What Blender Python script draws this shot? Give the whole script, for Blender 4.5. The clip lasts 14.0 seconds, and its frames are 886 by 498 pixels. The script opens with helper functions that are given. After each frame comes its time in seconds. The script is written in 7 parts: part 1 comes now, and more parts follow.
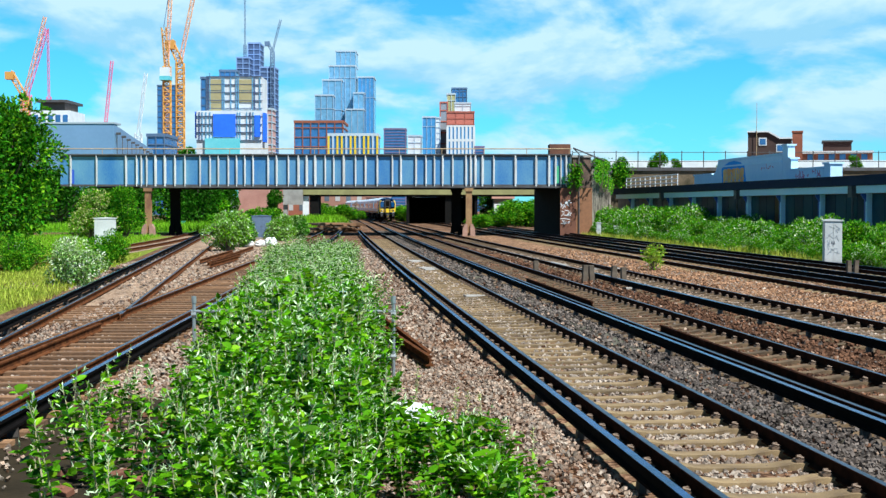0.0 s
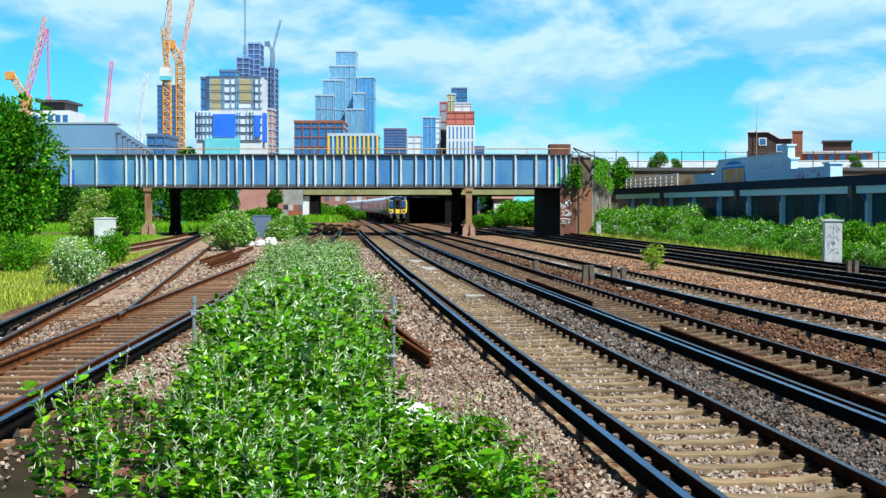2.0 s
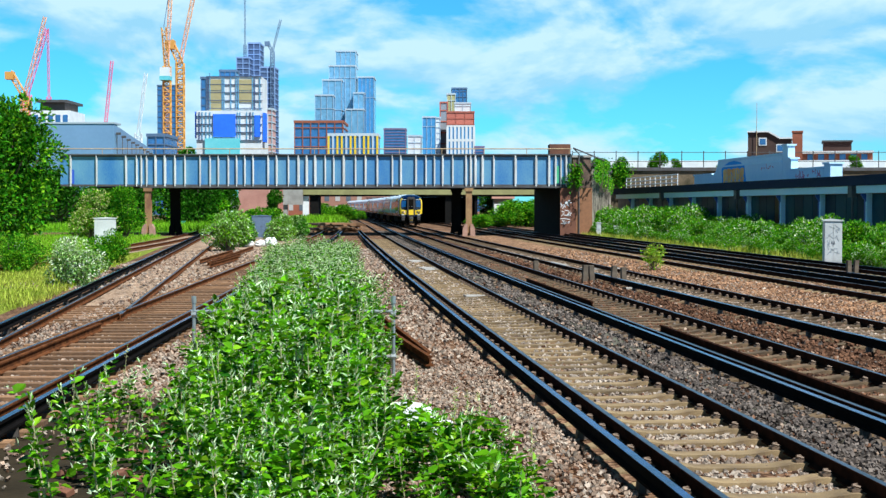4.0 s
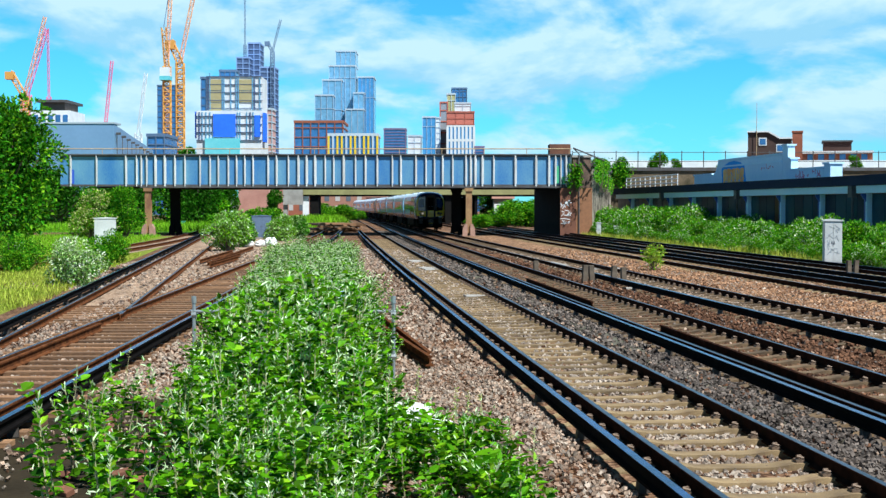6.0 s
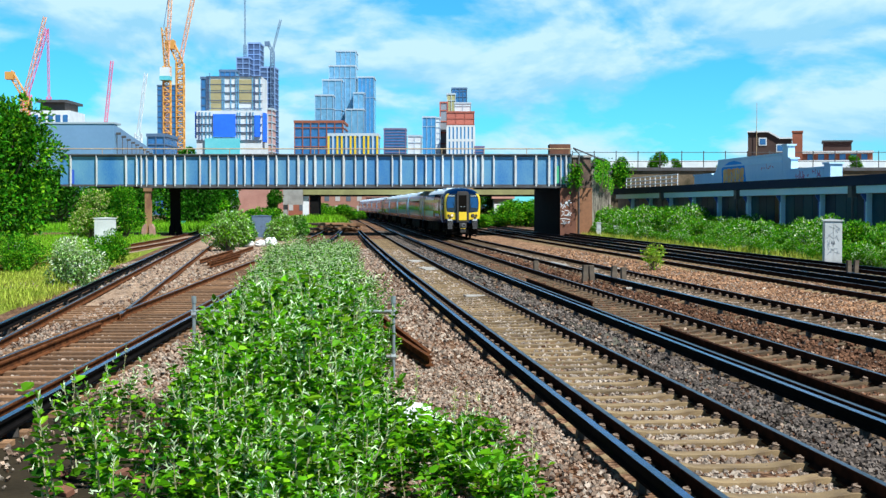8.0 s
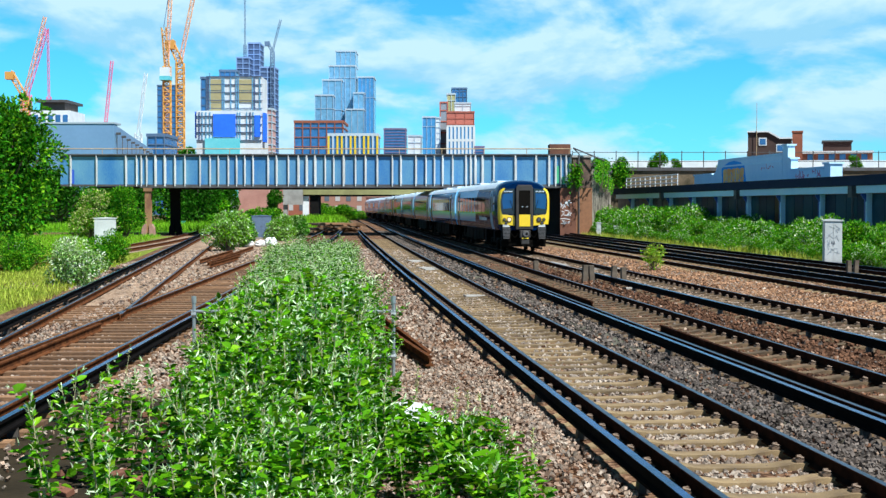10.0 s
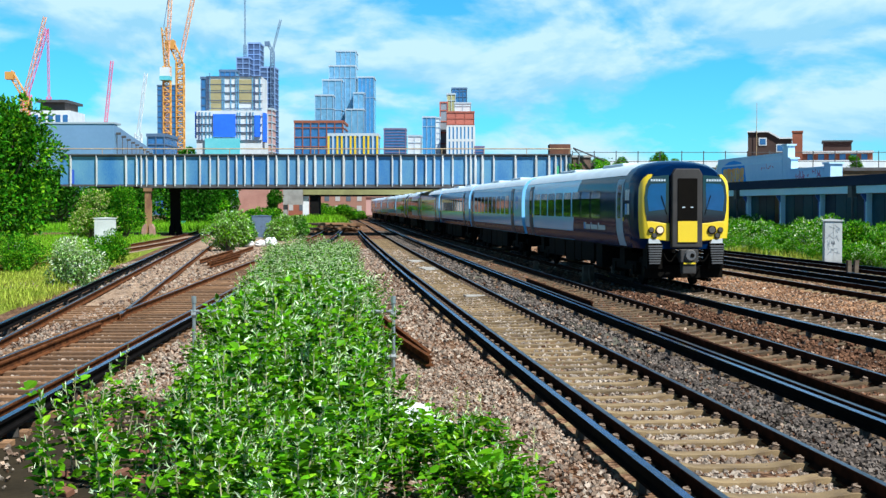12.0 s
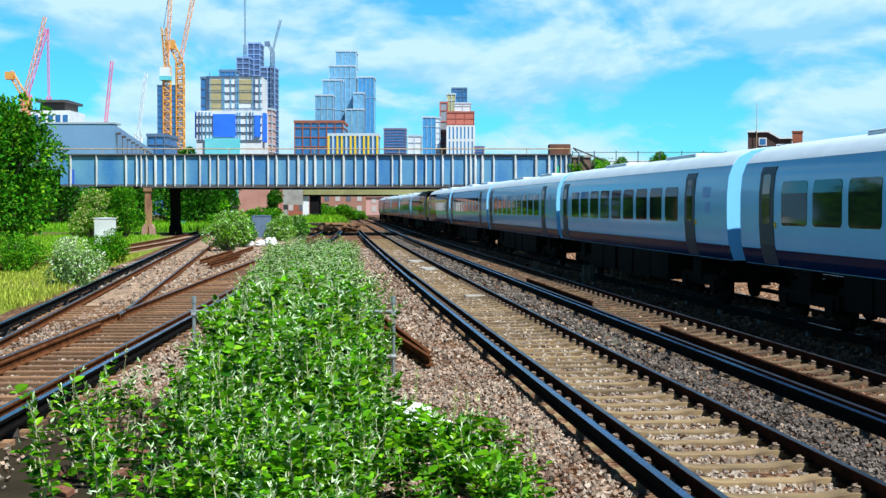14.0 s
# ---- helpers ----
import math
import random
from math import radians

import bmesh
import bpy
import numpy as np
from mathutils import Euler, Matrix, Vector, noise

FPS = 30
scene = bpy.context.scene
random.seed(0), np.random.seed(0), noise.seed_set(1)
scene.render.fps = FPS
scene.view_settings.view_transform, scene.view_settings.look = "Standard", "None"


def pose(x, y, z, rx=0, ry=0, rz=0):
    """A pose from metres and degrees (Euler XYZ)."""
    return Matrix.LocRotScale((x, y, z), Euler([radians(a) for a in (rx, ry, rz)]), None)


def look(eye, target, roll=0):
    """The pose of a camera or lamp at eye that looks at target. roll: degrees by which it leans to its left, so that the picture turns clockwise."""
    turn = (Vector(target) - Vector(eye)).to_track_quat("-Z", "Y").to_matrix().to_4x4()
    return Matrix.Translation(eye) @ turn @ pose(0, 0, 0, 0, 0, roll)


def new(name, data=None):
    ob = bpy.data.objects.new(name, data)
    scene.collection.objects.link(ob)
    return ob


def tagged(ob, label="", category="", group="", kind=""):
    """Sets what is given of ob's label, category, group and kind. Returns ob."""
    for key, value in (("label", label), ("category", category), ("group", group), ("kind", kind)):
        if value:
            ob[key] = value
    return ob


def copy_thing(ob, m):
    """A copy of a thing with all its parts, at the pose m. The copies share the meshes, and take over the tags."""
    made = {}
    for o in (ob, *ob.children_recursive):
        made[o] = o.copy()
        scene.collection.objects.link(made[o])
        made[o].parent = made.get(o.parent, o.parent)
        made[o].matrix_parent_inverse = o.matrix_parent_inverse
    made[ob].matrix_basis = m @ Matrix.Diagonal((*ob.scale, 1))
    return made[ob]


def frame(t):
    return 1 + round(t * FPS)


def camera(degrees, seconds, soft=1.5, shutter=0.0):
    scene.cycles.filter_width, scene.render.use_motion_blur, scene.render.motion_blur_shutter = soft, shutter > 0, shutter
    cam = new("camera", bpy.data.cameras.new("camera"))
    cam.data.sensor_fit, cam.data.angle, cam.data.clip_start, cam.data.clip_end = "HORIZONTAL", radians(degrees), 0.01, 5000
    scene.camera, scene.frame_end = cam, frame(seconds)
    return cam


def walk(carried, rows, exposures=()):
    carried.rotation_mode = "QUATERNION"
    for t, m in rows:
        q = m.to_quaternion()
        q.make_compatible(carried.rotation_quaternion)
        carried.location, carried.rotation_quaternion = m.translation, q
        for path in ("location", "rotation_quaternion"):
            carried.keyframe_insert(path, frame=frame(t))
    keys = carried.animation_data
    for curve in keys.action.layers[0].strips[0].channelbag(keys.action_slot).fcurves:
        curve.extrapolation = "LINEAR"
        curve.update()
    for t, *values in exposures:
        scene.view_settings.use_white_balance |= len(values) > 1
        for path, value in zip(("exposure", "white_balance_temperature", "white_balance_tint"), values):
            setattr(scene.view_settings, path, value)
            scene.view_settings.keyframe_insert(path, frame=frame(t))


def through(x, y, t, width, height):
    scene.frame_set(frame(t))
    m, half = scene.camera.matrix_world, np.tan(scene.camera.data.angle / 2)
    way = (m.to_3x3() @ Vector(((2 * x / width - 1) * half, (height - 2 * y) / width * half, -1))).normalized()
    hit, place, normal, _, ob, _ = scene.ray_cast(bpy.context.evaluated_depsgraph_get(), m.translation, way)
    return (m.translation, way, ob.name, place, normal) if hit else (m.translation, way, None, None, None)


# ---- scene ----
EYE = (0.0, 0.0, 2.51)
cam = camera(34.05, 14.0, soft=1.4)
walk(cam, [(0.0, look(EYE, (0.0, 100.0, -0.459))), (14.0, look(EYE, (0.0, 100.0, -0.459)))], exposures=[(0.0, 0.60, 5850, 6.0), (14.0, 0.60, 5850, 6.0)])

# ---- light: a high sun behind the camera's right shoulder, blue sky with broken cloud ----
SUN = Vector((0.40, -0.42, 0.82)).normalized()
lamp = bpy.data.lights.new("sun", "SUN")
lamp.energy, lamp.angle, lamp.color = 5.0, radians(0.55), (1.0, 0.95, 0.86)
new("sun", lamp).matrix_world = look(tuple(SUN * 50), (0, 0, 0))


CLOUD = (2.35, 1.2, 0.62)
CLOUD_GAIN = 7.3


def make_world():
    w = bpy.data.worlds.new("sky")
    scene.world = w
    w.use_nodes = True
    nt = w.node_tree
    nt.nodes.clear()
    N, L = nt.nodes.new, nt.links.new
    out, bg = N("ShaderNodeOutputWorld"), N("ShaderNodeBackground")
    sky = N("ShaderNodeTexSky")
    sky.sky_type, sky.sun_disc = "NISHITA", False
    sky.sun_elevation = math.asin(SUN.z)
    sky.sun_rotation = math.atan2(SUN.x, SUN.y)
    sky.air_density, sky.dust_density, sky.ozone_density = 0.8, 0.2, 2.0
    tint = N("ShaderNodeMix")
    tint.data_type, tint.blend_type = "RGBA", "MULTIPLY"
    tint.inputs[0].default_value = 1.0
    tint.inputs[7].default_value = (0.32, 0.98, 1.20, 1)
    L(sky.outputs[0], tint.inputs[6])
    tc = N("ShaderNodeTexCoord")
    # broken cumulus: billowing noise over directions, flattened towards the horizon, lit on its upper edges, thinner overhead
    def billow(shift):
        mp = N("ShaderNodeMapping"); mp.inputs["Scale"].default_value = (7.5, 7.5, 17.0)
        mp.inputs["Location"].default_value = (CLOUD[0], CLOUD[1], CLOUD[2] + shift)
        L(tc.outputs["Generated"], mp.inputs[0])
        q = N("ShaderNodeTexNoise"); q.inputs["Scale"].default_value = 1.0; q.inputs["Detail"].default_value = 8.0
        q.inputs["Roughness"].default_value = 0.54; q.inputs["Distortion"].default_value = 0.25
        L(mp.outputs[0], q.inputs["Vector"])
        return q
    big, above = billow(0.0), billow(0.16)
    ramp = N("ShaderNodeValToRGB")
    ramp.color_ramp.elements[0].position, ramp.color_ramp.elements[1].position = 0.41, 0.535
    L(big.outputs[0], ramp.inputs[0])
    diff = N("ShaderNodeMath"); diff.operation = "SUBTRACT"
    L(big.outputs[0], diff.inputs[0]); L(above.outputs[0], diff.inputs[1])
    lit = N("ShaderNodeMapRange"); lit.inputs[1].default_value, lit.inputs[2].default_value = -0.07, 0.07
    L(diff.outputs[0], lit.inputs[0])
    shade = N("ShaderNodeValToRGB")
    shade.color_ramp.elements[0].position, shade.color_ramp.elements[0].color = 0.05, (0.42, 0.76, 0.94, 1)
    shade.color_ramp.elements[1].position, shade.color_ramp.elements[1].color = 0.9, (0.74, 0.97, 1.05, 1)
    L(lit.outputs[0], shade.inputs[0])
    lift = N("ShaderNodeMix"); lift.data_type, lift.blend_type = "RGBA", "MULTIPLY"; lift.inputs[0].default_value = 1.0
    lift.inputs[7].default_value = (CLOUD_GAIN,) * 3 + (1,)
    L(shade.outputs[0], lift.inputs[6])
    sep = N("ShaderNodeSeparateXYZ"); L(tc.outputs["Generated"], sep.inputs[0])
    thin = N("ShaderNodeMapRange"); thin.inputs[1].default_value, thin.inputs[2].default_value = 0.16, 0.4
    thin.inputs[3].default_value, thin.inputs[4].default_value = 0.95, 0.05
    L(sep.outputs[2], thin.inputs[0])
    amount = N("ShaderNodeMath"); amount.operation = "MULTIPLY"
    L(ramp.outputs[0], amount.inputs[0]); L(thin.outputs[0], amount.inputs[1])
    mix = N("ShaderNodeMix"); mix.data_type = "RGBA"
    L(amount.outputs[0], mix.inputs[0]); L(tint.outputs[2], mix.inputs[6]); L(lift.outputs[2], mix.inputs[7])
    # the unseen sky is dimmed towards the zenith to cut fill light in shadows
    deep = N("ShaderNodeMapRange"); deep.inputs[1].default_value, deep.inputs[2].default_value = 0.16, 0.48
    deep.inputs[3].default_value, deep.inputs[4].default_value = 0.085, 0.022
    L(sep.outputs[2], deep.inputs[0]); L(deep.outputs[0], bg.inputs[1])
    L(mix.outputs[2], bg.inputs[0])
    L(bg.outputs[0], out.inputs[0])


make_world()

# ---- materials ----
MATS = {}


def mat(name, a, b=None, rough=0.7, metal=0.0, scale=6.0, bump=0.0, fine=60.0, fine_mix=0.35, coat=0.0, lo=0.35, hi=0.65, stretch=(1, 1, 1), per_piece=0.0, glow=0.0, spec=0.5):
    """Two-scale procedural surface: broad stains between colours a and b, fine grain on top, bump, and piece-to-piece tone."""
    if name in MATS:
        return MATS[name]
    m = bpy.data.materials.new(name)
    m.use_nodes = True
    nt = m.node_tree
    N, L = nt.nodes.new, nt.links.new
    p = nt.nodes["Principled BSDF"]
    b = b or tuple(c * 0.7 for c in a)
    tc, mp = N("ShaderNodeTexCoord"), N("ShaderNodeMapping")
    mp.inputs["Scale"].default_value = stretch
    L(tc.outputs["Object"], mp.inputs[0])
    n1, n2 = N("ShaderNodeTexNoise"), N("ShaderNodeTexNoise")
    for n, s in ((n1, scale), (n2, fine)):
        n.inputs["Scale"].default_value, n.inputs["Detail"].default_value = s, 5.0
        L(mp.outputs[0], n.inputs["Vector"])
    r = N("ShaderNodeValToRGB")
    r.color_ramp.elements[0].position, r.color_ramp.elements[0].color = lo, (*a, 1)
    r.color_ramp.elements[1].position, r.color_ramp.elements[1].color = hi, (*b, 1)
    blend = N("ShaderNodeMix"); blend.data_type = "FLOAT"; blend.inputs[0].default_value = fine_mix
    L(n1.outputs[0], blend.inputs[2]); L(n2.outputs[0], blend.inputs[3]); L(blend.outputs[0], r.inputs[0])
    colour = r.outputs[0]
    if per_piece:
        info, geo, hsv = N("ShaderNodeObjectInfo"), N("ShaderNodeNewGeometry"), N("ShaderNodeHueSaturation")
        s = N("ShaderNodeMath"); s.operation = "ADD"
        L(info.outputs["Random"], s.inputs[0]); L(geo.outputs["Random Per Island"], s.inputs[1])
        f = N("ShaderNodeMath"); f.operation = "FRACT"; L(s.outputs[0], f.inputs[0])
        v = N("ShaderNodeMapRange"); v.inputs[3].default_value, v.inputs[4].default_value = 1 - per_piece, 1 + per_piece
        L(f.outputs[0], v.inputs[0]); L(v.outputs[0], hsv.inputs["Value"]); L(colour, hsv.inputs["Color"])
        colour = hsv.outputs[0]
    L(colour, p.inputs["Base Color"])
    p.inputs["Roughness"].default_value, p.inputs["Metallic"].default_value = rough, metal
    p.inputs["Coat Weight"].default_value = coat
    p.inputs["Specular IOR Level"].default_value = spec
    p.inputs["Coat Roughness"].default_value = 0.08
    if glow:
        L(colour, p.inputs["Emission Color"]); p.inputs["Emission Strength"].default_value = glow
    if bump:
        bp = N("ShaderNodeBump"); bp.inputs["Strength"].default_value = bump; bp.inputs["Distance"].default_value = 0.02
        L(blend.outputs[0], bp.inputs["Height"]); L(bp.outputs[0], p.inputs["Normal"])
    MATS[name] = m
    return m


def leaf_mat(name, a, b, through=0.28, rough=0.45):
    """Leaves: each one its own tone, some light let through."""
    if name in MATS:
        return MATS[name]
    m = mat(name, a, b, rough=rough, scale=0.9, fine=9.0, per_piece=0.62, spec=0.08)
    nt = m.node_tree
    p, out = nt.nodes["Principled BSDF"], nt.nodes["Material Output"]
    tr, mx = nt.nodes.new("ShaderNodeBsdfTranslucent"), nt.nodes.new("ShaderNodeMixShader")
    src = p.inputs["Base Color"].links[0].from_socket
    warm = nt.nodes.new("ShaderNodeMix"); warm.data_type, warm.blend_type = "RGBA", "MULTIPLY"
    warm.inputs[0].default_value, warm.inputs[7].default_value = 1.0, (1.5, 1.6, 0.5, 1)
    nt.links.new(src, warm.inputs[6]); nt.links.new(warm.outputs[2], tr.inputs[0])
    mx.inputs[0].default_value = through
    nt.links.new(p.outputs[0], mx.inputs[1]); nt.links.new(tr.outputs[0], mx.inputs[2]); nt.links.new(mx.outputs[0], out.inputs[0])
    return m


def glass_mat(name, tone=(0.02, 0.03, 0.04), rough=0.04):
    """Dark window glass seen from outside: a deep tone under a clear glossy face."""
    if name in MATS:
        return MATS[name]
    m = mat(name, tone, tuple(c * 1.6 for c in tone), rough=rough, scale=0.4, fine=3.0)
    m.node_tree.nodes["Principled BSDF"].inputs["Specular IOR Level"].default_value = 0.8
    return m


def stony(name, dark, mid, pale, scale=16.0, stain=(0.55, 1.25)):
    """Crushed stone seen as a sheet: every stone its own tone, broad stains over it, relief."""
    m = bpy.data.materials.new(name)
    m.use_nodes = True
    nt = m.node_tree
    N, L = nt.nodes.new, nt.links.new
    p = nt.nodes["Principled BSDF"]
    p.inputs["Roughness"].default_value, p.inputs["Specular IOR Level"].default_value = 0.95, 0.1
    geo, vor = N("ShaderNodeNewGeometry"), N("ShaderNodeTexVoronoi")
    vor.inputs["Scale"].default_value = scale
    L(geo.outputs["Position"], vor.inputs["Vector"])
    sep, r = N("ShaderNodeSeparateColor"), N("ShaderNodeValToRGB")
    L(vor.outputs["Color"], sep.inputs[0]); L(sep.outputs[0], r.inputs[0])
    e = r.color_ramp.elements
    e[0].position, e[0].color, e[1].position, e[1].color = 0.0, (*dark, 1), 1.0, (*pale, 1)
    e.new(0.6).color = (*mid, 1)
    big, mp, r2 = N("ShaderNodeTexNoise"), N("ShaderNodeMapping"), N("ShaderNodeMapRange")
    mp.inputs["Scale"].default_value = (1.6, 0.4, 1.0)
    big.inputs["Scale"].default_value, big.inputs["Detail"].default_value, big.inputs["Roughness"].default_value = 0.9, 8, 0.65
    L(geo.outputs["Position"], mp.inputs[0]); L(mp.outputs[0], big.inputs["Vector"]); L(big.outputs[0], r2.inputs[0])
    r2.inputs[1].default_value, r2.inputs[2].default_value, r2.inputs[3].default_value, r2.inputs[4].default_value = 0.35, 0.65, *stain
    mul = N("ShaderNodeMix"); mul.data_type, mul.blend_type = "RGBA", "MULTIPLY"; mul.inputs[0].default_value = 1.0
    L(r.outputs[0], mul.inputs[6]); L(r2.outputs[0], mul.inputs[7]); L(mul.outputs[2], p.inputs["Base Color"])
    bp = N("ShaderNodeBump"); bp.inputs["Strength"].default_value, bp.inputs["Distance"].default_value = 0.9, 0.03
    L(vor.outputs["Distance"], bp.inputs["Height"]); L(bp.outputs[0], p.inputs["Normal"])
    return m


RUST_BED = stony("orange_rusty_stone_bed", (0.075, 0.035, 0.02), (0.30, 0.165, 0.09), (0.46, 0.31, 0.20))
GREY_BED = stony("dark_grey_stone_bed", (0.025, 0.019, 0.016), (0.10, 0.082, 0.070), (0.26, 0.215, 0.18))
BROWN_BED = stony("dark_brown_stone_bed", (0.025, 0.012, 0.008), (0.095, 0.048, 0.028), (0.20, 0.115, 0.072))
SAND_BED = stony("pinkish_sandy_stone_bed", (0.20, 0.13, 0.085), (0.38, 0.265, 0.18), (0.52, 0.39, 0.29), 12.0, (0.58, 1.18))
RUST = mat("rusted_rail_steel", (0.042, 0.017, 0.009), (0.012, 0.006, 0.0045), spec=0.03, rough=0.95, scale=5, bump=0.3, fine=90)
RAILTOP = mat("polished_rail_head", (0.36, 0.38, 0.44), (0.15, 0.13, 0.12), rough=0.34, metal=1.0, scale=3, fine=40)
# the head's blue sky sheen is put into its metal colour
CONDTOP = mat("sky_sheen_conductor_head", (0.17, 0.24, 0.52), (0.05, 0.065, 0.13), rough=0.24, metal=1.0, scale=3, fine=40)
DARKRAIL = mat("conductor_rail_side", (0.009, 0.008, 0.008), (0.004, 0.0035, 0.0035), spec=0.03, rough=0.95, scale=5, bump=0.2)
RUST_WARM = mat("orange_rusted_rail_steel", (0.17, 0.065, 0.025), (0.05, 0.02, 0.010), spec=0.03, rough=0.95, scale=5, bump=0.3, fine=90)
POT = mat("insulator_ceramic", (0.06, 0.05, 0.042), (0.025, 0.02, 0.018), rough=0.5)
SLEEPER = mat("weathered_concrete_sleeper", (0.31, 0.22, 0.11), (0.15, 0.10, 0.052), rough=0.9, scale=3, bump=0.4, fine=70, per_piece=0.32)
SLEEPER_DARK = mat("brown_stained_concrete_sleeper", (0.19, 0.125, 0.065), (0.085, 0.055, 0.030), rough=0.9, scale=3, bump=0.4, fine=70, per_piece=0.32)
SLEEPER_WOOD = mat("weathered_timber_sleeper", (0.33, 0.18, 0.085), (0.11, 0.058, 0.030), rough=0.9, scale=3, bump=0.5, fine=50, stretch=(0.2, 1, 1), per_piece=0.4)
CLIP = mat("rail_clip_steel", (0.24, 0.17, 0.12), (0.12, 0.08, 0.055), rough=0.6, metal=0.3)
STONE = mat("ballast_stone", (0.39, 0.295, 0.225), (0.185, 0.113, 0.077), rough=0.92, scale=0.6, fine=25, spec=0.15, lo=0.38, hi=0.62, per_piece=0.5)
BLUE = mat("weathered_blue_girder_paint", (0.042, 0.18, 0.44), (0.15, 0.34, 0.48), rough=0.6, scale=0.7, bump=0.15, fine=14, stretch=(1, 1, 0.35), lo=0.38, hi=0.68)
RIB = mat("faded_rib_paint", (0.72, 0.75, 0.75), (0.46, 0.47, 0.46), rough=0.6, scale=1.2, bump=0.1, fine=16, stretch=(1, 1, 0.3))
FLANGE = mat("dirty_flange_paint", (0.10, 0.11, 0.12), (0.06, 0.045, 0.04), rough=0.75, scale=1.5, bump=0.2, fine=20)
# near-black base colour that carries the shade beneath the bridges
BLACK = mat("shade_black", (0.012, 0.011, 0.010), (0.006, 0.006, 0.006), spec=0.1, rough=0.85, scale=2)
OLIVE = mat("faded_olive_beam_paint", (0.34, 0.32, 0.13), (0.24, 0.22, 0.09), rough=0.7, scale=0.8, fine=8)
BROWN = mat("rusty_brown_column_paint", (0.42, 0.27, 0.11), (0.20, 0.09, 0.05), rough=0.75, scale=1.2, bump=0.2, fine=12, stretch=(1, 1, 0.4))
HANDRAIL = mat("rusty_tan_handrail", (0.50, 0.38, 0.22), (0.32, 0.20, 0.11), rough=0.7, scale=2)
BRICK = mat("weathered_red_brick", (0.21, 0.085, 0.045), (0.115, 0.05, 0.034), rough=0.9, scale=0.8, bump=0.2, fine=14, per_piece=0.2)
CONCRETE = mat("stained_concrete", (0.42, 0.40, 0.37), (0.26, 0.24, 0.22), rough=0.9, scale=0.9, bump=0.2, fine=14)
PINKCONC = mat("pale_concrete_base", (0.45, 0.27, 0.20), (0.30, 0.18, 0.14), rough=0.9, scale=2, bump=0.2, fine=14)
WHITE = mat("chalky_white_paint", (0.84, 0.86, 0.87), (0.70, 0.72, 0.73), rough=0.7, scale=1.1, fine=12)
PALEGREY = mat("grey_cabinet_paint", (0.62, 0.64, 0.65), (0.46, 0.48, 0.48), rough=0.55, scale=1.4, fine=16)
GALV = mat("galvanised_steel", (0.50, 0.54, 0.55), (0.33, 0.36, 0.36), rough=0.45, metal=0.7, scale=8)
STONE_GREY = mat("dark_grey_ballast_stone", (0.185, 0.155, 0.135), (0.05, 0.038, 0.033), rough=0.92, scale=0.6, fine=25, spec=0.2, per_piece=0.6)
STONE_BROWN = mat("rust_brown_ballast_stone", (0.19, 0.095, 0.053), (0.06, 0.028, 0.017), rough=0.92, scale=0.6, fine=25, spec=0.2, per_piece=0.6)
STONE_PALE = mat("pale_grey_ballast_stone", (0.40, 0.34, 0.28), (0.20, 0.145, 0.11), rough=0.92, scale=0.6, fine=25, spec=0.15, per_piece=0.45)
STONE_RUST = mat("orange_rusty_ballast", (0.40, 0.235, 0.135), (0.16, 0.080, 0.045), rough=0.95, scale=0.8, bump=0.5, fine=18, spec=0.1, per_piece=0.5, lo=0.4, hi=0.6)
TURF = mat("yellow_green_turf", (0.24, 0.27, 0.04), (0.12, 0.17, 0.025), rough=0.95, scale=0.35, bump=0.5, fine=14, spec=0.05)
TURF_GREEN = mat("fresh_green_turf", (0.10, 0.24, 0.02), (0.055, 0.15, 0.015), rough=0.95, scale=0.3, bump=0.5, fine=9, spec=0.05)
SOIL = mat("dark_leaf_soil", (0.045, 0.034, 0.020), (0.022, 0.017, 0.010), rough=0.95, scale=1.5, bump=0.5, fine=20, spec=0.1)
MOSSY = mat("mossy_dark_masonry", (0.22, 0.165, 0.11), (0.06, 0.052, 0.032), rough=0.95, scale=0.6, bump=0.3, fine=5, spec=0.1)

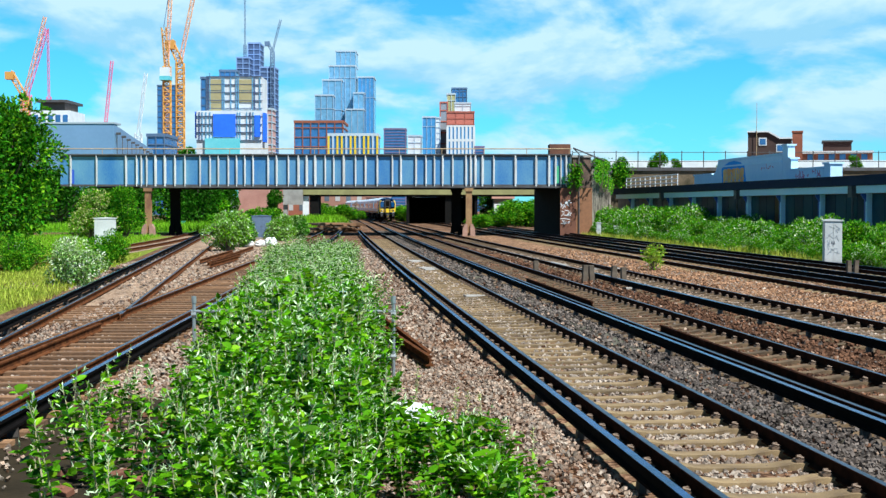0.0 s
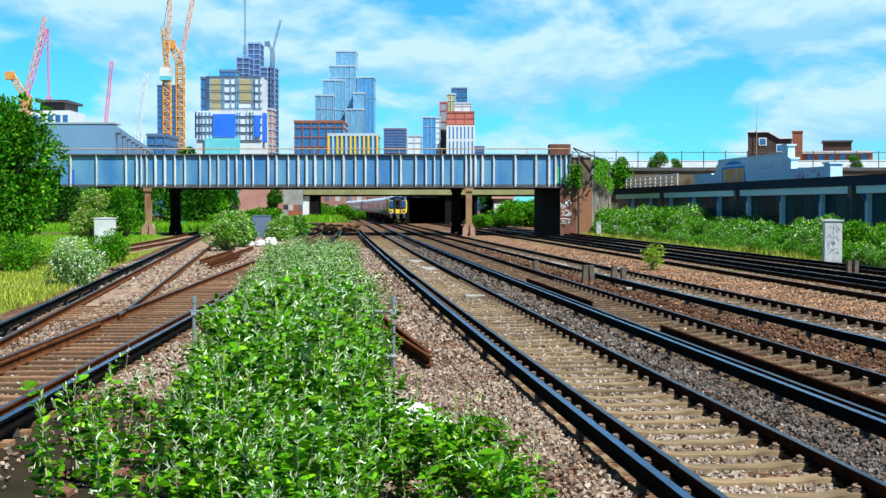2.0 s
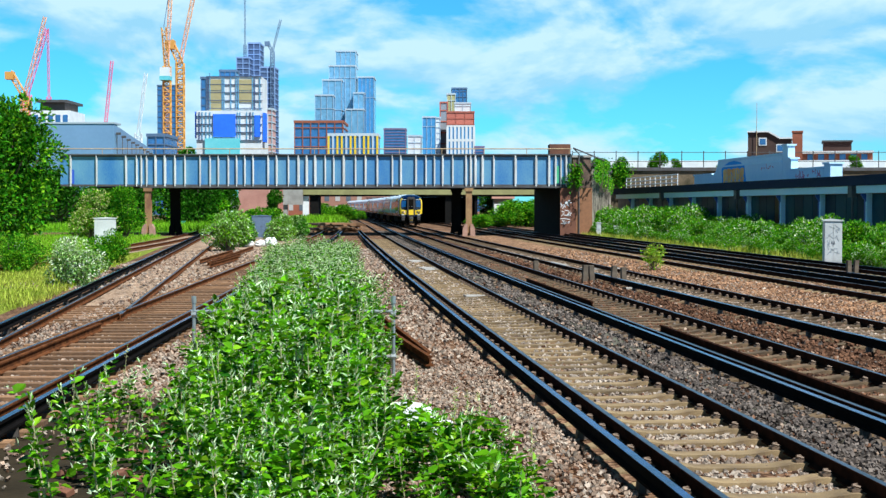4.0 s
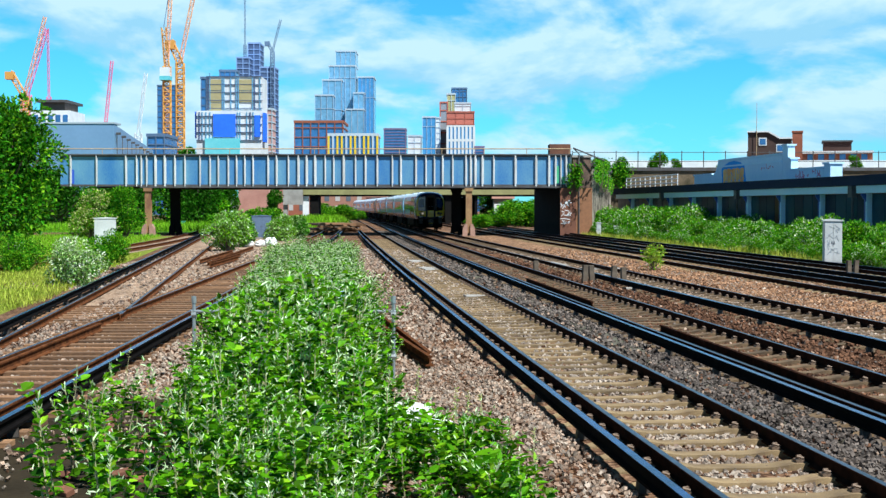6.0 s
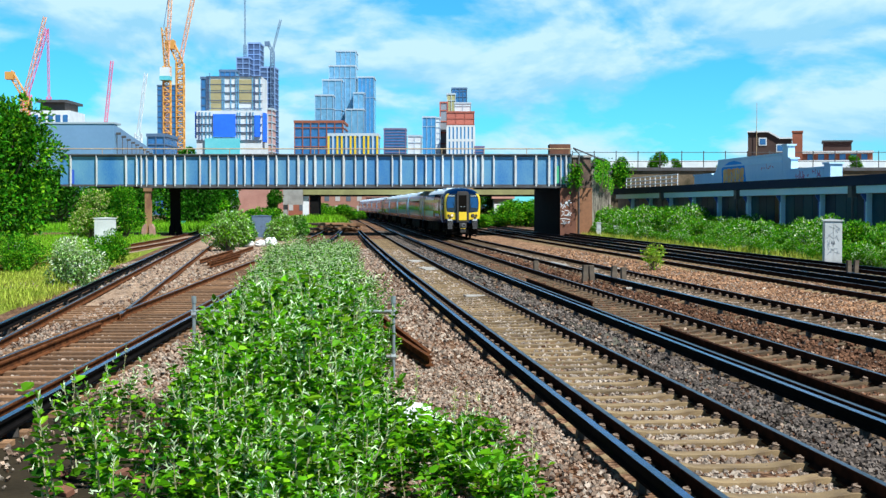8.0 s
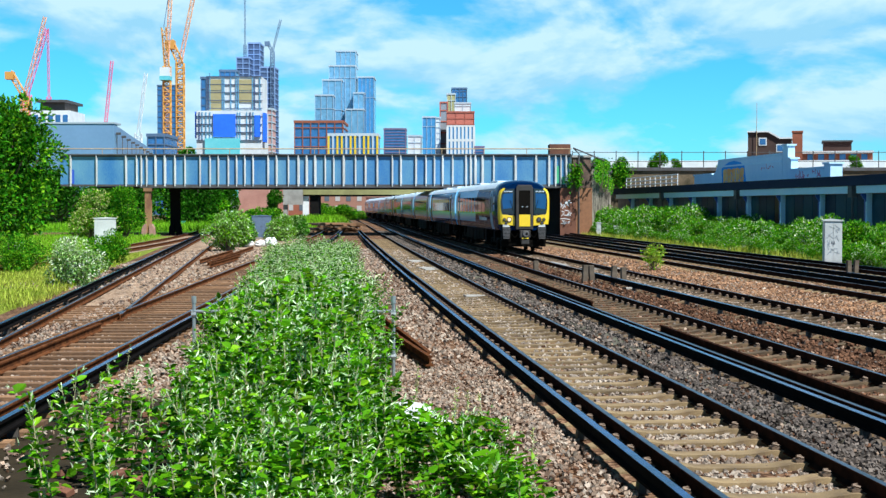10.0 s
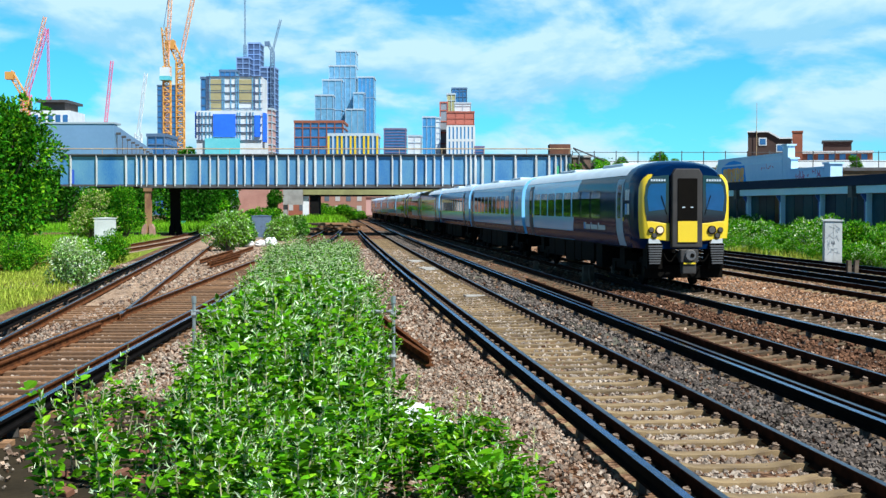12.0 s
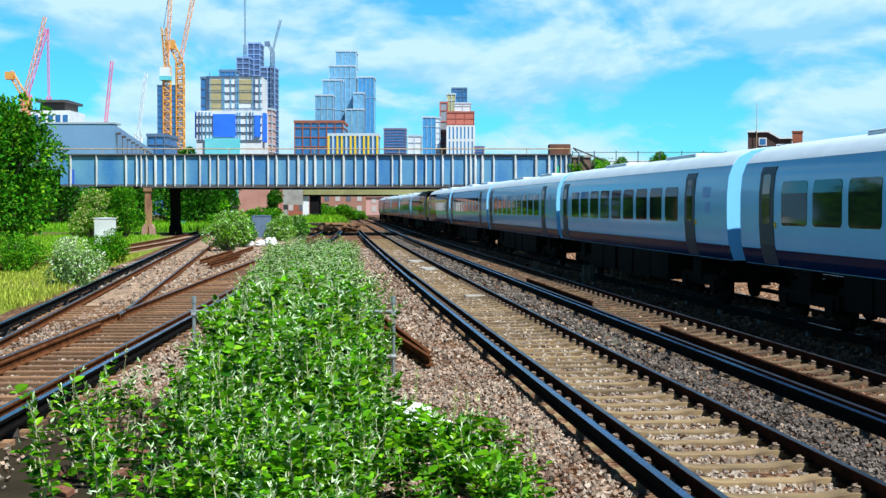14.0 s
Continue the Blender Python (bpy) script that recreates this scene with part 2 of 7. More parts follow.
# ---- mesh helpers ----
class Acc:
    """Collects boxes, tubes and prisms into one mesh."""

    def __init__(self):
        self.v, self.f, self.m = [], [], []

    def add(self, verts, faces, mi=0):
        k = len(self.v)
        self.v += [tuple(q) for q in verts]
        self.f += [tuple(i + k for i in q) for q in faces]
        self.m += [mi] * len(faces)
        return self

    def box(self, x0, x1, y0, y1, z0, z1, mi=0, m=None):
        vs = [Vector((x, y, z)) for z in (z0, z1) for y in (y0, y1) for x in (x0, x1)]
        if m is not None:
            vs = [m @ q for q in vs]
        return self.add(vs, [(0, 2, 3, 1), (4, 5, 7, 6), (0, 1, 5, 4), (2, 6, 7, 3), (0, 4, 6, 2), (1, 3, 7, 5)], mi)

    def tube(self, a, b, r, r2=None, n=8, mi=0):
        a, b = Vector(a), Vector(b)
        q = (b - a).to_track_quat("Z", "Y")
        r2 = r if r2 is None else r2
        vs = []
        for c, s in ((a, r), (b, r2)):
            vs += [c + q @ Vector((s * math.cos(2 * math.pi * i / n), s * math.sin(2 * math.pi * i / n), 0)) for i in range(n)]
        fs = [(i, (i + 1) % n, n + (i + 1) % n, n + i) for i in range(n)] + [tuple(range(n - 1, -1, -1)), tuple(range(n, 2 * n))]
        return self.add(vs, fs, mi)

    def prism(self, pts, axis, lo, hi, mi=0):
        """A flat outline of (u, v) pushed along an axis from lo to hi."""
        def put(u, v, w):
            return {"x": (w, u, v), "y": (u, w, v), "z": (u, v, w)}[axis]
        n = len(pts)
        vs = [put(u, v, lo) for u, v in pts] + [put(u, v, hi) for u, v in pts]
        fs = [(i, (i + 1) % n, n + (i + 1) % n, n + i) for i in range(n)] + [tuple(range(n - 1, -1, -1)), tuple(range(n, 2 * n))]
        return self.add(vs, fs, mi)

    def sweep(self, profile, path, mi=0, closed=True, side_mats=None):
        """Profile of (across, up) swept along a path of (x, y, z) that runs roughly along y."""
        n, k = len(profile), len(self.v)
        for j, p in enumerate(path):
            a, b = Vector(path[max(j - 1, 0)]), Vector(path[min(j + 1, len(path) - 1)])
            t = (b - a).normalized()
            s = Vector((t.y, -t.x, 0)).normalized()
            self.v += [tuple(Vector(p) + s * u + Vector((0, 0, w))) for u, w in profile]
        for j in range(len(path) - 1):
            for i in range(n if closed else n - 1):
                i2 = (i + 1) % n
                self.f.append((k + j * n + i, k + j * n + i2, k + (j + 1) * n + i2, k + (j + 1) * n + i))
                self.m.append(side_mats[i] if side_mats else mi)
        if closed:
            self.f += [tuple(k + i for i in range(n))[::-1], tuple(k + (len(path) - 1) * n + i for i in range(n))]
            self.m += [mi, mi]
        return self

    def mesh(self, name, mats, smooth=False):
        me = bpy.data.meshes.new(name)
        me.from_pydata(self.v, [], self.f)
        for q in mats:
            me.materials.append(q)
        if len(mats) > 1:
            me.polygons.foreach_set("material_index", self.m)
        bm = bmesh.new()
        bm.from_mesh(me)
        bmesh.ops.recalc_face_normals(bm, faces=bm.faces)
        bm.to_mesh(me)
        bm.free()
        if smooth:
            me.shade_smooth()
            me.set_sharp_from_angle(angle=radians(42))
        return me


def thing(name, m=None, label="", category="", group="", kind=""):
    ob = new(name)
    ob.empty_display_size = 0.2
    if m is not None:
        ob.matrix_basis = m
    return tagged(ob, label, category, group, kind)


def part(name, acc, mats, parent=None, label="", smooth=False, at=None, bevel=0.0):
    mats = mats if isinstance(mats, (list, tuple)) else [mats]
    me = acc.mesh(name, mats, smooth) if isinstance(acc, Acc) else acc
    ob = new(name, me)
    ob.parent = parent
    if at is not None:
        ob.matrix_basis = at
    if label:
        ob["label"] = label
    if bevel:
        md = ob.modifiers.new("bevel", "BEVEL")
        md.width, md.segments, md.limit_method = bevel, 2, "ANGLE"
    return ob


def quads_mesh(name, V, per, mats, mi=None):
    """A big mesh from an array of vertices, each run of `per` vertices one face."""
    n = len(V) // per
    me = bpy.data.meshes.new(name)
    me.from_pydata(V.reshape(-1, 3).tolist(), [], np.arange(n * per).reshape(n, per).tolist())
    for q in mats:
        me.materials.append(q)
    if mi is not None:
        me.polygons.foreach_set("material_index", np.asarray(mi, dtype=np.int32))
    return me


# ---- the plan of the railway: centre lines as x over y ----
def line_a(y): return 4.09 - 0.0923 * y + 0.000119 * y * y - 2.6e-7 * y ** 3
def line_b(y): return 7.15 - 0.0904 * y + 0.000110 * y * y - 2.6e-7 * y ** 3
def line_c(y): return 10.96 - 0.1010 * y + 0.000128 * y * y - 2.6e-7 * y ** 3
def line_d(y): return 15.2 - 0.0790 * y
def line_e(y): return 19.0 - 0.0770 * y
def line_f(y): return -5.35 - 0.0335 * y - 0.00010 * max(y - 60, 0) ** 2
def line_g(y): return -3.86 - 0.1250 * y
def line_h(y): return -19.5 + 0.072 * y - 0.00069 * y * y


RAIL_TOP = 0.16
RAIL = [(-0.07, -0.16), (0.07, -0.16), (0.07, -0.145), (0.012, -0.12), (0.012, -0.04), (0.036, -0.03), (0.036, -0.004), (0.03, 0.0), (-0.03, 0.0), (-0.036, -0.004), (-0.036, -0.03), (-0.012, -0.04), (-0.012, -0.12), (-0.07, -0.145)]
RAIL_SIDES = [0] * 7 + [1] + [0] * 6
COND = [(-0.06, -0.155), (0.06, -0.155), (0.06, -0.13), (0.02, -0.11), (0.02, -0.05), (0.045, -0.035), (0.045, -0.004), (0.04, 0.0), (-0.04, 0.0), (-0.045, -0.004), (-0.045, -0.035), (-0.02, -0.05), (-0.02, -0.11), (-0.06, -0.13)]


def offset_path(line, off, y0, y1, z, step=4.0):
    n = max(2, int((y1 - y0) / step) + 1)
    out = []
    for i in range(n):
        y = y0 + (y1 - y0) * i / (n - 1)
        d = (line(y + 0.5) - line(y - 0.5))
        k = math.hypot(1, d)
        out.append((line(y) + off / k, y - off * d / k, z))
    return out


def railway_track(line, y0, y1, label, cond=(), sleepers=(0, 0), wood=False, clips_to=0.0, spare=(), frog=None, slab=None):
    t = thing("railway_track", label=label, category="railway track", group="railway tracks", kind="structure")
    for off in (-0.7525, 0.7525):
        part("running_rail", Acc().sweep(RAIL, offset_path(line, off, frog if frog and off > 0 else y0, y1, RAIL_TOP), side_mats=RAIL_SIDES), [RUST_WARM if wood else RUST, RAILTOP], t)
    pots = Acc()
    for off, a, b in cond:
        part("conductor_rail", Acc().sweep(COND, offset_path(line, off, a, b, RAIL_TOP + 0.085), side_mats=RAIL_SIDES), [DARKRAIL, CONDTOP], t, "dark conductor rail with a shiny head")
        for p in offset_path(line, off, a, min(b, 110.0), 0.0, 2.9):
            pots.tube((p[0], p[1], -0.02), (p[0], p[1], 0.1), 0.075, 0.055, 7)
    if pots.v:
        part("insulator_pots", pots, POT, t)
    if sleepers[1] > sleepers[0]:
        a = Acc()
        if wood:
            a.box(-1.3, 1.3, -0.125, 0.125, -0.10, 0.0)
        else:
            prof = [(-1.25, -0.13), (1.25, -0.13), (1.22, -0.075), (0.92, 0.0), (0.55, 0.0), (0.35, -0.03), (-0.35, -0.03), (-0.55, 0.0), (-0.92, 0.0), (-1.22, -0.075)]
            a.prism(prof, "y", -0.12, 0.12)
        me = a.mesh("sleeper", [SLEEPER_WOOD if wood else slab or SLEEPER])
        c = Acc()
        for side in (-1, 1):
            for inner in (-1, 1):
                u = side * 0.7525 + inner * 0.115
                c.box(u - 0.045, u + 0.045, -0.06, 0.06, 0.0, 0.028)
                c.tube((u - inner * 0.03, -0.055, 0.045), (u + inner * 0.03, -0.03, 0.06), 0.014, n=5)
                c.tube((u + inner * 0.03, -0.03, 0.06), (u - inner * 0.035, 0.05, 0.05), 0.014, n=5)
        cme = c.mesh("fastening", [CLIP])
        y, rnd = sleepers[0], random.Random(int(line(0) * 100))
        while y < sleepers[1]:
            d = line(y + 0.5) - line(y - 0.5)
            m = Matrix.Translation((line(y), y, 0.024)) @ Matrix.Rotation(math.atan2(-d, 1) + rnd.uniform(-0.008, 0.008), 4, "Z")
            part("sleeper", me, None, t, at=m)
            if y < clips_to:
                part("fastening", cme, None, t, at=m)
            y += 0.72 + rnd.uniform(-0.02, 0.02)
    for off, a, b in spare:
        part("loose_rail", Acc().sweep(RAIL, offset_path(line, off, a, b, RAIL_TOP + 0.01)), [RUST_WARM if wood else RUST], t, "rusty spare rail lying between the running rails")
    return t


def make_ground():
    """One sheet to the horizon: ballast under the tracks, earth and grass beyond."""
    m = bpy.data.materials.new("ballast_ground")
    m.use_nodes = True
    nt = m.node_tree
    N, L = nt.nodes.new, nt.links.new
    p = nt.nodes["Principled BSDF"]
    p.inputs["Roughness"].default_value = 0.95
    p.inputs["Specular IOR Level"].default_value = 0.2
    geo = N("ShaderNodeNewGeometry")
    vor = N("ShaderNodeTexVoronoi"); vor.inputs["Scale"].default_value = 16.0
    L(geo.outputs["Position"], vor.inputs["Vector"])
    sep = N("ShaderNodeSeparateColor"); L(vor.outputs["Color"], sep.inputs[0])
    r = N("ShaderNodeValToRGB")
    e = r.color_ramp.elements
    e[0].position, e[0].color = 0.0, (0.075, 0.041, 0.024, 1)
    e[1].position, e[1].color = 1.0, (0.31, 0.215, 0.145, 1)
    q = e.new(0.55); q.color = (0.18, 0.112, 0.069, 1)
    L(sep.outputs[0], r.inputs[0])
    big = N("ShaderNodeTexNoise"); big.inputs["Scale"].default_value = 0.5; big.inputs["Detail"].default_value = 9; big.inputs["Roughness"].default_value = 0.68
    mp = N("ShaderNodeMapping"); mp.inputs["Scale"].default_value = (2.0, 0.35, 1.0)
    L(geo.outputs["Position"], mp.inputs[0]); L(mp.outputs[0], big.inputs["Vector"])
    r2 = N("ShaderNodeValToRGB")
    r2.color_ramp.elements[0].position, r2.color_ramp.elements[0].color = 0.35, (0.45, 0.34, 0.27, 1)
    r2.color_ramp.elements[1].position, r2.color_ramp.elements[1].color = 0.65, (1.2, 1.06, 0.95, 1)
    L(big.outputs[0], r2.inputs[0])
    mul = N("ShaderNodeMix"); mul.data_type, mul.blend_type = "RGBA", "MULTIPLY"; mul.inputs[0].default_value = 1.0
    L(r.outputs[0], mul.inputs[6]); L(r2.outputs[0], mul.inputs[7]); L(mul.outputs[2], p.inputs["Base Color"])
    bp = N("ShaderNodeBump"); bp.inputs["Strength"].default_value = 0.9; bp.inputs["Distance"].default_value = 0.03
    L(vor.outputs["Distance"], bp.inputs["Height"]); L(bp.outputs[0], p.inputs["Normal"])
    a = Acc()
    xs = [-4000, -300, -60, -30] + [x for x in range(-24, 31, 3)] + [60, 300, 4000]
    ys = [-300, -40] + [y for y in range(0, 240, 6)] + [300, 600, 1500, 4900]
    vs = [(x, y, -0.045) for y in ys for x in xs]
    n = len(xs)
    a.add(vs, [(j * n + i, j * n + i + 1, (j + 1) * n + i + 1, (j + 1) * n + i) for j in range(len(ys) - 1) for i in range(n - 1)])
    tagged(part("ground", a, m), "brown stone railway ballast ground reaching the horizon", "ground", kind="structure")


def ballast_strip(la, oa, lb, ob, y0, y1, m, label, z=-0.039):
    """A strip of differently stained ballast between two lines of the plan."""
    ys = [y0 + (y1 - y0) * i / 40 for i in range(41)]
    a = Acc()
    vs = []
    for y in ys:
        vs += [(la(y) + oa, y, z), (lb(y) + ob, y, z)]
    a.add(vs, [(2 * i, 2 * i + 1, 2 * i + 3, 2 * i + 2) for i in range(40)])
    tagged(part("ballast_strip", a, m), label, "ballast", kind="structure")


make_ground()
ballast_strip(line_a, 0.95, line_b, -0.95, 4, 150, GREY_BED, "strip of dark grey ballast between two tracks")
ballast_strip(line_b, 0.95, line_c, -0.95, 4, 150, BROWN_BED, "strip of rust brown ballast between two tracks")
ballast_strip(line_c, 0.95, line_d, -0.72, 10, 150, RUST_BED, "strip of orange rusty ballast beside the train track")
ballast_strip(line_h, -1.2, line_h, 1.2, 30, 122, SAND_BED, "worn ballast under the overgrown track", -0.033)
ballast_strip(lambda y: -70.0, 0, line_g, -2.3, 26, 122, TURF, "yellow-green turf beside the tracks")
ballast_strip(lambda y: -80.0, 0, line_g, 3.0, 139, 205, TURF_GREEN, "green turf slope beyond the bridge")
ballast_strip(line_d, -0.7, line_e, 1.6, 10, 150, GREY_BED, "dark grey ballast under the tracks beside the bank")
ballast_strip(line_f, -0.72, line_f, 0.72, 4, 110, BROWN_BED, "dark oily ballast under the timber sleepers", -0.036)
ballast_strip(line_g, -0.72, line_g, 0.72, 33, 120, SAND_BED, "pale sandy ballast along the branching track")
ballast_strip(line_g, 0.8, line_f, -0.8, 38, 112, SAND_BED, "pale sandy ballast between diverging tracks")
railway_track(line_a, 4, 320, "railway track with tan concrete sleepers and a conductor rail", cond=[(-1.16, 4, 130)], sleepers=(6, 110), clips_to=48)
railway_track(line_b, 4, 320, "railway track with rusty spare rails lying in it", cond=[(-1.16, 4, 150)], sleepers=(6, 110), clips_to=48, spare=[(-0.36, 8, 28.5), (-0.40, 35.5, 47)], slab=SLEEPER_DARK)
railway_track(line_c, 4, 490, "railway track that the passenger train runs on", cond=[(-1.16, 10, 49)], sleepers=(10, 110), clips_to=55, slab=SLEEPER_DARK)
railway_track(line_d, 10, 228.5, "dark railway track beside the green bank", cond=[(1.3, 10, 150)], sleepers=(20, 110))
railway_track(line_e, 10, 228.5, "dark railway track close to the green bank", cond=[(-1.3, 10, 150), (1.2, 10, 130)], sleepers=(20, 100))
railway_track(line_f, 4, 320, "rusty railway track with timber sleepers and a conductor rail", cond=[(1.16, 4, 130)], sleepers=(8, 70), wood=True, spare=[(-0.56, 10, 29), (0.60, 45, 60)])
railway_track(line_g, 20, 130, "railway track branching off on timber sleepers", cond=[(-1.2, 20, 125)], sleepers=(31, 36.5), wood=True, frog=31.4)
railway_track(line_h, 30, 160, "overgrown rusty railway track beside the trees", sleepers=(40, 60), wood=True)

# ---- the train ----
NAVY = mat("gloss_navy_train_paint", (0.0015, 0.014, 0.060), (0.002, 0.017, 0.070), rough=0.12, coat=0.0, spec=0.02, scale=0.6, fine=6)
PALE = mat("pale_blue_grey_train_paint", (0.25, 0.63, 1.0), (0.23, 0.60, 1.0), rough=0.14, coat=0.0, spec=0.16, scale=0.5, fine=5)
ROOFGREY = mat("dusty_train_roof", (0.68, 0.80, 0.92), (0.56, 0.68, 0.80), rough=0.5, scale=0.8, fine=8)
YELLOW = mat("warning_yellow_paint", (0.86, 0.62, 0.02), (0.80, 0.56, 0.02), rough=0.4, coat=0.4, scale=2)
TRAINBLACK = mat("train_underframe_black", (0.005, 0.0048, 0.0045), (0.009, 0.0075, 0.006), spec=0.03, rough=0.8, scale=2)
GANGWAY = mat("dark_grey_gangway_rubber", (0.060, 0.056, 0.055), (0.04, 0.038, 0.037), spec=0.2, rough=0.7, scale=3)
DOORGREY = mat("pale_grey_door_paint", (0.36, 0.48, 0.62), (0.32, 0.43, 0.56), rough=0.4, spec=0.1, scale=2)
DOORNAVY = mat("dark_slate_door_paint", (0.030, 0.055, 0.085), (0.036, 0.062, 0.092), rough=0.4, spec=0.08, scale=2)
TINTED = glass_mat("tinted_train_glass", (0.012, 0.016, 0.018))
# reflected sky is painted into the windscreen as a blue tone
WINDSCREEN = glass_mat("sky_toned_windscreen_glass", (0.008, 0.055, 0.16))
MASK = glass_mat("black_windscreen_mask", (0.004, 0.008, 0.016))
WINDSCREEN.node_tree.nodes["Principled BSDF"].inputs["Specular IOR Level"].default_value = 0.4
LAMPGLASS = mat("lit_headlamp", (0.75, 0.58, 0.40), (0.7, 0.52, 0.36), rough=0.2, glow=0.35)
LAMPDARK = glass_mat("unlit_lamp_glass", (0.06, 0.06, 0.06))
LAMPRIM = mat("grey_steel_plate", (0.12, 0.12, 0.125), (0.08, 0.08, 0.085), rough=0.6, scale=3)
EMBLEM = mat("bright_blue_emblem_paint", (0.10, 0.34, 0.80), (0.08, 0.30, 0.74), rough=0.4)
LETTER = mat("pale_lettering", (0.60, 0.68, 0.75), (0.55, 0.62, 0.70), rough=0.5)

TINTED.node_tree.nodes["Principled BSDF"].inputs["Specular IOR Level"].default_value = 0.2
BODY = [(-1.22, 1.12), (-1.28, 1.3), (-1.34, 1.55), (-1.37, 2.0), (-1.37, 2.6), (-1.33, 3.02), (-1.24, 3.26)]
ROOF = [(-1.24, 3.26), (-1.08, 3.46), (-0.8, 3.60), (-0.4, 3.68), (0.0, 3.70), (0.4, 3.68), (0.8, 3.60), (1.08, 3.46), (1.24, 3.26)]
SHELL = BODY + ROOF[1:-1] + [(-u, w) for u, w in BODY[::-1]]
PITCH, CAB_CAR, MID_CAR = 22.8, 22.4, 22.0


def side_x(z):
    for (u0, w0), (u1, w1) in zip(BODY, BODY[1:]):
        if w0 <= z <= w1:
            return -(u0 + (u1 - u0) * (z - w0) / (w1 - w0))
    return 1.3


def side_panel(acc, s, y0, y1, z0, z1, proud, mi=0, n=3):
    """A thin plate that follows the body side s between two heights."""
    zs = sorted({z0 + (z1 - z0) * i / n for i in range(n + 1)} | {w for _, w in BODY if z0 < w < z1})
    n = len(zs) - 1
    vs = []
    for d in (proud, -0.02):
        for z in zs:
            x = s * (side_x(z) + d)
            vs += [(x, y0, z), (x, y1, z)]
    k = 2 * (n + 1)
    fs = []
    for i in range(n):
        a = 2 * i
        fs += [(a, a + 1, a + 3, a + 2), (k + a + 2, k + a + 3, k + a + 1, k + a), (a, a + 2, k + a + 2, k + a), (a + 1, k + a + 1, k + a + 3, a + 3)]
    fs += [(0, k, k + 1, 1), (2 * n, 2 * n + 1, k + 2 * n + 1, k + 2 * n)]
    acc.add(vs, fs, mi)


def loft(acc, sections, mi=0, caps=True):
    n = len(sections[0])
    k = len(acc.v)
    for s in sections:
        acc.v += [tuple(q) for q in s]
    for j in range(len(sections) - 1):
        for i in range(n):
            acc.f.append((k + j * n + i, k + j * n + (i + 1) % n, k + (j + 1) * n + (i + 1) % n, k + (j + 1) * n + i))
            acc.m.append(mi)
    if caps:
        acc.f += [tuple(k + i for i in range(n)), tuple(k + (len(sections) - 1) * n + i for i in range(n))]
        acc.m += [mi, mi]


def ring(y, sx=1.0, top=1.0):
    """The body's outline at y, narrowed by sx and lowered by top."""
    return [(u * sx, y, 1.28 + (w - 1.28) * top if w > 1.3 else w) for u, w in SHELL]


def bogie_mesh():
    a = Acc()
    for s in (-1, 1):
        a.box(s * 1.0 - 0.07, s * 1.0 + 0.07, -1.7, 1.7, 0.42, 0.68)
        a.box(s * 1.0 - 0.12, s * 1.0 + 0.12, -0.35, 0.35, 0.55, 1.05)
        for y in (-1.3, 1.3):
            a.box(s * 1.0 - 0.12, s * 1.0 + 0.12, y - 0.2, y + 0.2, 0.3, 0.6)
            a.tube((s * 0.82, y, 0.42), (s * 0.68, y, 0.42), 0.42, n=20)
        a.box(s * 1.12 - 0.05, s * 1.12 + 0.05, -1.9, 1.9, 0.10, 0.20)
    a.box(-0.9, 0.9, -0.3, 0.3, 0.45, 0.9)
    return a.mesh("bogie", [TRAINBLACK])


def rounded_pane(acc, s, y0, y1, z0, z1, proud, r=0.11):
    """A window plate with rounded corners that follows the curve of the body side s."""
    rows = [(z0 + r - r * math.cos(radians(a)), r - r * math.sin(radians(a))) for a in (0, 30, 60, 90)]
    rows += [(w, 0.0) for _, w in BODY if z0 + r < w < z1 - r] + [(z0 + z1 - z, q) for z, q in rows[::-1]]
    vs = []
    for d in (proud, -0.02):
        for z, q in rows:
            vs += [(s * (side_x(z) + d), y0 + q, z), (s * (side_x(z) + d), y1 - q, z)]
    n = len(rows)
    k, fs = 2 * n, []
    for i in range(n - 1):
        a = 2 * i
        fs += [(a, a + 1, a + 3, a + 2), (a, a + 2, k + a + 2, k + a), (a + 1, k + a + 1, k + a + 3, a + 3)]
    fs += [(0, k, k + 1, 1), (k - 2, k - 1, 2 * k - 1, 2 * k - 2)]
    acc.add(vs, fs)


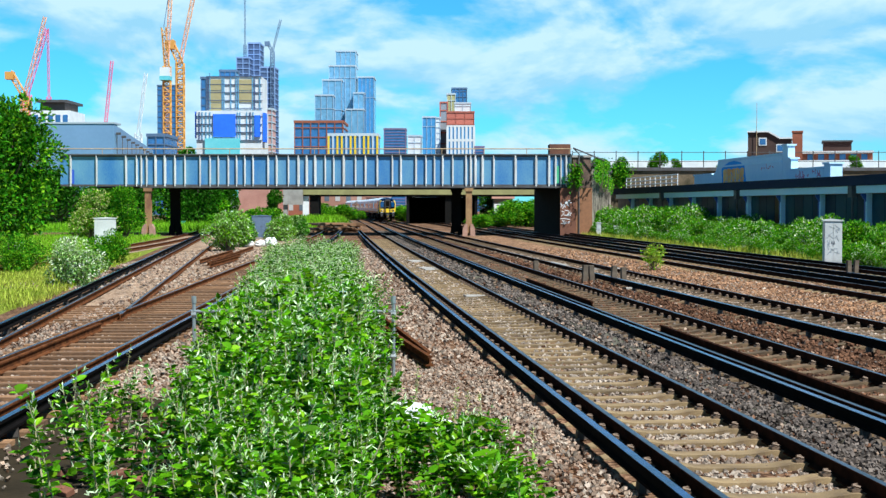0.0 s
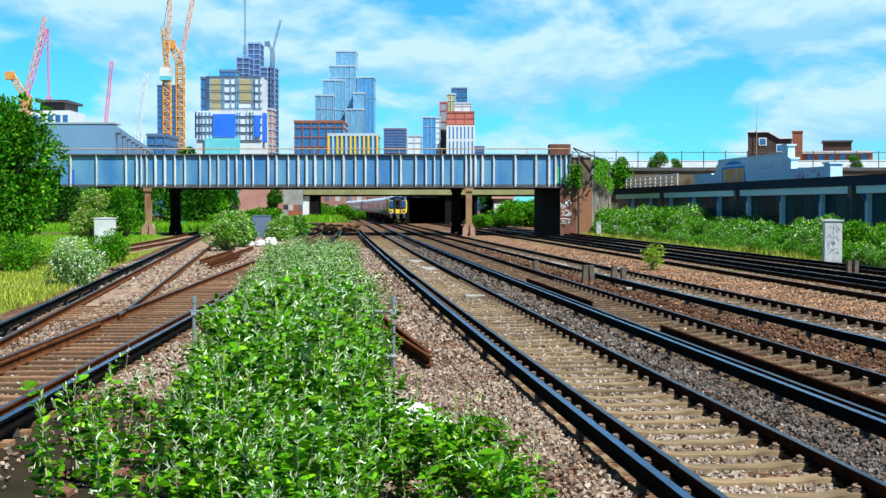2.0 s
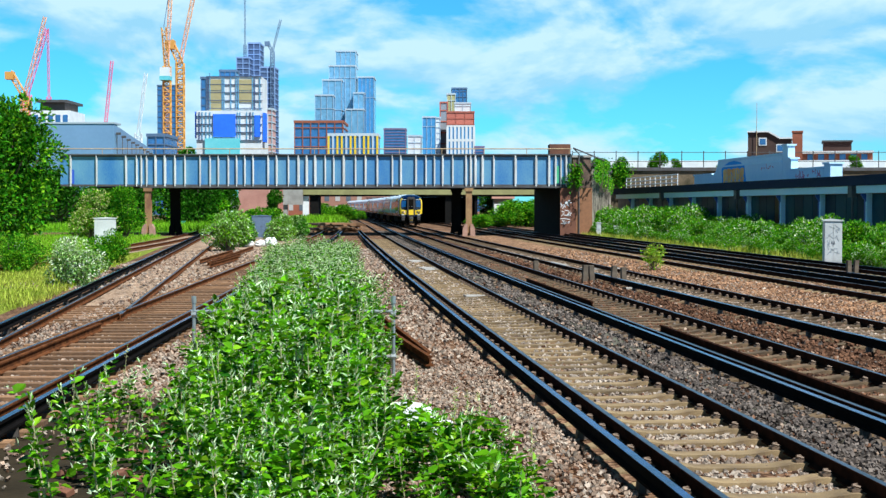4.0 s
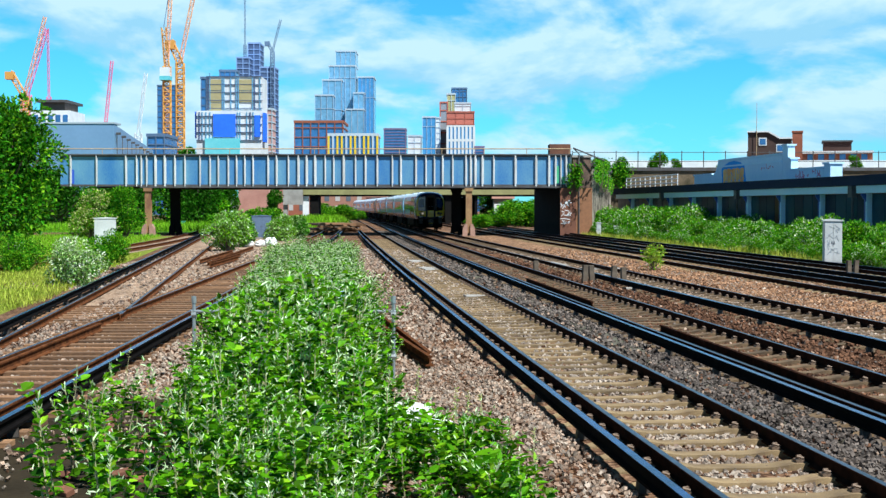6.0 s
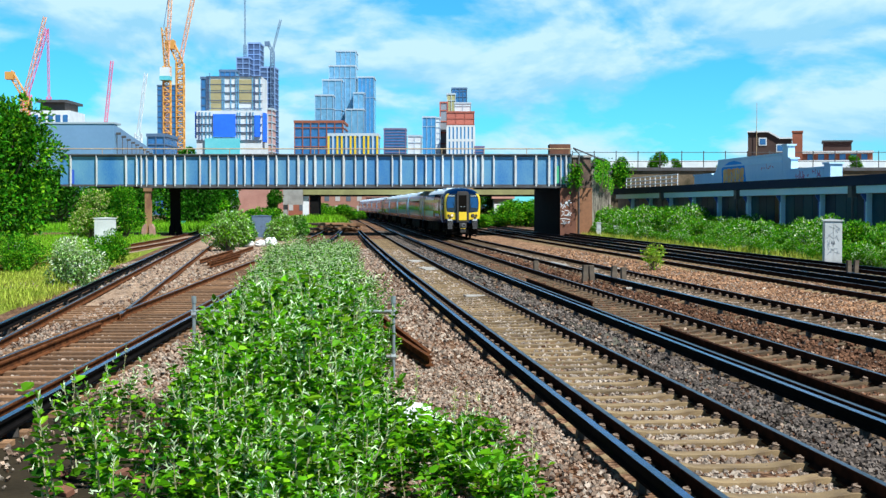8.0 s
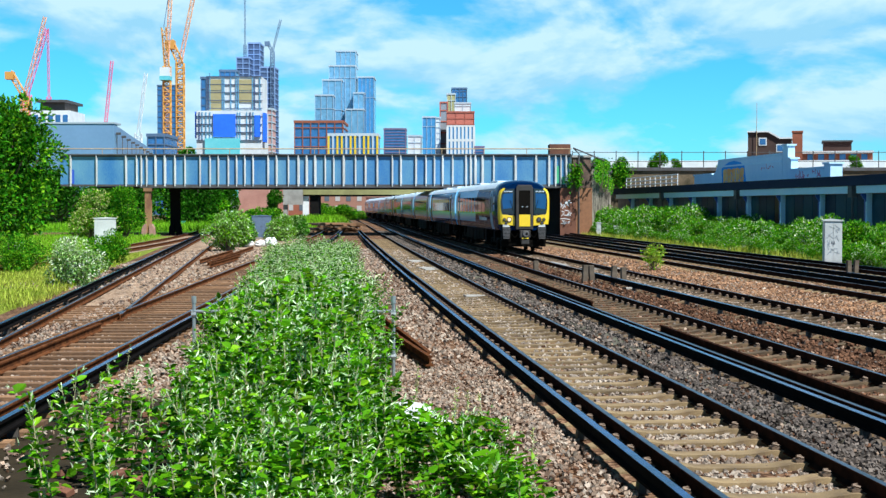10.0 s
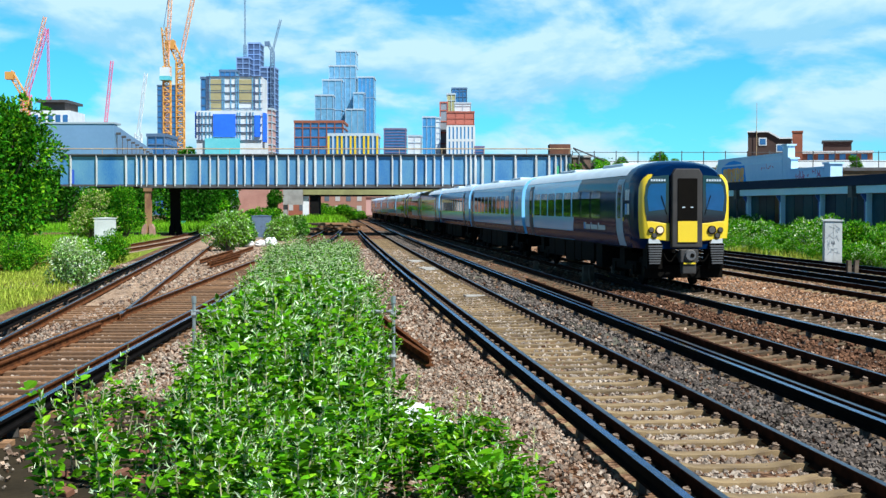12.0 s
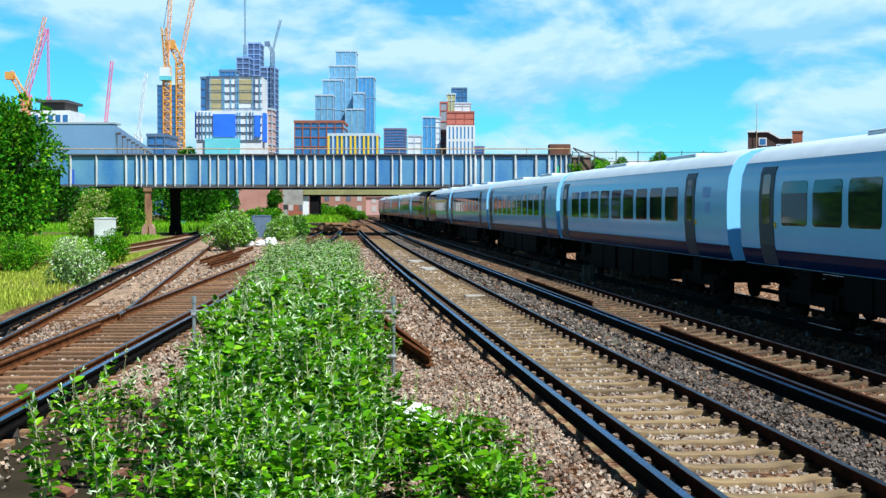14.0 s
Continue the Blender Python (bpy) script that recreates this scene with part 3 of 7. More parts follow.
def train_car(kind):
    """A coach from its front end at y 0; kind: 'cab' (cab leads), 'mid', or 'tail' (cab at the far end)."""
    car = thing("train_carriage")
    cab = kind == "cab"
    CAR = MID_CAR if kind == "mid" else CAB_CAR
    y0, y1 = (1.5 if cab else 0.0), (CAR - 1.5 if kind == "tail" else CAR)
    # shell; the navy half ends on a slant
    def cut(y, lean):
        return [(u, y + lean * (w - 1.28) / 2.4, w) for u, w in SHELL]
    def shell(a, b, m, label=""):
        acc = Acc(); loft(acc, [a, b])
        part("body", acc, m, car, label, smooth=True)
    if cab:
        shell(ring(y0), cut(10.9, -1.7), NAVY, "navy painted cab half of the carriage body")
        shell(cut(10.9, -1.7), ring(y1), PALE)
    elif kind == "tail":
        shell(ring(0), cut(CAR - 10.9, 1.7), PALE)
        shell(cut(CAR - 10.9, 1.7), ring(y1), NAVY, "navy painted cab half of the carriage body")
    else:
        shell(ring(0), ring(CAR), PALE)
    roof = Acc()
    top = [(u * 1.005, w + 0.012) for u, w in ROOF]
    ra, rb = (2.3 if cab else 0.05), (CAR - 2.3 if kind == "tail" else CAR - 0.05)
    roof.prism(top + [(0.9, 3.4), (-0.9, 3.4)], "y", ra, rb)
    part("roof", roof, ROOFGREY, car, smooth=True)
    for yy in (0.30, 0.68):
        r = Acc(); r.box(-0.75, 0.75, CAR * yy - 1.6, CAR * yy + 1.6, 3.55, 3.725)
        part("roof_unit", r, ROOFGREY, car, bevel=0.05)
    skirt = Acc()
    for s in (-1, 1):
        side_panel(skirt, s, y0, y1, 1.13, 1.46, 0.006, n=1)
    part("sole_bar_band", skirt, NAVY, car)
    # doors and windows, both sides
    doors = (2.68, 20.6) if cab else (CAR - 20.6, CAR - 2.68) if kind == "tail" else (3.22, 20.85)
    if cab:
        panes = [(18.18 - 1.79 * i, 19.66 - 1.79 * i) for i in range(8)]
    elif kind == "tail":
        panes = [(CAR - 19.66 + 1.79 * i, CAR - 18.18 + 1.79 * i) for i in range(8)]
    else:
        panes = [(4.4 + 1.72 * i, 5.72 + 1.72 * i) for i in range(9)]
    for s in (-1, 1):
        for dy in doors:
            d = Acc(); side_panel(d, s, dy - 0.46, dy + 0.46, 1.15, 3.16, 0.014, n=5)
            dark = (kind == "mid") or (cab and dy > 9) or (kind == "tail" and dy < 9)
            door = part("door", d, DOORNAVY if dark else DOORGREY, car)
            w = Acc(); rounded_pane(w, s, dy - 0.24, dy + 0.24, 1.98, 3.0, 0.02, 0.08)
            part("door_window", w, TINTED, door)
            b = Acc(); side_panel(b, s, dy - 0.62, dy - 0.56, 1.9, 2.02, 0.03, n=1)
            part("door_button", b, YELLOW, car)
        for a, b in panes:
            w = Acc(); rounded_pane(w, s, a, b, 1.96, 2.84, 0.008)
            part("window", w, TINTED, car)
    if kind == "mid":
        for s in (-1, 1):
            e = Acc()
            for j, ww in enumerate((0.66, 0.40)):
                side_panel(e, s, 1.40, 1.40 + ww, 2.55 - j * 0.36, 2.80 - j * 0.36, 0.006, n=1)
            part("emblem", e, EMBLEM, car)
    if cab:
        for s in (-1, 1):
            e = Acc()
            for a, b, z0, z1 in ((1.64, 1.86, 2.52, 2.84), (1.34, 1.58, 2.52, 2.84), (1.34, 1.54, 2.10, 2.42)):
                side_panel(e, s, a, b, z0, z1, 0.008, n=1)
            part("emblem", e, LETTER, car)
            e = Acc(); side_panel(e, s, 1.62, 1.86, 2.10, 2.42, 0.008, n=1)
            part("emblem_square", e, EMBLEM, car, "bright blue square of the emblem")
            # the unread lettering as slim bars, word by word
            y = 8.25
            for count in (5, 7, 7):
                for i in range(count):
                    e = Acc(); side_panel(e, s, y - 0.13, y, 1.58, 1.80 if i == 0 else 1.735, 0.008, n=1)
                    part("lettering_bar", e, LETTER, car)
                    y -= 0.165
                y -= 0.12
            e = Acc(); side_panel(e, s, 8.32, 8.55, 1.58, 1.80, 0.008, n=1)
            part("emblem_square", e, EMBLEM, car)
    # ends, underframe, bogies
    g = Acc()
    if not cab:
        g.box(-0.7, 0.7, -0.28, 0.02, 1.15, 3.35)
        part("gangway", g, GANGWAY, car)
    if kind != "tail":
        g = Acc(); g.box(-0.7, 0.7, CAR - 0.02, CAR + 0.17, 1.15, 3.35)
        part("gangway", g, GANGWAY, car)
    u = Acc()
    rnd = random.Random(kind)
    u.box(-1.2, 1.2, 0.3 + y0, y1 - 0.3, 1.08, 1.28)
    y = 6.0
    while y < CAR - 6.5:
        l = rnd.uniform(0.9, 2.2)
        for s in (-1, 1):
            u.box(min(s * 0.45, s * 1.22), max(s * 0.45, s * 1.22), y, y + l, rnd.uniform(0.32, 0.5), 1.1)
        y += l + rnd.uniform(0.1, 0.45)
    part("underframe_equipment", u, TRAINBLACK, car)
    for y in (3.4, CAR - 3.4):
        part("bogie", BOGIE, None, car, at=pose(0, y, 0))
    if cab:
        cab_front(car, 0.0, 1)
    if kind == "tail":
        cab_front(car, CAB_CAR, -1)
    return car


def cab_front(car, y, s):
    """The driving end: shaped nose, gangway door in a rubber surround, windscreens, yellow panels, lamps, coupler."""
    def Y(v): return y + s * v
    nose = Acc()
    loft(nose, [ring(Y(0.10), 0.84, 0.925), ring(Y(0.22), 0.89, 0.94), ring(Y(0.45), 0.935, 0.96), ring(Y(0.85), 0.985, 0.985), ring(Y(1.5))])
    part("cab_nose", nose, NAVY, car, smooth=True)

    def plate(acc, pts, v0, v1):
        acc.prism([(a, b) for a, b in pts], "y", *sorted((Y(v0), Y(v1))))
    for q in (-1, 1):
        yl = Acc()
        plate(yl, [(q * 0.47, 1.34), (q * 1.04, 1.40), (q * 1.11, 1.56), (q * 1.14, 1.90), (q * 0.98, 1.92), (q * 0.62, 1.86), (q * 0.47, 1.86)], 0.03, 0.14)
        panel = part("yellow_panel", yl, YELLOW, car, bevel=0.02)
        # height, inner half-width, outer half-width and depth of the wrap-round yellow corner
        st, rows = Acc(), []
        for z, u, w, d in ((1.42, 1.01, 1.28, 0.26), (1.71, 1.05, 1.315, 0.27), (2.06, 1.07, 1.33, 0.28), (2.56, 1.09, 1.33, 0.28),
                           (2.86, 1.07, 1.32, 0.28), (3.06, 1.03, 1.275, 0.24), (3.16, 1.01, 1.20, 0.19), (3.26, 0.98, 1.08, 0.13)):
            ease = [(u, 0.03), (u + (w - u) * 0.5, 0.055), (u + (w - u) * 0.82, d * 0.5), (w, d), (w - 0.2, d)]
            rows.append([(q * a, Y(v), z) for a, v in ease])
        loft(st, rows)
        part("yellow_edge", st, YELLOW, car, smooth=True)
        ws = Acc()
        plate(ws, [(q * 0.50, 1.88), (q * 1.13, 1.93), (q * 1.185, 2.2), (q * 1.20, 2.6), (q * 1.16, 2.95), (q * 1.09, 3.10), (q * 0.98, 3.20), (q * 0.50, 3.24)], 0.03, 0.12)
        mask = part("windscreen_surround", ws, MASK, car)
        ws = Acc()
        plate(ws, [(q * 0.60, 2.26), (q * 1.08, 2.20), (q * 1.13, 2.6), (q * 1.09, 2.90), (q * 1.02, 2.98), (q * 0.58, 3.0)], 0.022, 0.029)
        part("windscreen", ws, WINDSCREEN, mask)
        nb = Acc()
        for i in range(6):
            nb.box(*sorted((q * (0.60 + 0.075 * i), q * (0.60 + 0.075 * i + 0.05))), *sorted((Y(0.02), Y(0.029))), 3.06, 3.12)
        part("number_bars", nb, LETTER, car)
        for (lx, lz, lr, lit) in ((0.76, 1.66, 0.105, q == -1), (1.01, 1.66, 0.07, False), (0.92, 1.50, 0.07, False)):
            h = Acc(); h.tube((q * lx, Y(0.035), lz), (q * lx, Y(-0.005), lz), lr * 1.22, n=20)
            holder = part("lamp_bezel", h, TRAINBLACK, panel)
            gl = Acc(); gl.tube((q * lx, Y(0.0), lz), (q * lx, Y(-0.018), lz), lr, lr * 0.8, n=20)
            part("headlamp" if lr > 0.1 else "marker_lamp", gl, LAMPGLASS if lit else LAMPDARK, car)
        wh = Acc(); plate(wh, [(q * 0.72, 1.28), (q * 1.08, 1.28), (q * 1.08, 1.42), (q * 0.78, 1.39)], 0.02, 0.2)
        part("pale_corner_plate", wh, PALEGREY, car)
        for i in range(8):
            z = 1.22 - i * 0.07
            fin = Acc(); fin.box(*sorted((q * (0.70 + i * 0.008), q * (1.10 - i * 0.004))), *sorted((Y(-0.06), Y(0.16))), z - 0.036, z)
            part("anti_climber_plate", fin, LAMPRIM, car)
        bk = Acc(); bk.box(*sorted((q * 0.68, q * 1.12)), *sorted((Y(0.02), Y(0.6))), 0.55, 1.28)
        part("buffer_box", bk, TRAINBLACK, car)
        wp = Acc(); wp.tube((q * 0.55, Y(0.022), 2.1), (q * 0.72, Y(0.008), 2.65), 0.012, n=5)
        part("wiper", wp, TRAINBLACK, car)
    g = Acc()
    plate(g, [(-0.44, 1.16), (0.44, 1.16), (0.44, 3.25), (0.34, 3.42), (-0.34, 3.42), (-0.44, 3.25)], -0.16, 0.2)
    surround = part("gangway_surround", g, GANGWAY, car, bevel=0.03)
    d = Acc(); plate(d, [(-0.28, 1.93), (0.28, 1.93), (0.28, 3.14), (-0.28, 3.14)], -0.185, -0.15)
    part("gangway_door", d, TRAINBLACK, surround)
    d = Acc(); plate(d, [(-0.28, 1.32), (0.28, 1.32), (0.28, 1.92), (-0.28, 1.92)], -0.19, -0.15)
    part("gangway_panel", d, YELLOW, surround)
    for q in (-1, 1):
        hd = Acc(); hd.box(q * 0.12 - 0.04, q * 0.12 + 0.04, *sorted((Y(-0.2), Y(-0.18))), 2.3, 2.33)
        part("door_handle", hd, LETTER, surround)
    hood = Acc()
    plate(hood, [(-0.95, 3.22), (0.95, 3.22), (0.80, 3.40), (0.4, 3.52), (-0.4, 3.52), (-0.80, 3.40)], 0.06, 0.4)
    part("cab_hood", hood, NAVY, car)
    c = Acc()
    c.tube((0, Y(0.5), 0.92), (0, Y(-0.2), 0.92), 0.16, n=12)
    c.box(-0.26, 0.26, *sorted((Y(-0.42), Y(-0.15))), 0.74, 1.12)
    c.box(-0.2, 0.2, *sorted((Y(-0.40), Y(-0.1))), 0.42, 0.74)
    part("coupler", c, GANGWAY, car, bevel=0.03)
    c = Acc(); c.box(-0.17, 0.17, *sorted((Y(-0.435), Y(-0.41))), 0.70, 0.745)
    part("coupler_band", c, YELLOW, car)
    c = Acc(); c.tube((0.02, Y(-0.42), 0.95), (0.02, Y(-0.50), 0.95), 0.17, 0.14, n=16)
    face = part("coupler_face", c, LAMPRIM, car, "round grey steel coupler face")
    c = Acc(); c.tube((0.06, Y(-0.495), 0.95), (0.06, Y(-0.515), 0.95), 0.06, n=12)
    part("coupler_hole", c, TRAINBLACK, face)
    for q in (-1, 1):
        c = Acc()
        for k in range(5):
            a, b = k / 5, (k + 1) / 5
            c.tube((q * (0.30 + 0.35 * a), Y(-0.02), 0.98 - 0.9 * a * (1 - a)), (q * (0.30 + 0.35 * b), Y(-0.02), 0.98 - 0.9 * b * (1 - b)), 0.022, n=6)
        part("jumper_hose", c, TRAINBLACK, car)
    c = Acc(); c.box(-1.15, 1.15, *sorted((Y(0.25), Y(0.6))), 0.28, 0.62)
    part("lifeguard_beam", c, TRAINBLACK, car)


BOGIE = bogie_mesh()
TRAIN = []
TRAIN_LABELS = {"cab": "leading navy train carriage with a yellow driving end", "mid": "pale blue-grey train carriage with dark windows", "tail": "rear train carriage with a yellow driving end"}
_first = {}
for _i in range(10):
    _k = "cab" if _i % 5 == 0 else "tail" if _i % 5 == 4 else "mid"
    if _k not in _first:
        _first[_k] = _ob = train_car(_k)
    else:
        _ob = copy_thing(_first[_k], pose(0, 0, 0))
    TRAIN.append(tagged(_ob, TRAIN_LABELS[_k], "train carriage", "train carriages"))


def motions():
    """The train comes down its track at an even pace."""
    for i, car in enumerate(TRAIN):
        rows = []
        for j in range(29):
            t = j * 0.5
            y0 = 33.5 + 16.0 * (12.5 - t) + 0.996 * (PITCH * i + (0.0 if i % 5 == 0 else 0.6) + (0.5 if i > 4 else 0.0))
            y1 = y0 + MID_CAR * 0.996
            x0, x1 = line_c(y0), line_c(y1)
            rows.append((t, Matrix.Translation((x0, y0, RAIL_TOP)) @ Matrix.Rotation(math.atan2(-(x1 - x0), y1 - y0), 4, "Z")))
        walk(car, rows)
    # the wind rocks the nearer bushes on their roots
    for i, bush in enumerate(SWAYING):
        rnd = random.Random(900 + i)
        base, turn = bush.location.copy(), bush.rotation_euler.to_matrix().to_4x4()
        p, q, size = rnd.uniform(0, 1.2), rnd.uniform(0, 6.28), rnd.uniform(0.7, 1.3)
        rows = []
        for j in range(29):
            t = j * 0.5
            a = size * (0.028 * math.sin(t * 1.9 + p - base.y * 0.25) + 0.014 * math.sin(t * 3.1 + q) - 0.02)
            b = size * 0.014 * math.sin(t * 2.3 + q * 2)
            rows.append((t, Matrix.Translation(base) @ Matrix.Rotation(a, 4, "Y") @ Matrix.Rotation(b, 4, "X") @ turn))
        walk(bush, rows)

# ---- the girder bridge over the tracks ----
BY, BACK = 123.0, 136.0
BZ0, BZ1 = 4.18, 6.82


def girder_bridge():
    br = thing("railway_bridge", label="weathered blue riveted plate girder railway bridge with pale ribs", category="bridge")
    xa, xb = -32.5, 10.9
    for name, y in (("front_girder", BY), ("back_girder", BACK)):
        a = Acc(); a.box(xa, xb, y, y + 0.12, BZ0, BZ1)
        gird = part(name, a, BLUE, br)
        for nm, q in (("top_flange", (xa, xb, y - 0.22, y + 0.34, BZ1 + 0.003, BZ1 + 0.10)), ("bottom_flange", (xa + 6.8, xb, y - 0.24, y + 0.36, BZ0 - 0.12, BZ0 - 0.003)),
                      ("lower_edge_strip", (xa, xb, y - 0.05, y - 0.003, BZ0, BZ0 + 0.16)), ("upper_edge_strip", (xa, xb, y - 0.05, y - 0.003, BZ1 - 0.14, BZ1))):
            part(nm, Acc().box(*q), FLANGE, gird)
        if y != BY:
            continue
        xs, x, rnd = [], xa + 1.4, random.Random(5)
        marks = [-31.6, -29.4, -26.9]
        marks += [-26.0, -25.6, -25.15, -24.4, -23.6, -22.75]
        x = -21.9
        while x < 1.6:
            marks.append(x)
            x += rnd.choice((0.72, 0.85, 0.85, 1.0, 1.28, 0.7))
        marks += [1.95, 2.35, 2.75, 3.35, 4.3, 6.15, 7.9, 9.0, 9.55, 10.0, 10.45, 10.85]
        for x in marks:
            w = rnd.choice((0.03, 0.045, 0.065))
            r = Acc()
            r.box(x - w, x + w, y - 0.20, y - 0.052, BZ0 + 0.0, BZ1)
            r.box(x - w - 0.05, x + w + 0.05, y - 0.075, y - 0.051, BZ0 + 0.23, BZ1 - 0.21)
            part("rib", r, RIB, gird)
    for x0, x1, z0, z1, m in ((-31.75, -31.3, 4.4, 5.6, mat("blue_spray_patch", (0.02, 0.08, 0.55), (0.03, 0.1, 0.5), scale=2)), (9.62, 9.85, 4.45, 5.9, mat("green_spray_patch", (0.06, 0.40, 0.20), (0.1, 0.45, 0.25), scale=2)), (10.1, 10.35, 4.4, 5.0, mat("green_spray_patch", (0.06, 0.40, 0.20)))):
        part("spray_patch", Acc().box(x0, x1, BY - 0.058, BY - 0.052, z0, z1), m, br)
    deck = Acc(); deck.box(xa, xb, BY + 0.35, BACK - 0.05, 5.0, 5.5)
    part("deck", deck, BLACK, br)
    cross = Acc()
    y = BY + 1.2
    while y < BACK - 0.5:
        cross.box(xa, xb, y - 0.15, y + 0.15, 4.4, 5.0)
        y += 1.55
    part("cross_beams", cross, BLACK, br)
    hr = Acc()
    hr.tube((xa - 4, BY - 0.1, BZ1 + 0.54), (xb, BY - 0.1, BZ1 + 0.54), 0.045)
    for k in range(13):
        x = xa + k * 3.6
        hr.tube((x, BY - 0.1, BZ1 + 0.1), (x, BY - 0.1, BZ1 + 0.54), 0.03)
    part("handrail", hr, HANDRAIL, br, "rusty tan pipe handrail")
    # columns: a brown one in front, and one under the deck with its shade painted black
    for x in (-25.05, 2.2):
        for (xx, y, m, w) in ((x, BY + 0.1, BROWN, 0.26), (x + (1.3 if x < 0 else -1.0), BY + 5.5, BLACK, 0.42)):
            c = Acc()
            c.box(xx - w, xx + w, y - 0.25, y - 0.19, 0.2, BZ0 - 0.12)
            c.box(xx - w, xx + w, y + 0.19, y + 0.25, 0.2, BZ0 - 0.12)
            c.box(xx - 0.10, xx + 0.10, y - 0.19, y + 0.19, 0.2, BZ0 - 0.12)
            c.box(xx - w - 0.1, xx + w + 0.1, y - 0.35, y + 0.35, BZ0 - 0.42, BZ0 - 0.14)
            col = part("column", c, m, br, "steel column coloured black for the shade under the deck" if m is BLACK else "rusty brown steel column")
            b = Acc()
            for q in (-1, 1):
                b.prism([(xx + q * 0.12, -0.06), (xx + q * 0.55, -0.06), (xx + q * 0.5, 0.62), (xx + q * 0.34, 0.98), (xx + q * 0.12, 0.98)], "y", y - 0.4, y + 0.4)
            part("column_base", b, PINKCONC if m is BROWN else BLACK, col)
    return br


def abutment():
    a = thing("bridge_abutment", label="brown brick bridge abutment with ivy and pale scrawls", category="abutment")
    w = Acc()
    d = -0.1
    vs = []
    for z in (-0.1, BZ0 - 0.13):
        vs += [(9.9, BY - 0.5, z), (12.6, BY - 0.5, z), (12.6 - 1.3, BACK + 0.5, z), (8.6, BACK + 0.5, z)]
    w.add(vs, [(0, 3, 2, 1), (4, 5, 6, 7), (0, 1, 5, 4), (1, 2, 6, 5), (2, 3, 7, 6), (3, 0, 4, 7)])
    # the pier's unlit inner face is put into its black colour
    part("pier", w, BLACK, a, "brick pier beneath the bridge, coloured black for its unlit side")
    f = Acc(); f.box(9.92, 11.25, BY - 0.56, BY - 0.504, -0.1, BZ0 - 0.14)
    part("brick_face", f, BRICK, a)
    f = Acc(); f.box(11.26, 12.62, BY - 0.54, BY - 0.504, -0.1, BZ0 - 0.14)
    part("brown_face", f, mat("orange_brown_brick", (0.33, 0.15, 0.07)), a)
    s = Acc(); s.box(11.0, 12.5, BY - 0.45, BY + 1.2, BZ0 - 0.12, BZ1 - 0.2)
    part("upper_pier", s, mat("dark_brown_stack", (0.20, 0.12, 0.085), (0.07, 0.05, 0.04), rough=0.9, scale=1.2, bump=0.3, fine=9), a)
    c = Acc(); c.box(10.9, 12.6, BY - 0.55, BY + 1.3, BZ1 - 0.2, BZ1 - 0.02)
    part("coping", c, CONCRETE, a)
    st = Acc(); st.box(9.2, 11.0, BY + 2.0, BY + 4.0, 5.5, 7.85)
    part("brick_stack", st, BRICK, a)
    p = Acc()
    p.tube((11.0, BY - 0.5, BZ1 + 0.6), (11.5, BY - 0.6, BZ1 + 0.1), 0.05)
    p.tube((11.5, BY - 0.6, BZ1 + 0.1), (11.5, BY - 0.6, 0), 0.05)
    p.tube((11.0, BY - 0.5, BZ1 + 0.6), (13.6, BY - 1.2, BZ1 - 0.5), 0.06)
    part("pipe", p, FLANGE, a)
    g = Acc(); rnd = random.Random(3)
    for i in range(26):
        x, z = rnd.uniform(9.98, 10.75), rnd.uniform(1.0, 2.9)
        l, q = rnd.uniform(0.15, 0.5), rnd.uniform(-1.2, 1.2)
        g.box(-l / 2, l / 2, BY - 0.572, BY - 0.563, -0.03, 0.03, m=Matrix.Translation((x, 0, z)) @ Matrix.Rotation(q, 4, "Y"))
    part("scrawl_bars", g, WHITE, a)


def far_bridge():
    """A second, lower-sided bridge farther up the line."""
    b = thing("railway_bridge", label="distant railway bridge with a faded olive beam on dark piers", category="bridge")
    y = 209.0
    a = Acc(); a.box(-20.2, 14.5, y, y + 0.4, 4.15, 5.1)
    part("beam", a, OLIVE, b)
    a = Acc(); a.box(-23, 40, y + 0.41, y + 5, 3.92, 5.4)
    part("deck", a, BLACK, b)
    a = Acc(); a.box(-23.1, -20.21, y + 0.05, y + 0.4, 2.7, 5.1); a.box(-23.1, -22.5, y + 0.42, y + 1.0, -0.1, 3.91)
    part("side_wall", a, CONCRETE, b)
    # black walls and roof added over two tracks to darken the gap behind
    a = Acc(); a.box(-5.3, -4.9, y + 0.5, y + 20, -0.1, 3.91); a.box(4.6, 5.0, y + 0.5, y + 20, -0.1, 3.91); a.box(-4.89, 4.59, y + 19.6, y + 20, -0.1, 3.91)
    part("covered_way_wall", a, BLACK, b, "added black walls that keep the gap under the far bridge dark")
    a = Acc(); a.box(-5.3, 5.0, y + 5.01, y + 20, 3.92, 5.4)
    part("covered_way_roof", a, BLACK, b)
    for x0, x1, d, m in ((-19.3, -18.0, 4.6, BLACK), (-20.3, -19.4, 0.9, WHITE), (0.3, 1.2, 1.0, BLACK), (14.2, 16.5, 4.6, BLACK)):
        a = Acc(); a.box(x0, x1, y + 0.5, y + d, -0.1, 3.91)
        part("pier", a, m, b)


girder_bridge()
abutment()
far_bridge()

# ---- plants ----
def unit(a):
    return a / np.maximum(np.linalg.norm(a, axis=1, keepdims=True), 1e-6)


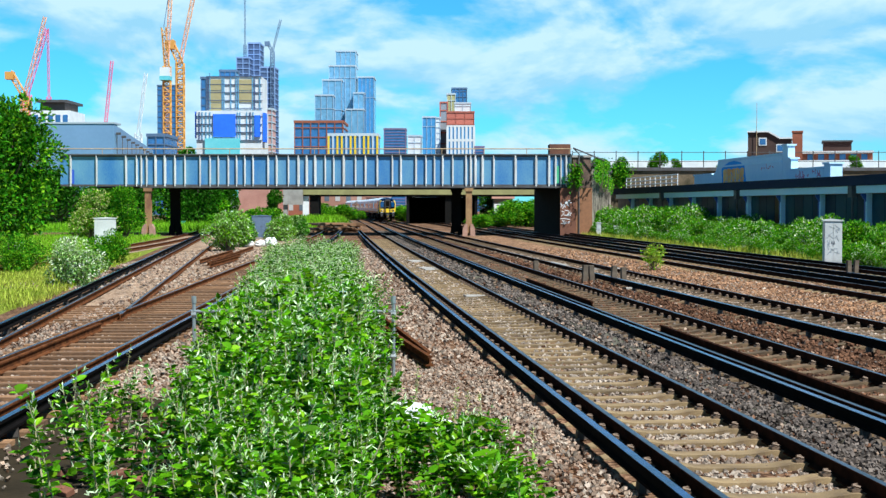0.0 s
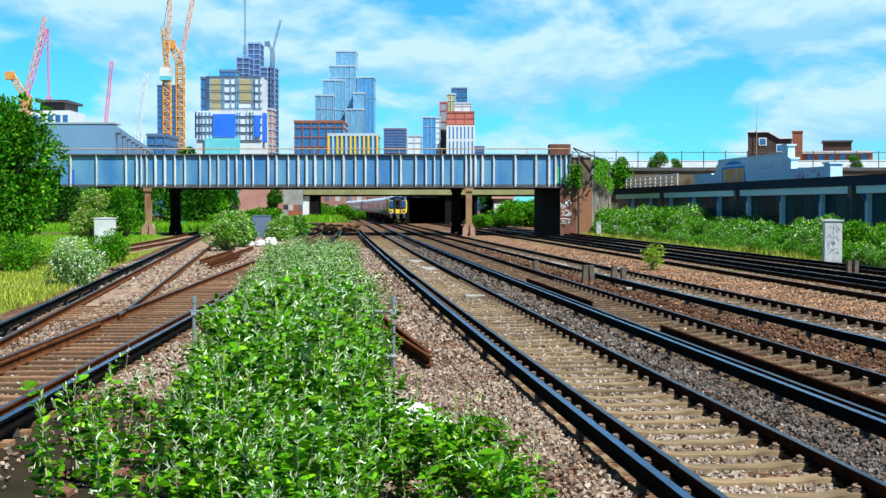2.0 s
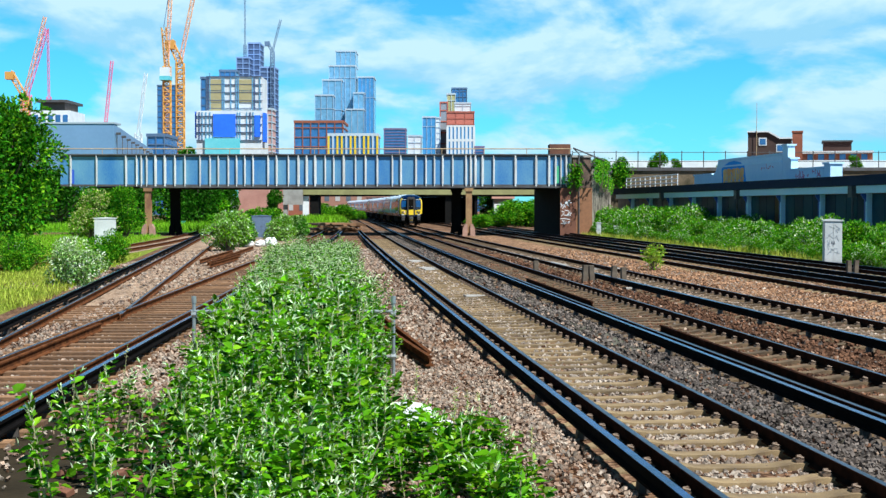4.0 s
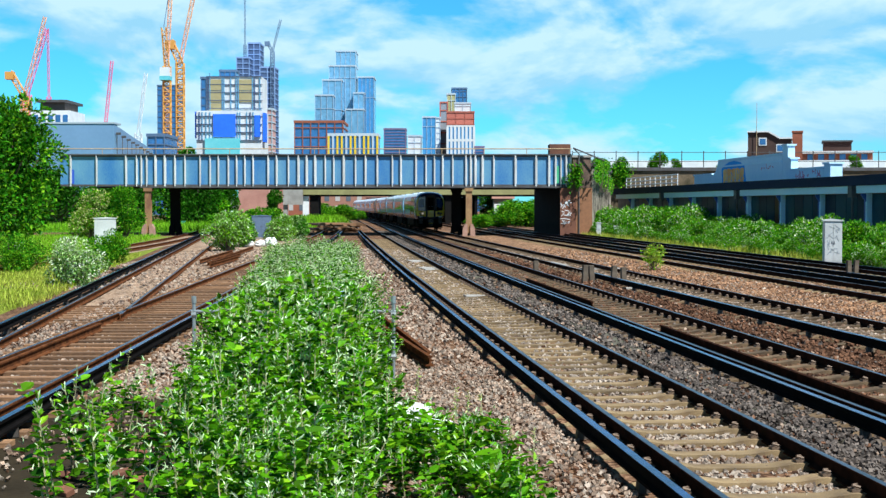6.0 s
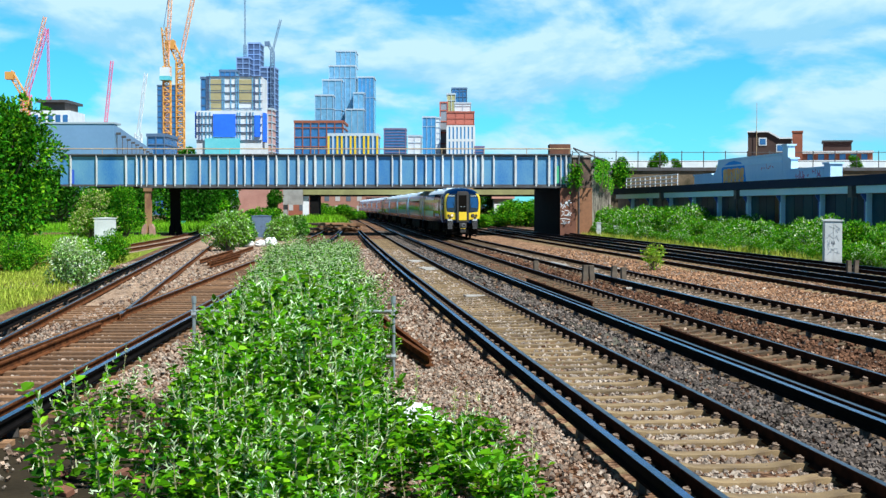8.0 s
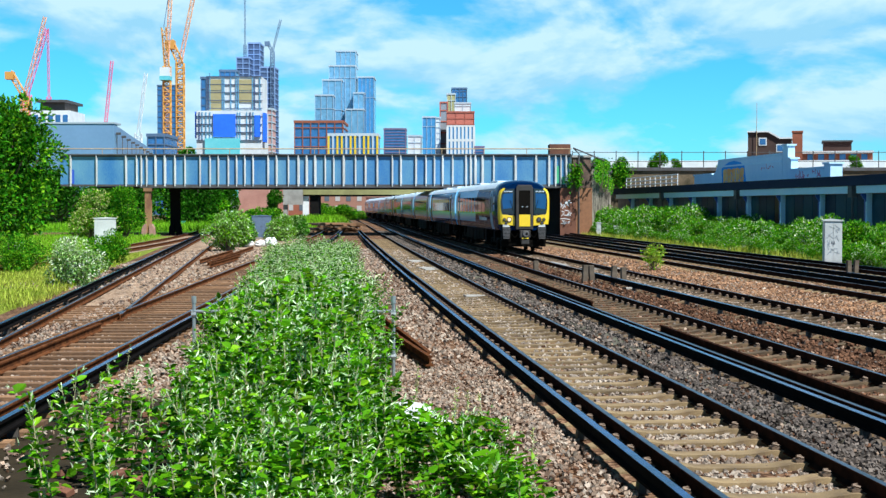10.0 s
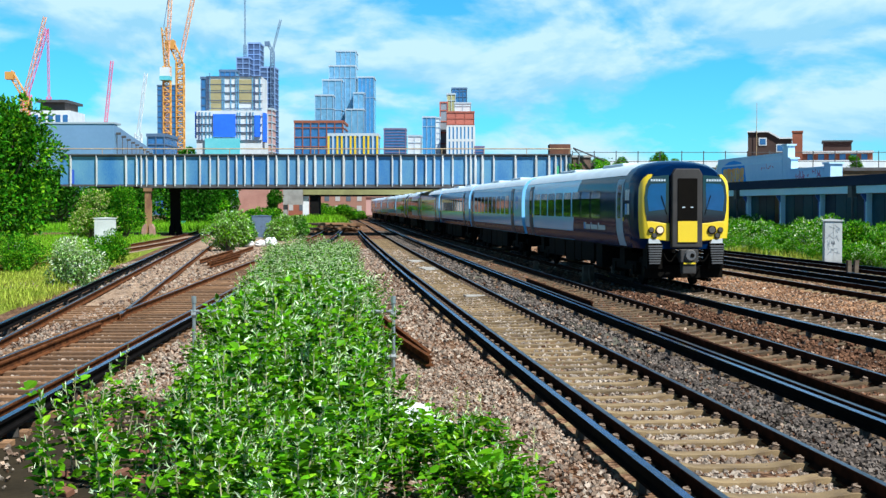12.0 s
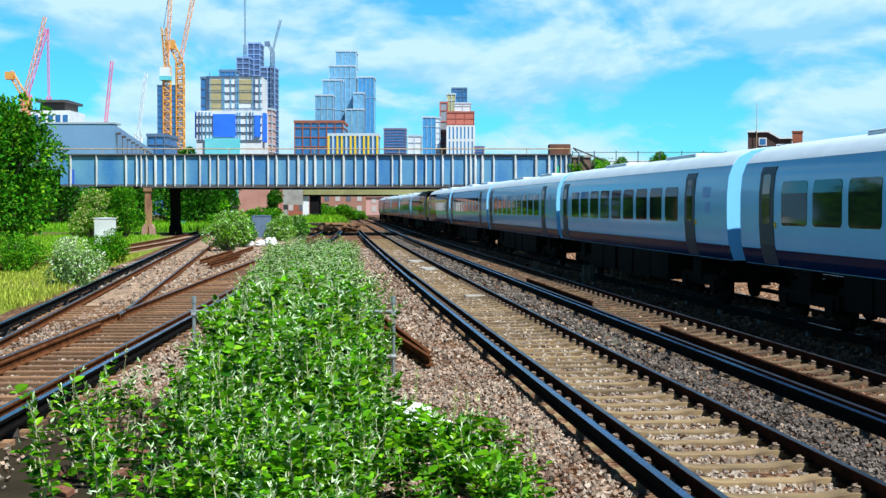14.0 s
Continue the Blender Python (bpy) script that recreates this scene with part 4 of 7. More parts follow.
def leaves(rng, pos, way, length, width, fold=0.25):
    """Folded leaf blades (base, two sides, tip) at pos, pointing along way."""
    n = len(pos)
    way = unit(way)
    side = unit(np.cross(way, rng.normal(size=(n, 3)) * 0.5 + np.array([0, 0, 1.0])))
    nor = np.cross(side, way)
    L, W = length[:, None], width[:, None]
    mid = pos + way * L * 0.45
    V = np.empty((n, 4, 3))
    V[:, 0], V[:, 2] = pos, pos + way * L - nor * L * 0.12
    V[:, 1], V[:, 3] = mid + side * W * 0.5 + nor * W * fold, mid - side * W * 0.5 + nor * W * fold
    return V.reshape(-1, 3)


def leaf_mesh(name, rng, pos, way, length, width, mats, mi):
    """Broad pointed leaves of two halves folded along the midrib."""
    n = len(pos)
    way = unit(way)
    side = unit(np.cross(way, rng.normal(size=(n, 3)) * 0.5 + np.array([0, 0, 1.0])))
    nor = np.cross(side, way)
    L, W = length[:, None], width[:, None]
    V = np.empty((n, 6, 3))
    V[:, 0], V[:, 3] = pos, pos + way * L - nor * L * 0.16
    for k, s in ((1, 1), (5, -1)):
        V[:, k] = pos + way * L * 0.28 + side * W * 0.5 * s + nor * W * 0.22
    for k, s in ((2, 1), (4, -1)):
        V[:, k] = pos + way * L * 0.66 + side * W * 0.40 * s + nor * W * 0.14 - nor * L * 0.05
    F = (np.arange(n)[:, None, None] * 6 + np.array([(0, 1, 2, 3), (0, 3, 4, 5)])[None]).reshape(-1, 4)
    me = bpy.data.meshes.new(name)
    me.from_pydata(V.reshape(-1, 3).tolist(), [], F.tolist())
    for q in mats:
        me.materials.append(q)
    me.polygons.foreach_set("material_index", np.repeat(np.asarray(mi, dtype=np.int32), 2))
    return me


BUD_GREEN = leaf_mat("buddleia_leaf_green", (0.034, 0.165, 0.003), (0.170, 0.40, 0.005))
BUD_LIME = leaf_mat("buddleia_yellow_green_leaf", (0.12, 0.31, 0.006), (0.28, 0.46, 0.012))
# BUD_DARK paints the shade deep inside the bushes into the leaf colour
BUD_DARK = leaf_mat("buddleia_depth_shade_leaf", (0.010, 0.060, 0.004), (0.03, 0.12, 0.006))
BUD_SILVER = leaf_mat("buddleia_young_silver_leaf", (0.70, 0.80, 0.60), (0.40, 0.56, 0.26), through=0.2, rough=0.6)
STEM = mat("pale_woody_stem", (0.48, 0.44, 0.26), (0.30, 0.29, 0.14), rough=0.8)
BRAMBLE = leaf_mat("bramble_leaf_green", (0.022, 0.14, 0.004), (0.075, 0.28, 0.008))
DEEP = leaf_mat("deep_tree_green", (0.018, 0.075, 0.006), (0.055, 0.17, 0.012))
LIME = leaf_mat("fresh_lime_leaf", (0.13, 0.34, 0.008), (0.24, 0.44, 0.018))
SILVERBUSH = leaf_mat("grey_green_leaf", (0.38, 0.52, 0.22), (0.20, 0.36, 0.09), through=0.25)
BLOSSOM = leaf_mat("white_blossom", (0.72, 0.74, 0.66), (0.55, 0.60, 0.45), through=0.2, rough=0.7)
CREAM = leaf_mat("cream_blossom", (0.66, 0.62, 0.34), (0.50, 0.50, 0.24), through=0.2, rough=0.7)
BARK = mat("grey_brown_bark", (0.16, 0.12, 0.085), (0.08, 0.06, 0.045), rough=0.95, scale=4, bump=0.6, fine=30)
YGRASS = leaf_mat("dry_yellow_grass", (0.26, 0.36, 0.03), (0.42, 0.42, 0.08))


def buddleia_meshes(seed, height, spread, stems, gap, silver=0.88):
    rng = np.random.default_rng(seed)
    wood, P, W, ln, mi = Acc(), [], [], [], []
    for s in range(stems):
        az, lean = rng.uniform(0, 6.283), rng.uniform(0.05, 1.0)
        h = height * rng.uniform(0.6, 1.08) * (1 - 0.25 * lean)
        base = np.array([math.cos(az) * 0.25 * lean * spread, math.sin(az) * 0.25 * lean * spread, -0.05])
        tip = base + np.array([math.cos(az) * spread * lean, math.sin(az) * spread * lean, h])
        bend = np.array([math.cos(az), math.sin(az), 0]) * rng.uniform(-0.1, 0.08)
        k = 7
        pts = [base + (tip - base) * (i / k) + bend * math.sin(math.pi * i / k) for i in range(k + 1)]
        for i in range(k):
            wood.tube(pts[i], pts[i + 1], 0.008 * (1 - i / k) + 0.004, 0.008 * (1 - (i + 1) / k) + 0.004, n=4)
        shoots = [(pts, 0.25)]
        for q in range(3):
            i = rng.integers(3, k)
            a2 = rng.uniform(0, 6.283)
            st = pts[i]
            en = st + np.array([math.cos(a2) * 0.22, math.sin(a2) * 0.22, 0.26]) * rng.uniform(0.6, 1.1)
            shoots.append(([st, (st + en) / 2 + [0, 0, 0.02], en], 0.1))
        for pl, start in shoots:
            seg = [np.linalg.norm(b - a) for a, b in zip(pl, pl[1:])]
            total = sum(seg)
            d = start * total
            turn = rng.uniform(0, 3.14)
            while d < total:
                j, r = 0, d
                while j < len(seg) - 1 and r > seg[j]:
                    r -= seg[j]; j += 1
                ax = (pl[j + 1] - pl[j]) / max(seg[j], 1e-6)
                p = pl[j] + ax * r
                f = d / total
                turn += 1.57 + rng.uniform(-0.3, 0.3)
                for q in (0, math.pi):
                    c, s_ = math.cos(turn + q), math.sin(turn + q)
                    out = np.array([c, s_, 0.0]) + ax * (0.3 + 2.6 * f ** 7) + np.array([0, 0, rng.uniform(-0.35, 0.25)])
                    P.append(p); W.append(out)
                    ln.append(rng.uniform(0.05, 0.125) * (1.0 if f < 0.85 else 0.7))
                    # index 3, the depth-shade leaf, is commoner towards the foot of the shoot
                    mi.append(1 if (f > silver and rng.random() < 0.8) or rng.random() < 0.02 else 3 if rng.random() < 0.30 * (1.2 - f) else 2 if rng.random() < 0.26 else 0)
                d += gap * rng.uniform(0.8, 1.2) * (1.0 if f < 0.85 else 0.45)
    P, W, ln = np.array(P), np.array(W), np.array(ln) * np.where(np.array(mi) == 1, 0.82, 1.0)
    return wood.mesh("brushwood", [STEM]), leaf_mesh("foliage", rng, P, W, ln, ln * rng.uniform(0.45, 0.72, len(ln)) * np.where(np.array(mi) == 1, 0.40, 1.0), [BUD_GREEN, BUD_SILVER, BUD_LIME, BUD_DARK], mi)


def place_pair(name, meshes, names, m, label, category, group, joined=False):
    ob = thing(name, m, label, category, group)
    for n, me in zip(names, meshes):
        q = part(n, me, None, ob)
        if joined or n == "brushwood":
            q["kind"] = "stuff"
    return ob


def spun(rnd, x, y, z, lo=0.85, hi=1.15):
    s = rnd.uniform(lo, hi)
    return Matrix.Translation((x, y, z)) @ Matrix.Rotation(rnd.uniform(0, 6.28), 4, "Z") @ Matrix.Diagonal((s, s, s * rnd.uniform(0.9, 1.1), 1))


def strip_left(y): return -1.15 - 0.100 * y + 0.135 * np.maximum(15 - y, 0)
def strip_right(y): return 0.45 - 0.068 * y - 0.05 * np.maximum(15 - y, 0)


SWAYING = []


def buddleia_strip():
    """The overgrown strip between the tracks: dense in the middle, ragged low plants at its edges."""
    rnd = random.Random(11)
    near = [buddleia_meshes(20 + i, 1.28, 0.42, 11, 0.058, 0.80) for i in range(5)]
    far = [buddleia_meshes(40 + i, 1.15, 0.55, 12, 0.072, 0.40) for i in range(3)]
    low = [buddleia_meshes(60 + i, 1.4, 0.30, 3, 0.065, 0.8) for i in range(4)]
    sprig = [buddleia_meshes(70 + i, 0.62, 0.26, 4, 0.06) for i in range(3)]
    y = 7.2
    while y < 72:
        step = 0.50 if y < 16 else 0.62 if y < 30 else 1.05
        xl, xr = strip_left(y), strip_right(y)
        x = xl + rnd.uniform(0, 0.3)
        while x < xr:
            edge = min(x - xl, xr - x)
            me = rnd.choice(near if y < 26 else far)
            m = spun(rnd, x + rnd.uniform(-0.15, 0.15), y + rnd.uniform(-0.2, 0.2), -0.05, 0.62 if edge < 0.3 else 0.80 if not 15.5 < y < 21 else 1.12, 1.0 if edge < 0.3 else 1.18 if not 15.5 < y < 21 else 1.34)
            bush = place_pair("buddleia_bush", me, ("brushwood", "foliage"), m, "leafy green buddleia bush with silvery young shoots on ballast", "bush", "buddleia bushes")
            if y < 30:
                SWAYING.append(bush)
            x += step * rnd.uniform(0.85, 1.2)
        y += step * 1.05
    for i in range(34):
        y = rnd.uniform(8.4, 14.5) if i < 13 else rnd.uniform(10.5, 15.5)
        x = rnd.uniform(strip_left(y) - 1.3, strip_left(y) - 0.1) if i < 13 else strip_right(y) + rnd.uniform(0.1, 1.0) * (1.5 - 0.16 * (y - 10.5))
        bush = place_pair("buddleia_seedling", rnd.choice(low if i < 13 else sprig), ("brushwood", "foliage"), spun(rnd, x, y, -0.04, 0.75, 1.15), "thin young buddleia shoots standing in bare ballast", "bush", "young buddleia shoots", True)
        SWAYING.append(bush)


def dry_weeds():
    """Pale seed-bearing stalks standing singly at the edge of the strip."""
    rng = np.random.default_rng(55)
    straw = leaf_mat("pale_straw", (0.52, 0.48, 0.26), (0.38, 0.40, 0.16))
    for x, y, h in ((-0.35, 18.2, 0.55), (0.12, 16.4, 0.5), (0.40, 15.6, 0.55), (0.55, 14.2, 0.45), (-0.9, 22.5, 0.4), (0.85, 13.6, 0.45), (-3.3, 16.2, 0.8), (-3.9, 17.5, 0.9), (-2.9, 15.0, 0.7), (-4.3, 16.6, 0.75), (0.3, 17.4, 0.35), (0.7, 15.2, 0.3)):
        t = thing("dry_weed", pose(x, y, -0.05, rng.uniform(-6, 6), rng.uniform(-8, 8), rng.uniform(0, 360)), "thin pale weed stalk with small leaves in ballast", "weed", "pale weeds")
        a = Acc(); a.tube((0, 0, 0), (0.04, 0, h * 0.6), 0.006, 0.004, n=5); a.tube((0.04, 0, h * 0.6), (0.03, 0.03, h), 0.004, 0.002, n=5)
        part("stalk", a, STEM, t)
        n = 46
        f = rng.uniform(0.15, 1.0, n)
        P = np.column_stack([0.035 * f, 0.02 * f, f * h])
        W = rng.normal(size=(n, 3)) + np.array([0, 0, 0.8])
        ln = rng.uniform(0.03, 0.085, n) * (1.15 - f * 0.5)
        part("foliage", quads_mesh("foliage", leaves(rng, P, W, ln, ln * 0.3), 4, [straw, BUD_SILVER, BUD_LIME], rng.choice(3, n, p=[0.5, 0.25, 0.25])), None, t)
        SWAYING.append(t)


def shrub_meshes(seed, rx, h, n, leaf, mats, weights, clumps=14, low=0.0, tight=1.0):
    """A shrub or crown: overlapping clumps of leaves with an uneven outline, and the twigs that carry them."""
    rng = np.random.default_rng(seed)
    V, M, wood = [], [], Acc()
    for c in range(clumps):
        az, r, f = rng.uniform(0, 6.283), math.sqrt(rng.random()) * 0.72, rng.random()
        zc = low * h + (h - low * h) * (0.18 + 0.62 * f)
        k = math.sqrt(max(0.1, 1 - (f - 0.25) ** 2 * 1.3))
        ctr = np.array([math.cos(az) * r * rx * k, math.sin(az) * r * rx * k, zc])
        cr = rx * rng.uniform(0.26, 0.46) * tight
        m = n // clumps
        d = unit(rng.normal(size=(m, 3)))
        rad = cr * (0.55 + 0.5 * rng.random(m) ** 0.6)
        P = ctr + d * rad[:, None] * np.array([1, 1, min(1.0, h / rx * 0.7)])
        keep = P[:, 2] > 0.02
        P, d = P[keep], d[keep]
        W = d + rng.normal(size=d.shape) * 0.55 + np.array([0, 0, 0.15])
        ln = leaf * rng.uniform(0.7, 1.3, len(P))
        V.append(leaves(rng, P, W, ln, ln * rng.uniform(0.5, 0.75, len(P))))
        top = (P[:, 2] - ctr[2]) / cr
        pick = rng.choice(len(mats), size=len(P), p=weights)
        M.append(pick)
        wood.tube((0, 0, low * h * 0.6), tuple(ctr), rx * 0.03, rx * 0.008, n=5)
    return wood.mesh("brushwood", [BARK]), quads_mesh("foliage", np.concatenate(V), 4, mats, np.concatenate(M))


def bank_plants():
    """The green bank beside the platform building."""
    rnd = random.Random(21)
    kinds = [shrub_meshes(80, 1.7, 2.1, 4200, 0.15, [BRAMBLE, LIME, BLOSSOM], (0.52, 0.34, 0.14)),
             shrub_meshes(81, 1.5, 1.9, 4200, 0.15, [BRAMBLE, LIME, SILVERBUSH], (0.55, 0.31, 0.14)),
             shrub_meshes(82, 1.8, 1.7, 4200, 0.15, [BRAMBLE, LIME, BLOSSOM], (0.58, 0.39, 0.03)),
             shrub_meshes(83, 1.4, 2.2, 4200, 0.15, [BRAMBLE, LIME, BLOSSOM], (0.50, 0.34, 0.16))]
    y = 46.0
    while y < 150:
        a, b = 22.0 - 0.077 * y, 30.6 - 0.0953 * y
        x = a + rnd.uniform(0.2, 0.8)
        while x < b:
            near = (x - a) < 1.6
            place_pair("bramble_bush", rnd.choice(kinds), ("brushwood", "foliage"), spun(rnd, x, y + rnd.uniform(-0.5, 0.5), -0.1, 0.36 if near else 0.52 if y < 105 else 0.85, 0.62 if near else 0.90 if y < 105 else 1.2), "dense green bramble and nettle bush on the bank", "bush", "bushes on the bank")
            x += rnd.uniform(1.5, 2.3)
        y += 1.9 if y < 90 else 2.8


def grass_stuff(name, count, x0, x1, y0, y1, h, mat_, label, seed, inside=None):
    rng = np.random.default_rng(seed)
    P = np.column_stack([rng.uniform(x0, x1, count), rng.uniform(y0, y1, count), np.full(count, -0.05)])
    if inside is not None:
        P = P[inside(P[:, 0], P[:, 1])]
    W = rng.normal(size=P.shape) * 0.35 + np.array([0, 0, 1.0])
    ln = h * rng.uniform(0.4, 1.2, len(P))
    V = leaves(rng, P, W, ln, ln * 0.05 + 0.010 + 0.008 * rng.random(len(P)), 0.1)
    tagged(part(name, quads_mesh(name, V, 4, [mat_]), None), label, "grass", kind="stuff")


def tree(name, seed, x, y, trunk, h, rx, n, leaf, mats, weights, label, clumps=26):
    t = thing(name, pose(x, y, -0.05), label, "tree")
    a = Acc()
    rnd = random.Random(seed)
    a.tube((0, 0, 0), (0.1, 0, trunk), rx * 0.075, rx * 0.05, n=10)
    for i in range(7):
        q = i * 0.9 + rnd.random()
        a.tube((0.1, 0, trunk * rnd.uniform(0.7, 1)), (math.cos(q) * rx * 0.55, math.sin(q) * rx * 0.55, trunk + (h - trunk) * rnd.uniform(0.3, 0.7)), rx * 0.035, rx * 0.01, n=6)
    part("trunk", a, BARK, t)
    twigs, crown = shrub_meshes(seed, rx, h, n, leaf, mats, weights, clumps, trunk / h * 0.55, 0.78 if clumps > 40 else 1.0)
    part("brushwood", twigs, None, t)
    part("crown", crown, None, t)
    return t


ballast_strip(strip_left, -2.1, strip_left, 0.05, 6, 19, SOIL, "dark bare soil beside the overgrown strip", -0.030)
# dark soil sheet that also paints the shade between the bushes
ballast_strip(strip_left, 0.1, strip_right, -0.1, 6, 72, SOIL, "soil under the overgrown strip, darkened for the shaded gaps between plants")
buddleia_strip()
dry_weeds()
bank_plants()
# trees and bushes left of the tracks
tree("tree", 101, -28.7, 92, 1.6, 9.9, 5.2, 26000, 0.31, [BRAMBLE, LIME, DEEP], (0.42, 0.22, 0.36), "large leafy green tree beside the railway bridge", 46)
tree("tree", 116, -32.6, 216, 0.8, 6.6, 2.6, 5000, 0.34, [DEEP, BRAMBLE], (0.7, 0.3), "dark green tree beside the brick building", 18)
tree("tree", 110, -33.0, 182, 1.0, 7.0, 3.6, 8000, 0.32, [DEEP, BRAMBLE], (0.75, 0.25), "dark green tree beyond the railway bridge", 24)
tree("tree", 102, -33.5, 96, 1.6, 8.0, 4.2, 14000, 0.24, [BRAMBLE, LIME, DEEP], (0.5, 0.3, 0.2), "broad green tree behind the trackside bushes", 30)
tree("tree", 104, -36.0, 166, 1.0, 7.5, 4.5, 9000, 0.32, [DEEP, BRAMBLE], (0.75, 0.25), "dark green tree beyond the railway bridge", 24)
tree("tree", 105, -29.5, 174, 1.0, 7.0, 4.2, 9000, 0.32, [DEEP, BRAMBLE], (0.75, 0.25), "dark green tree beyond the railway bridge", 24)
tree("tree", 106, -43.5, 162, 1.0, 7.5, 4.6, 9000, 0.32, [DEEP, BRAMBLE], (0.75, 0.25), "dark green tree beyond the railway bridge", 24)
tree("tree", 108, -23.9, 204, 0.8, 5.4, 1.5, 2600, 0.3, [DEEP, BRAMBLE], (0.6, 0.4), "small dark green tree beside the far bridge", 14)
tree("tree", 109, 7.5, 222, 0.8, 5.6, 2.3, 4200, 0.3, [DEEP, BRAMBLE], (0.6, 0.4), "dark green tree behind the far bridge", 16)
tree("tree", 107, -52.9, 300, 6.0, 16.4, 3.6, 6000, 0.5, [BRAMBLE, DEEP], (0.6, 0.4), "leafy tree rising behind the bridge handrail", 18)
tree("tree", 103, -29.6, 99, 0.8, 5.2, 2.8, 12000, 0.22, [BRAMBLE, LIME, DEEP], (0.5, 0.3, 0.2), "low rounded green tree near the bridge", 24)
for _s, _x, _y, _r, _h, _m, _w, _l in (
        (111, -11.75, 46.0, 1.0, 1.5, [SILVERBUSH, BLOSSOM, BRAMBLE], (0.62, 0.28, 0.10), "rounded grey-green bush with white flowers"),
        (112, -13.3, 57.0, 0.95, 1.7, [BRAMBLE, LIME], (0.6, 0.4), "fresh green bush growing in trackside grass"),
        (113, -25.2, 104.0, 1.7, 4.2, [LIME, CREAM, BRAMBLE], (0.40, 0.36, 0.24), "tall pale blossoming bush near the bridge"),
        (114, -24.6, 112.0, 1.55, 4.3, [BRAMBLE, LIME], (0.7, 0.3), "tall green bush beside the bridge column"),
        (115, -12.2, 82.0, 1.35, 2.35, [SILVERBUSH, LIME, BLOSSOM], (0.5, 0.44, 0.06), "pale green bush between the tracks"),
        (116, -12.4, 90.0, 0.9, 1.7, [SILVERBUSH, BRAMBLE], (0.5, 0.5), "green bush between the tracks"),
        (117, -11.9, 106.0, 1.2, 1.9, [SILVERBUSH, LIME, BLOSSOM], (0.55, 0.4, 0.05), "pale leafy bush beside white rubble bags"),
        (118, -11.4, 113.0, 1.0, 1.7, [BRAMBLE, SILVERBUSH], (0.6, 0.4), "dark green bush beside the tracks"),
        (119, 8.3, 57.0, 0.62, 1.15, [LIME, YGRASS], (0.5, 0.5), "small lime green weed clump in the ballast"),
        (120, -16.5, 55.0, 1.6, 1.5, [BRAMBLE, LIME], (0.6, 0.4), "low green bush in tall grass")):
    place_pair("trackside_bush", shrub_meshes(_s, _r, _h, int(6500 * max(1, _r / 1.6)) if _r > 0.8 else 900, 0.085 if _y < 60 else 0.15, _m, _w, 18), ("brushwood", "foliage"), pose(_x, _y, -0.05), _l, "bush", "")
grass_stuff("grass", 110000, -30, -10.5, 30, 75, 0.22, YGRASS, "tall dry yellow-green grass beside the tracks", 5, lambda x, y: (x < -3.4 - 0.14 * y - 1.8) & (np.abs(x - (-19.5 + 0.072 * y - 0.00069 * y * y)) > 1.0))
grass_stuff("grass", 30000, -45, -14, 75, 122, 0.38, LIME, "fresh green grass below the trees", 6, lambda x, y: (x < -5.9 - 0.125 * y - 2.5) & (np.abs(x - (-19.5 + 0.072 * y - 0.00069 * y * y)) > 1.3))
grass_stuff("grass", 16000, 11, 17, 62, 135, 0.5, YGRASS, "dry yellow grass along the foot of the bank", 7, lambda x, y: (x > 20.9 - 0.077 * y) & (x < 22.6 - 0.077 * y))
grass_stuff("grass", 40000, -60, -21, 138, 205, 0.9, LIME, "bright green grass slope beyond the bridge", 8)
grass_stuff("grass", 22000, -19, -8, 150, 205, 1.4, LIME, "tall green weeds between far tracks", 9, lambda x, y: x < 4.09 - 0.0923 * y + 0.000119 * y * y - 2.6e-7 * y ** 3 - 2.2)
_bk = [shrub_meshes(130 + _i, 3.2, 4.2 + _i, 3600, 0.36, [BRAMBLE, LIME, DEEP], (0.5, 0.35, 0.15)) for _i in range(3)]
_r = random.Random(31)
for _x, _y, _sc in ((4.5, 168, 0.55), (7.5, 172, 0.75), (11.0, 176, 0.9), (15, 180, 1.1), (19, 176, 1.1), (9.5, 188, 1.1), (14, 192, 1.2), (-22, 180, 0.8), (-36, 172, 1.4), (-41, 176, 1.5), (-32, 186, 1.5), (-47, 170, 1.4), (-21.4, 256, 0.8), (-19.4, 262, 0.85), (-17.4, 258, 0.75), (-15.6, 262, 0.6), (-6.5, 240, 0.9), (-4.0, 236, 0.8), (-55, 190, 1.6), (-18.5, 150, 0.55), (-24.5, 160, 0.6)):
    place_pair("green_bush", _r.choice(_bk), ("brushwood", "foliage"), Matrix.Translation((_x, _y, -0.1)) @ Matrix.Rotation(_r.uniform(0, 6), 4, "Z") @ Matrix.Diagonal((_sc * 1.1, _sc * 1.1, _sc * 0.72, 1)), "leafy green bush beyond the railway bridge", "bush", "bushes beyond the bridge")


# ---- the skyline ----
STYLES = {}


def style(name, wall, frame_, mull, floor, w, proud=0.35):
    STYLES[name] = (wall, frame_, mull, floor, w, proud)


G1 = glass_mat("far_grey_glass", (0.12, 0.27, 0.42), 0.2)
G2 = glass_mat("far_blue_glass", (0.05, 0.20, 0.42), 0.2)
G3 = glass_mat("far_navy_glass", (0.03, 0.12, 0.30), 0.2)
FRAME = mat("pale_facade_frame", (0.50, 0.60, 0.68), (0.42, 0.52, 0.60), rough=0.6, scale=0.05, fine=0.3)
style("greyglass", G1, FRAME, 3.6, 21.0, 0.2)
style("blueglass", G2, FRAME, 2.6, 24.0, 0.2)
style("bluedark", G3, mat("slate_facade_frame", (0.10, 0.18, 0.30), (0.08, 0.14, 0.25), scale=0.05, fine=0.4), 2.5, 3.4, 0.3)
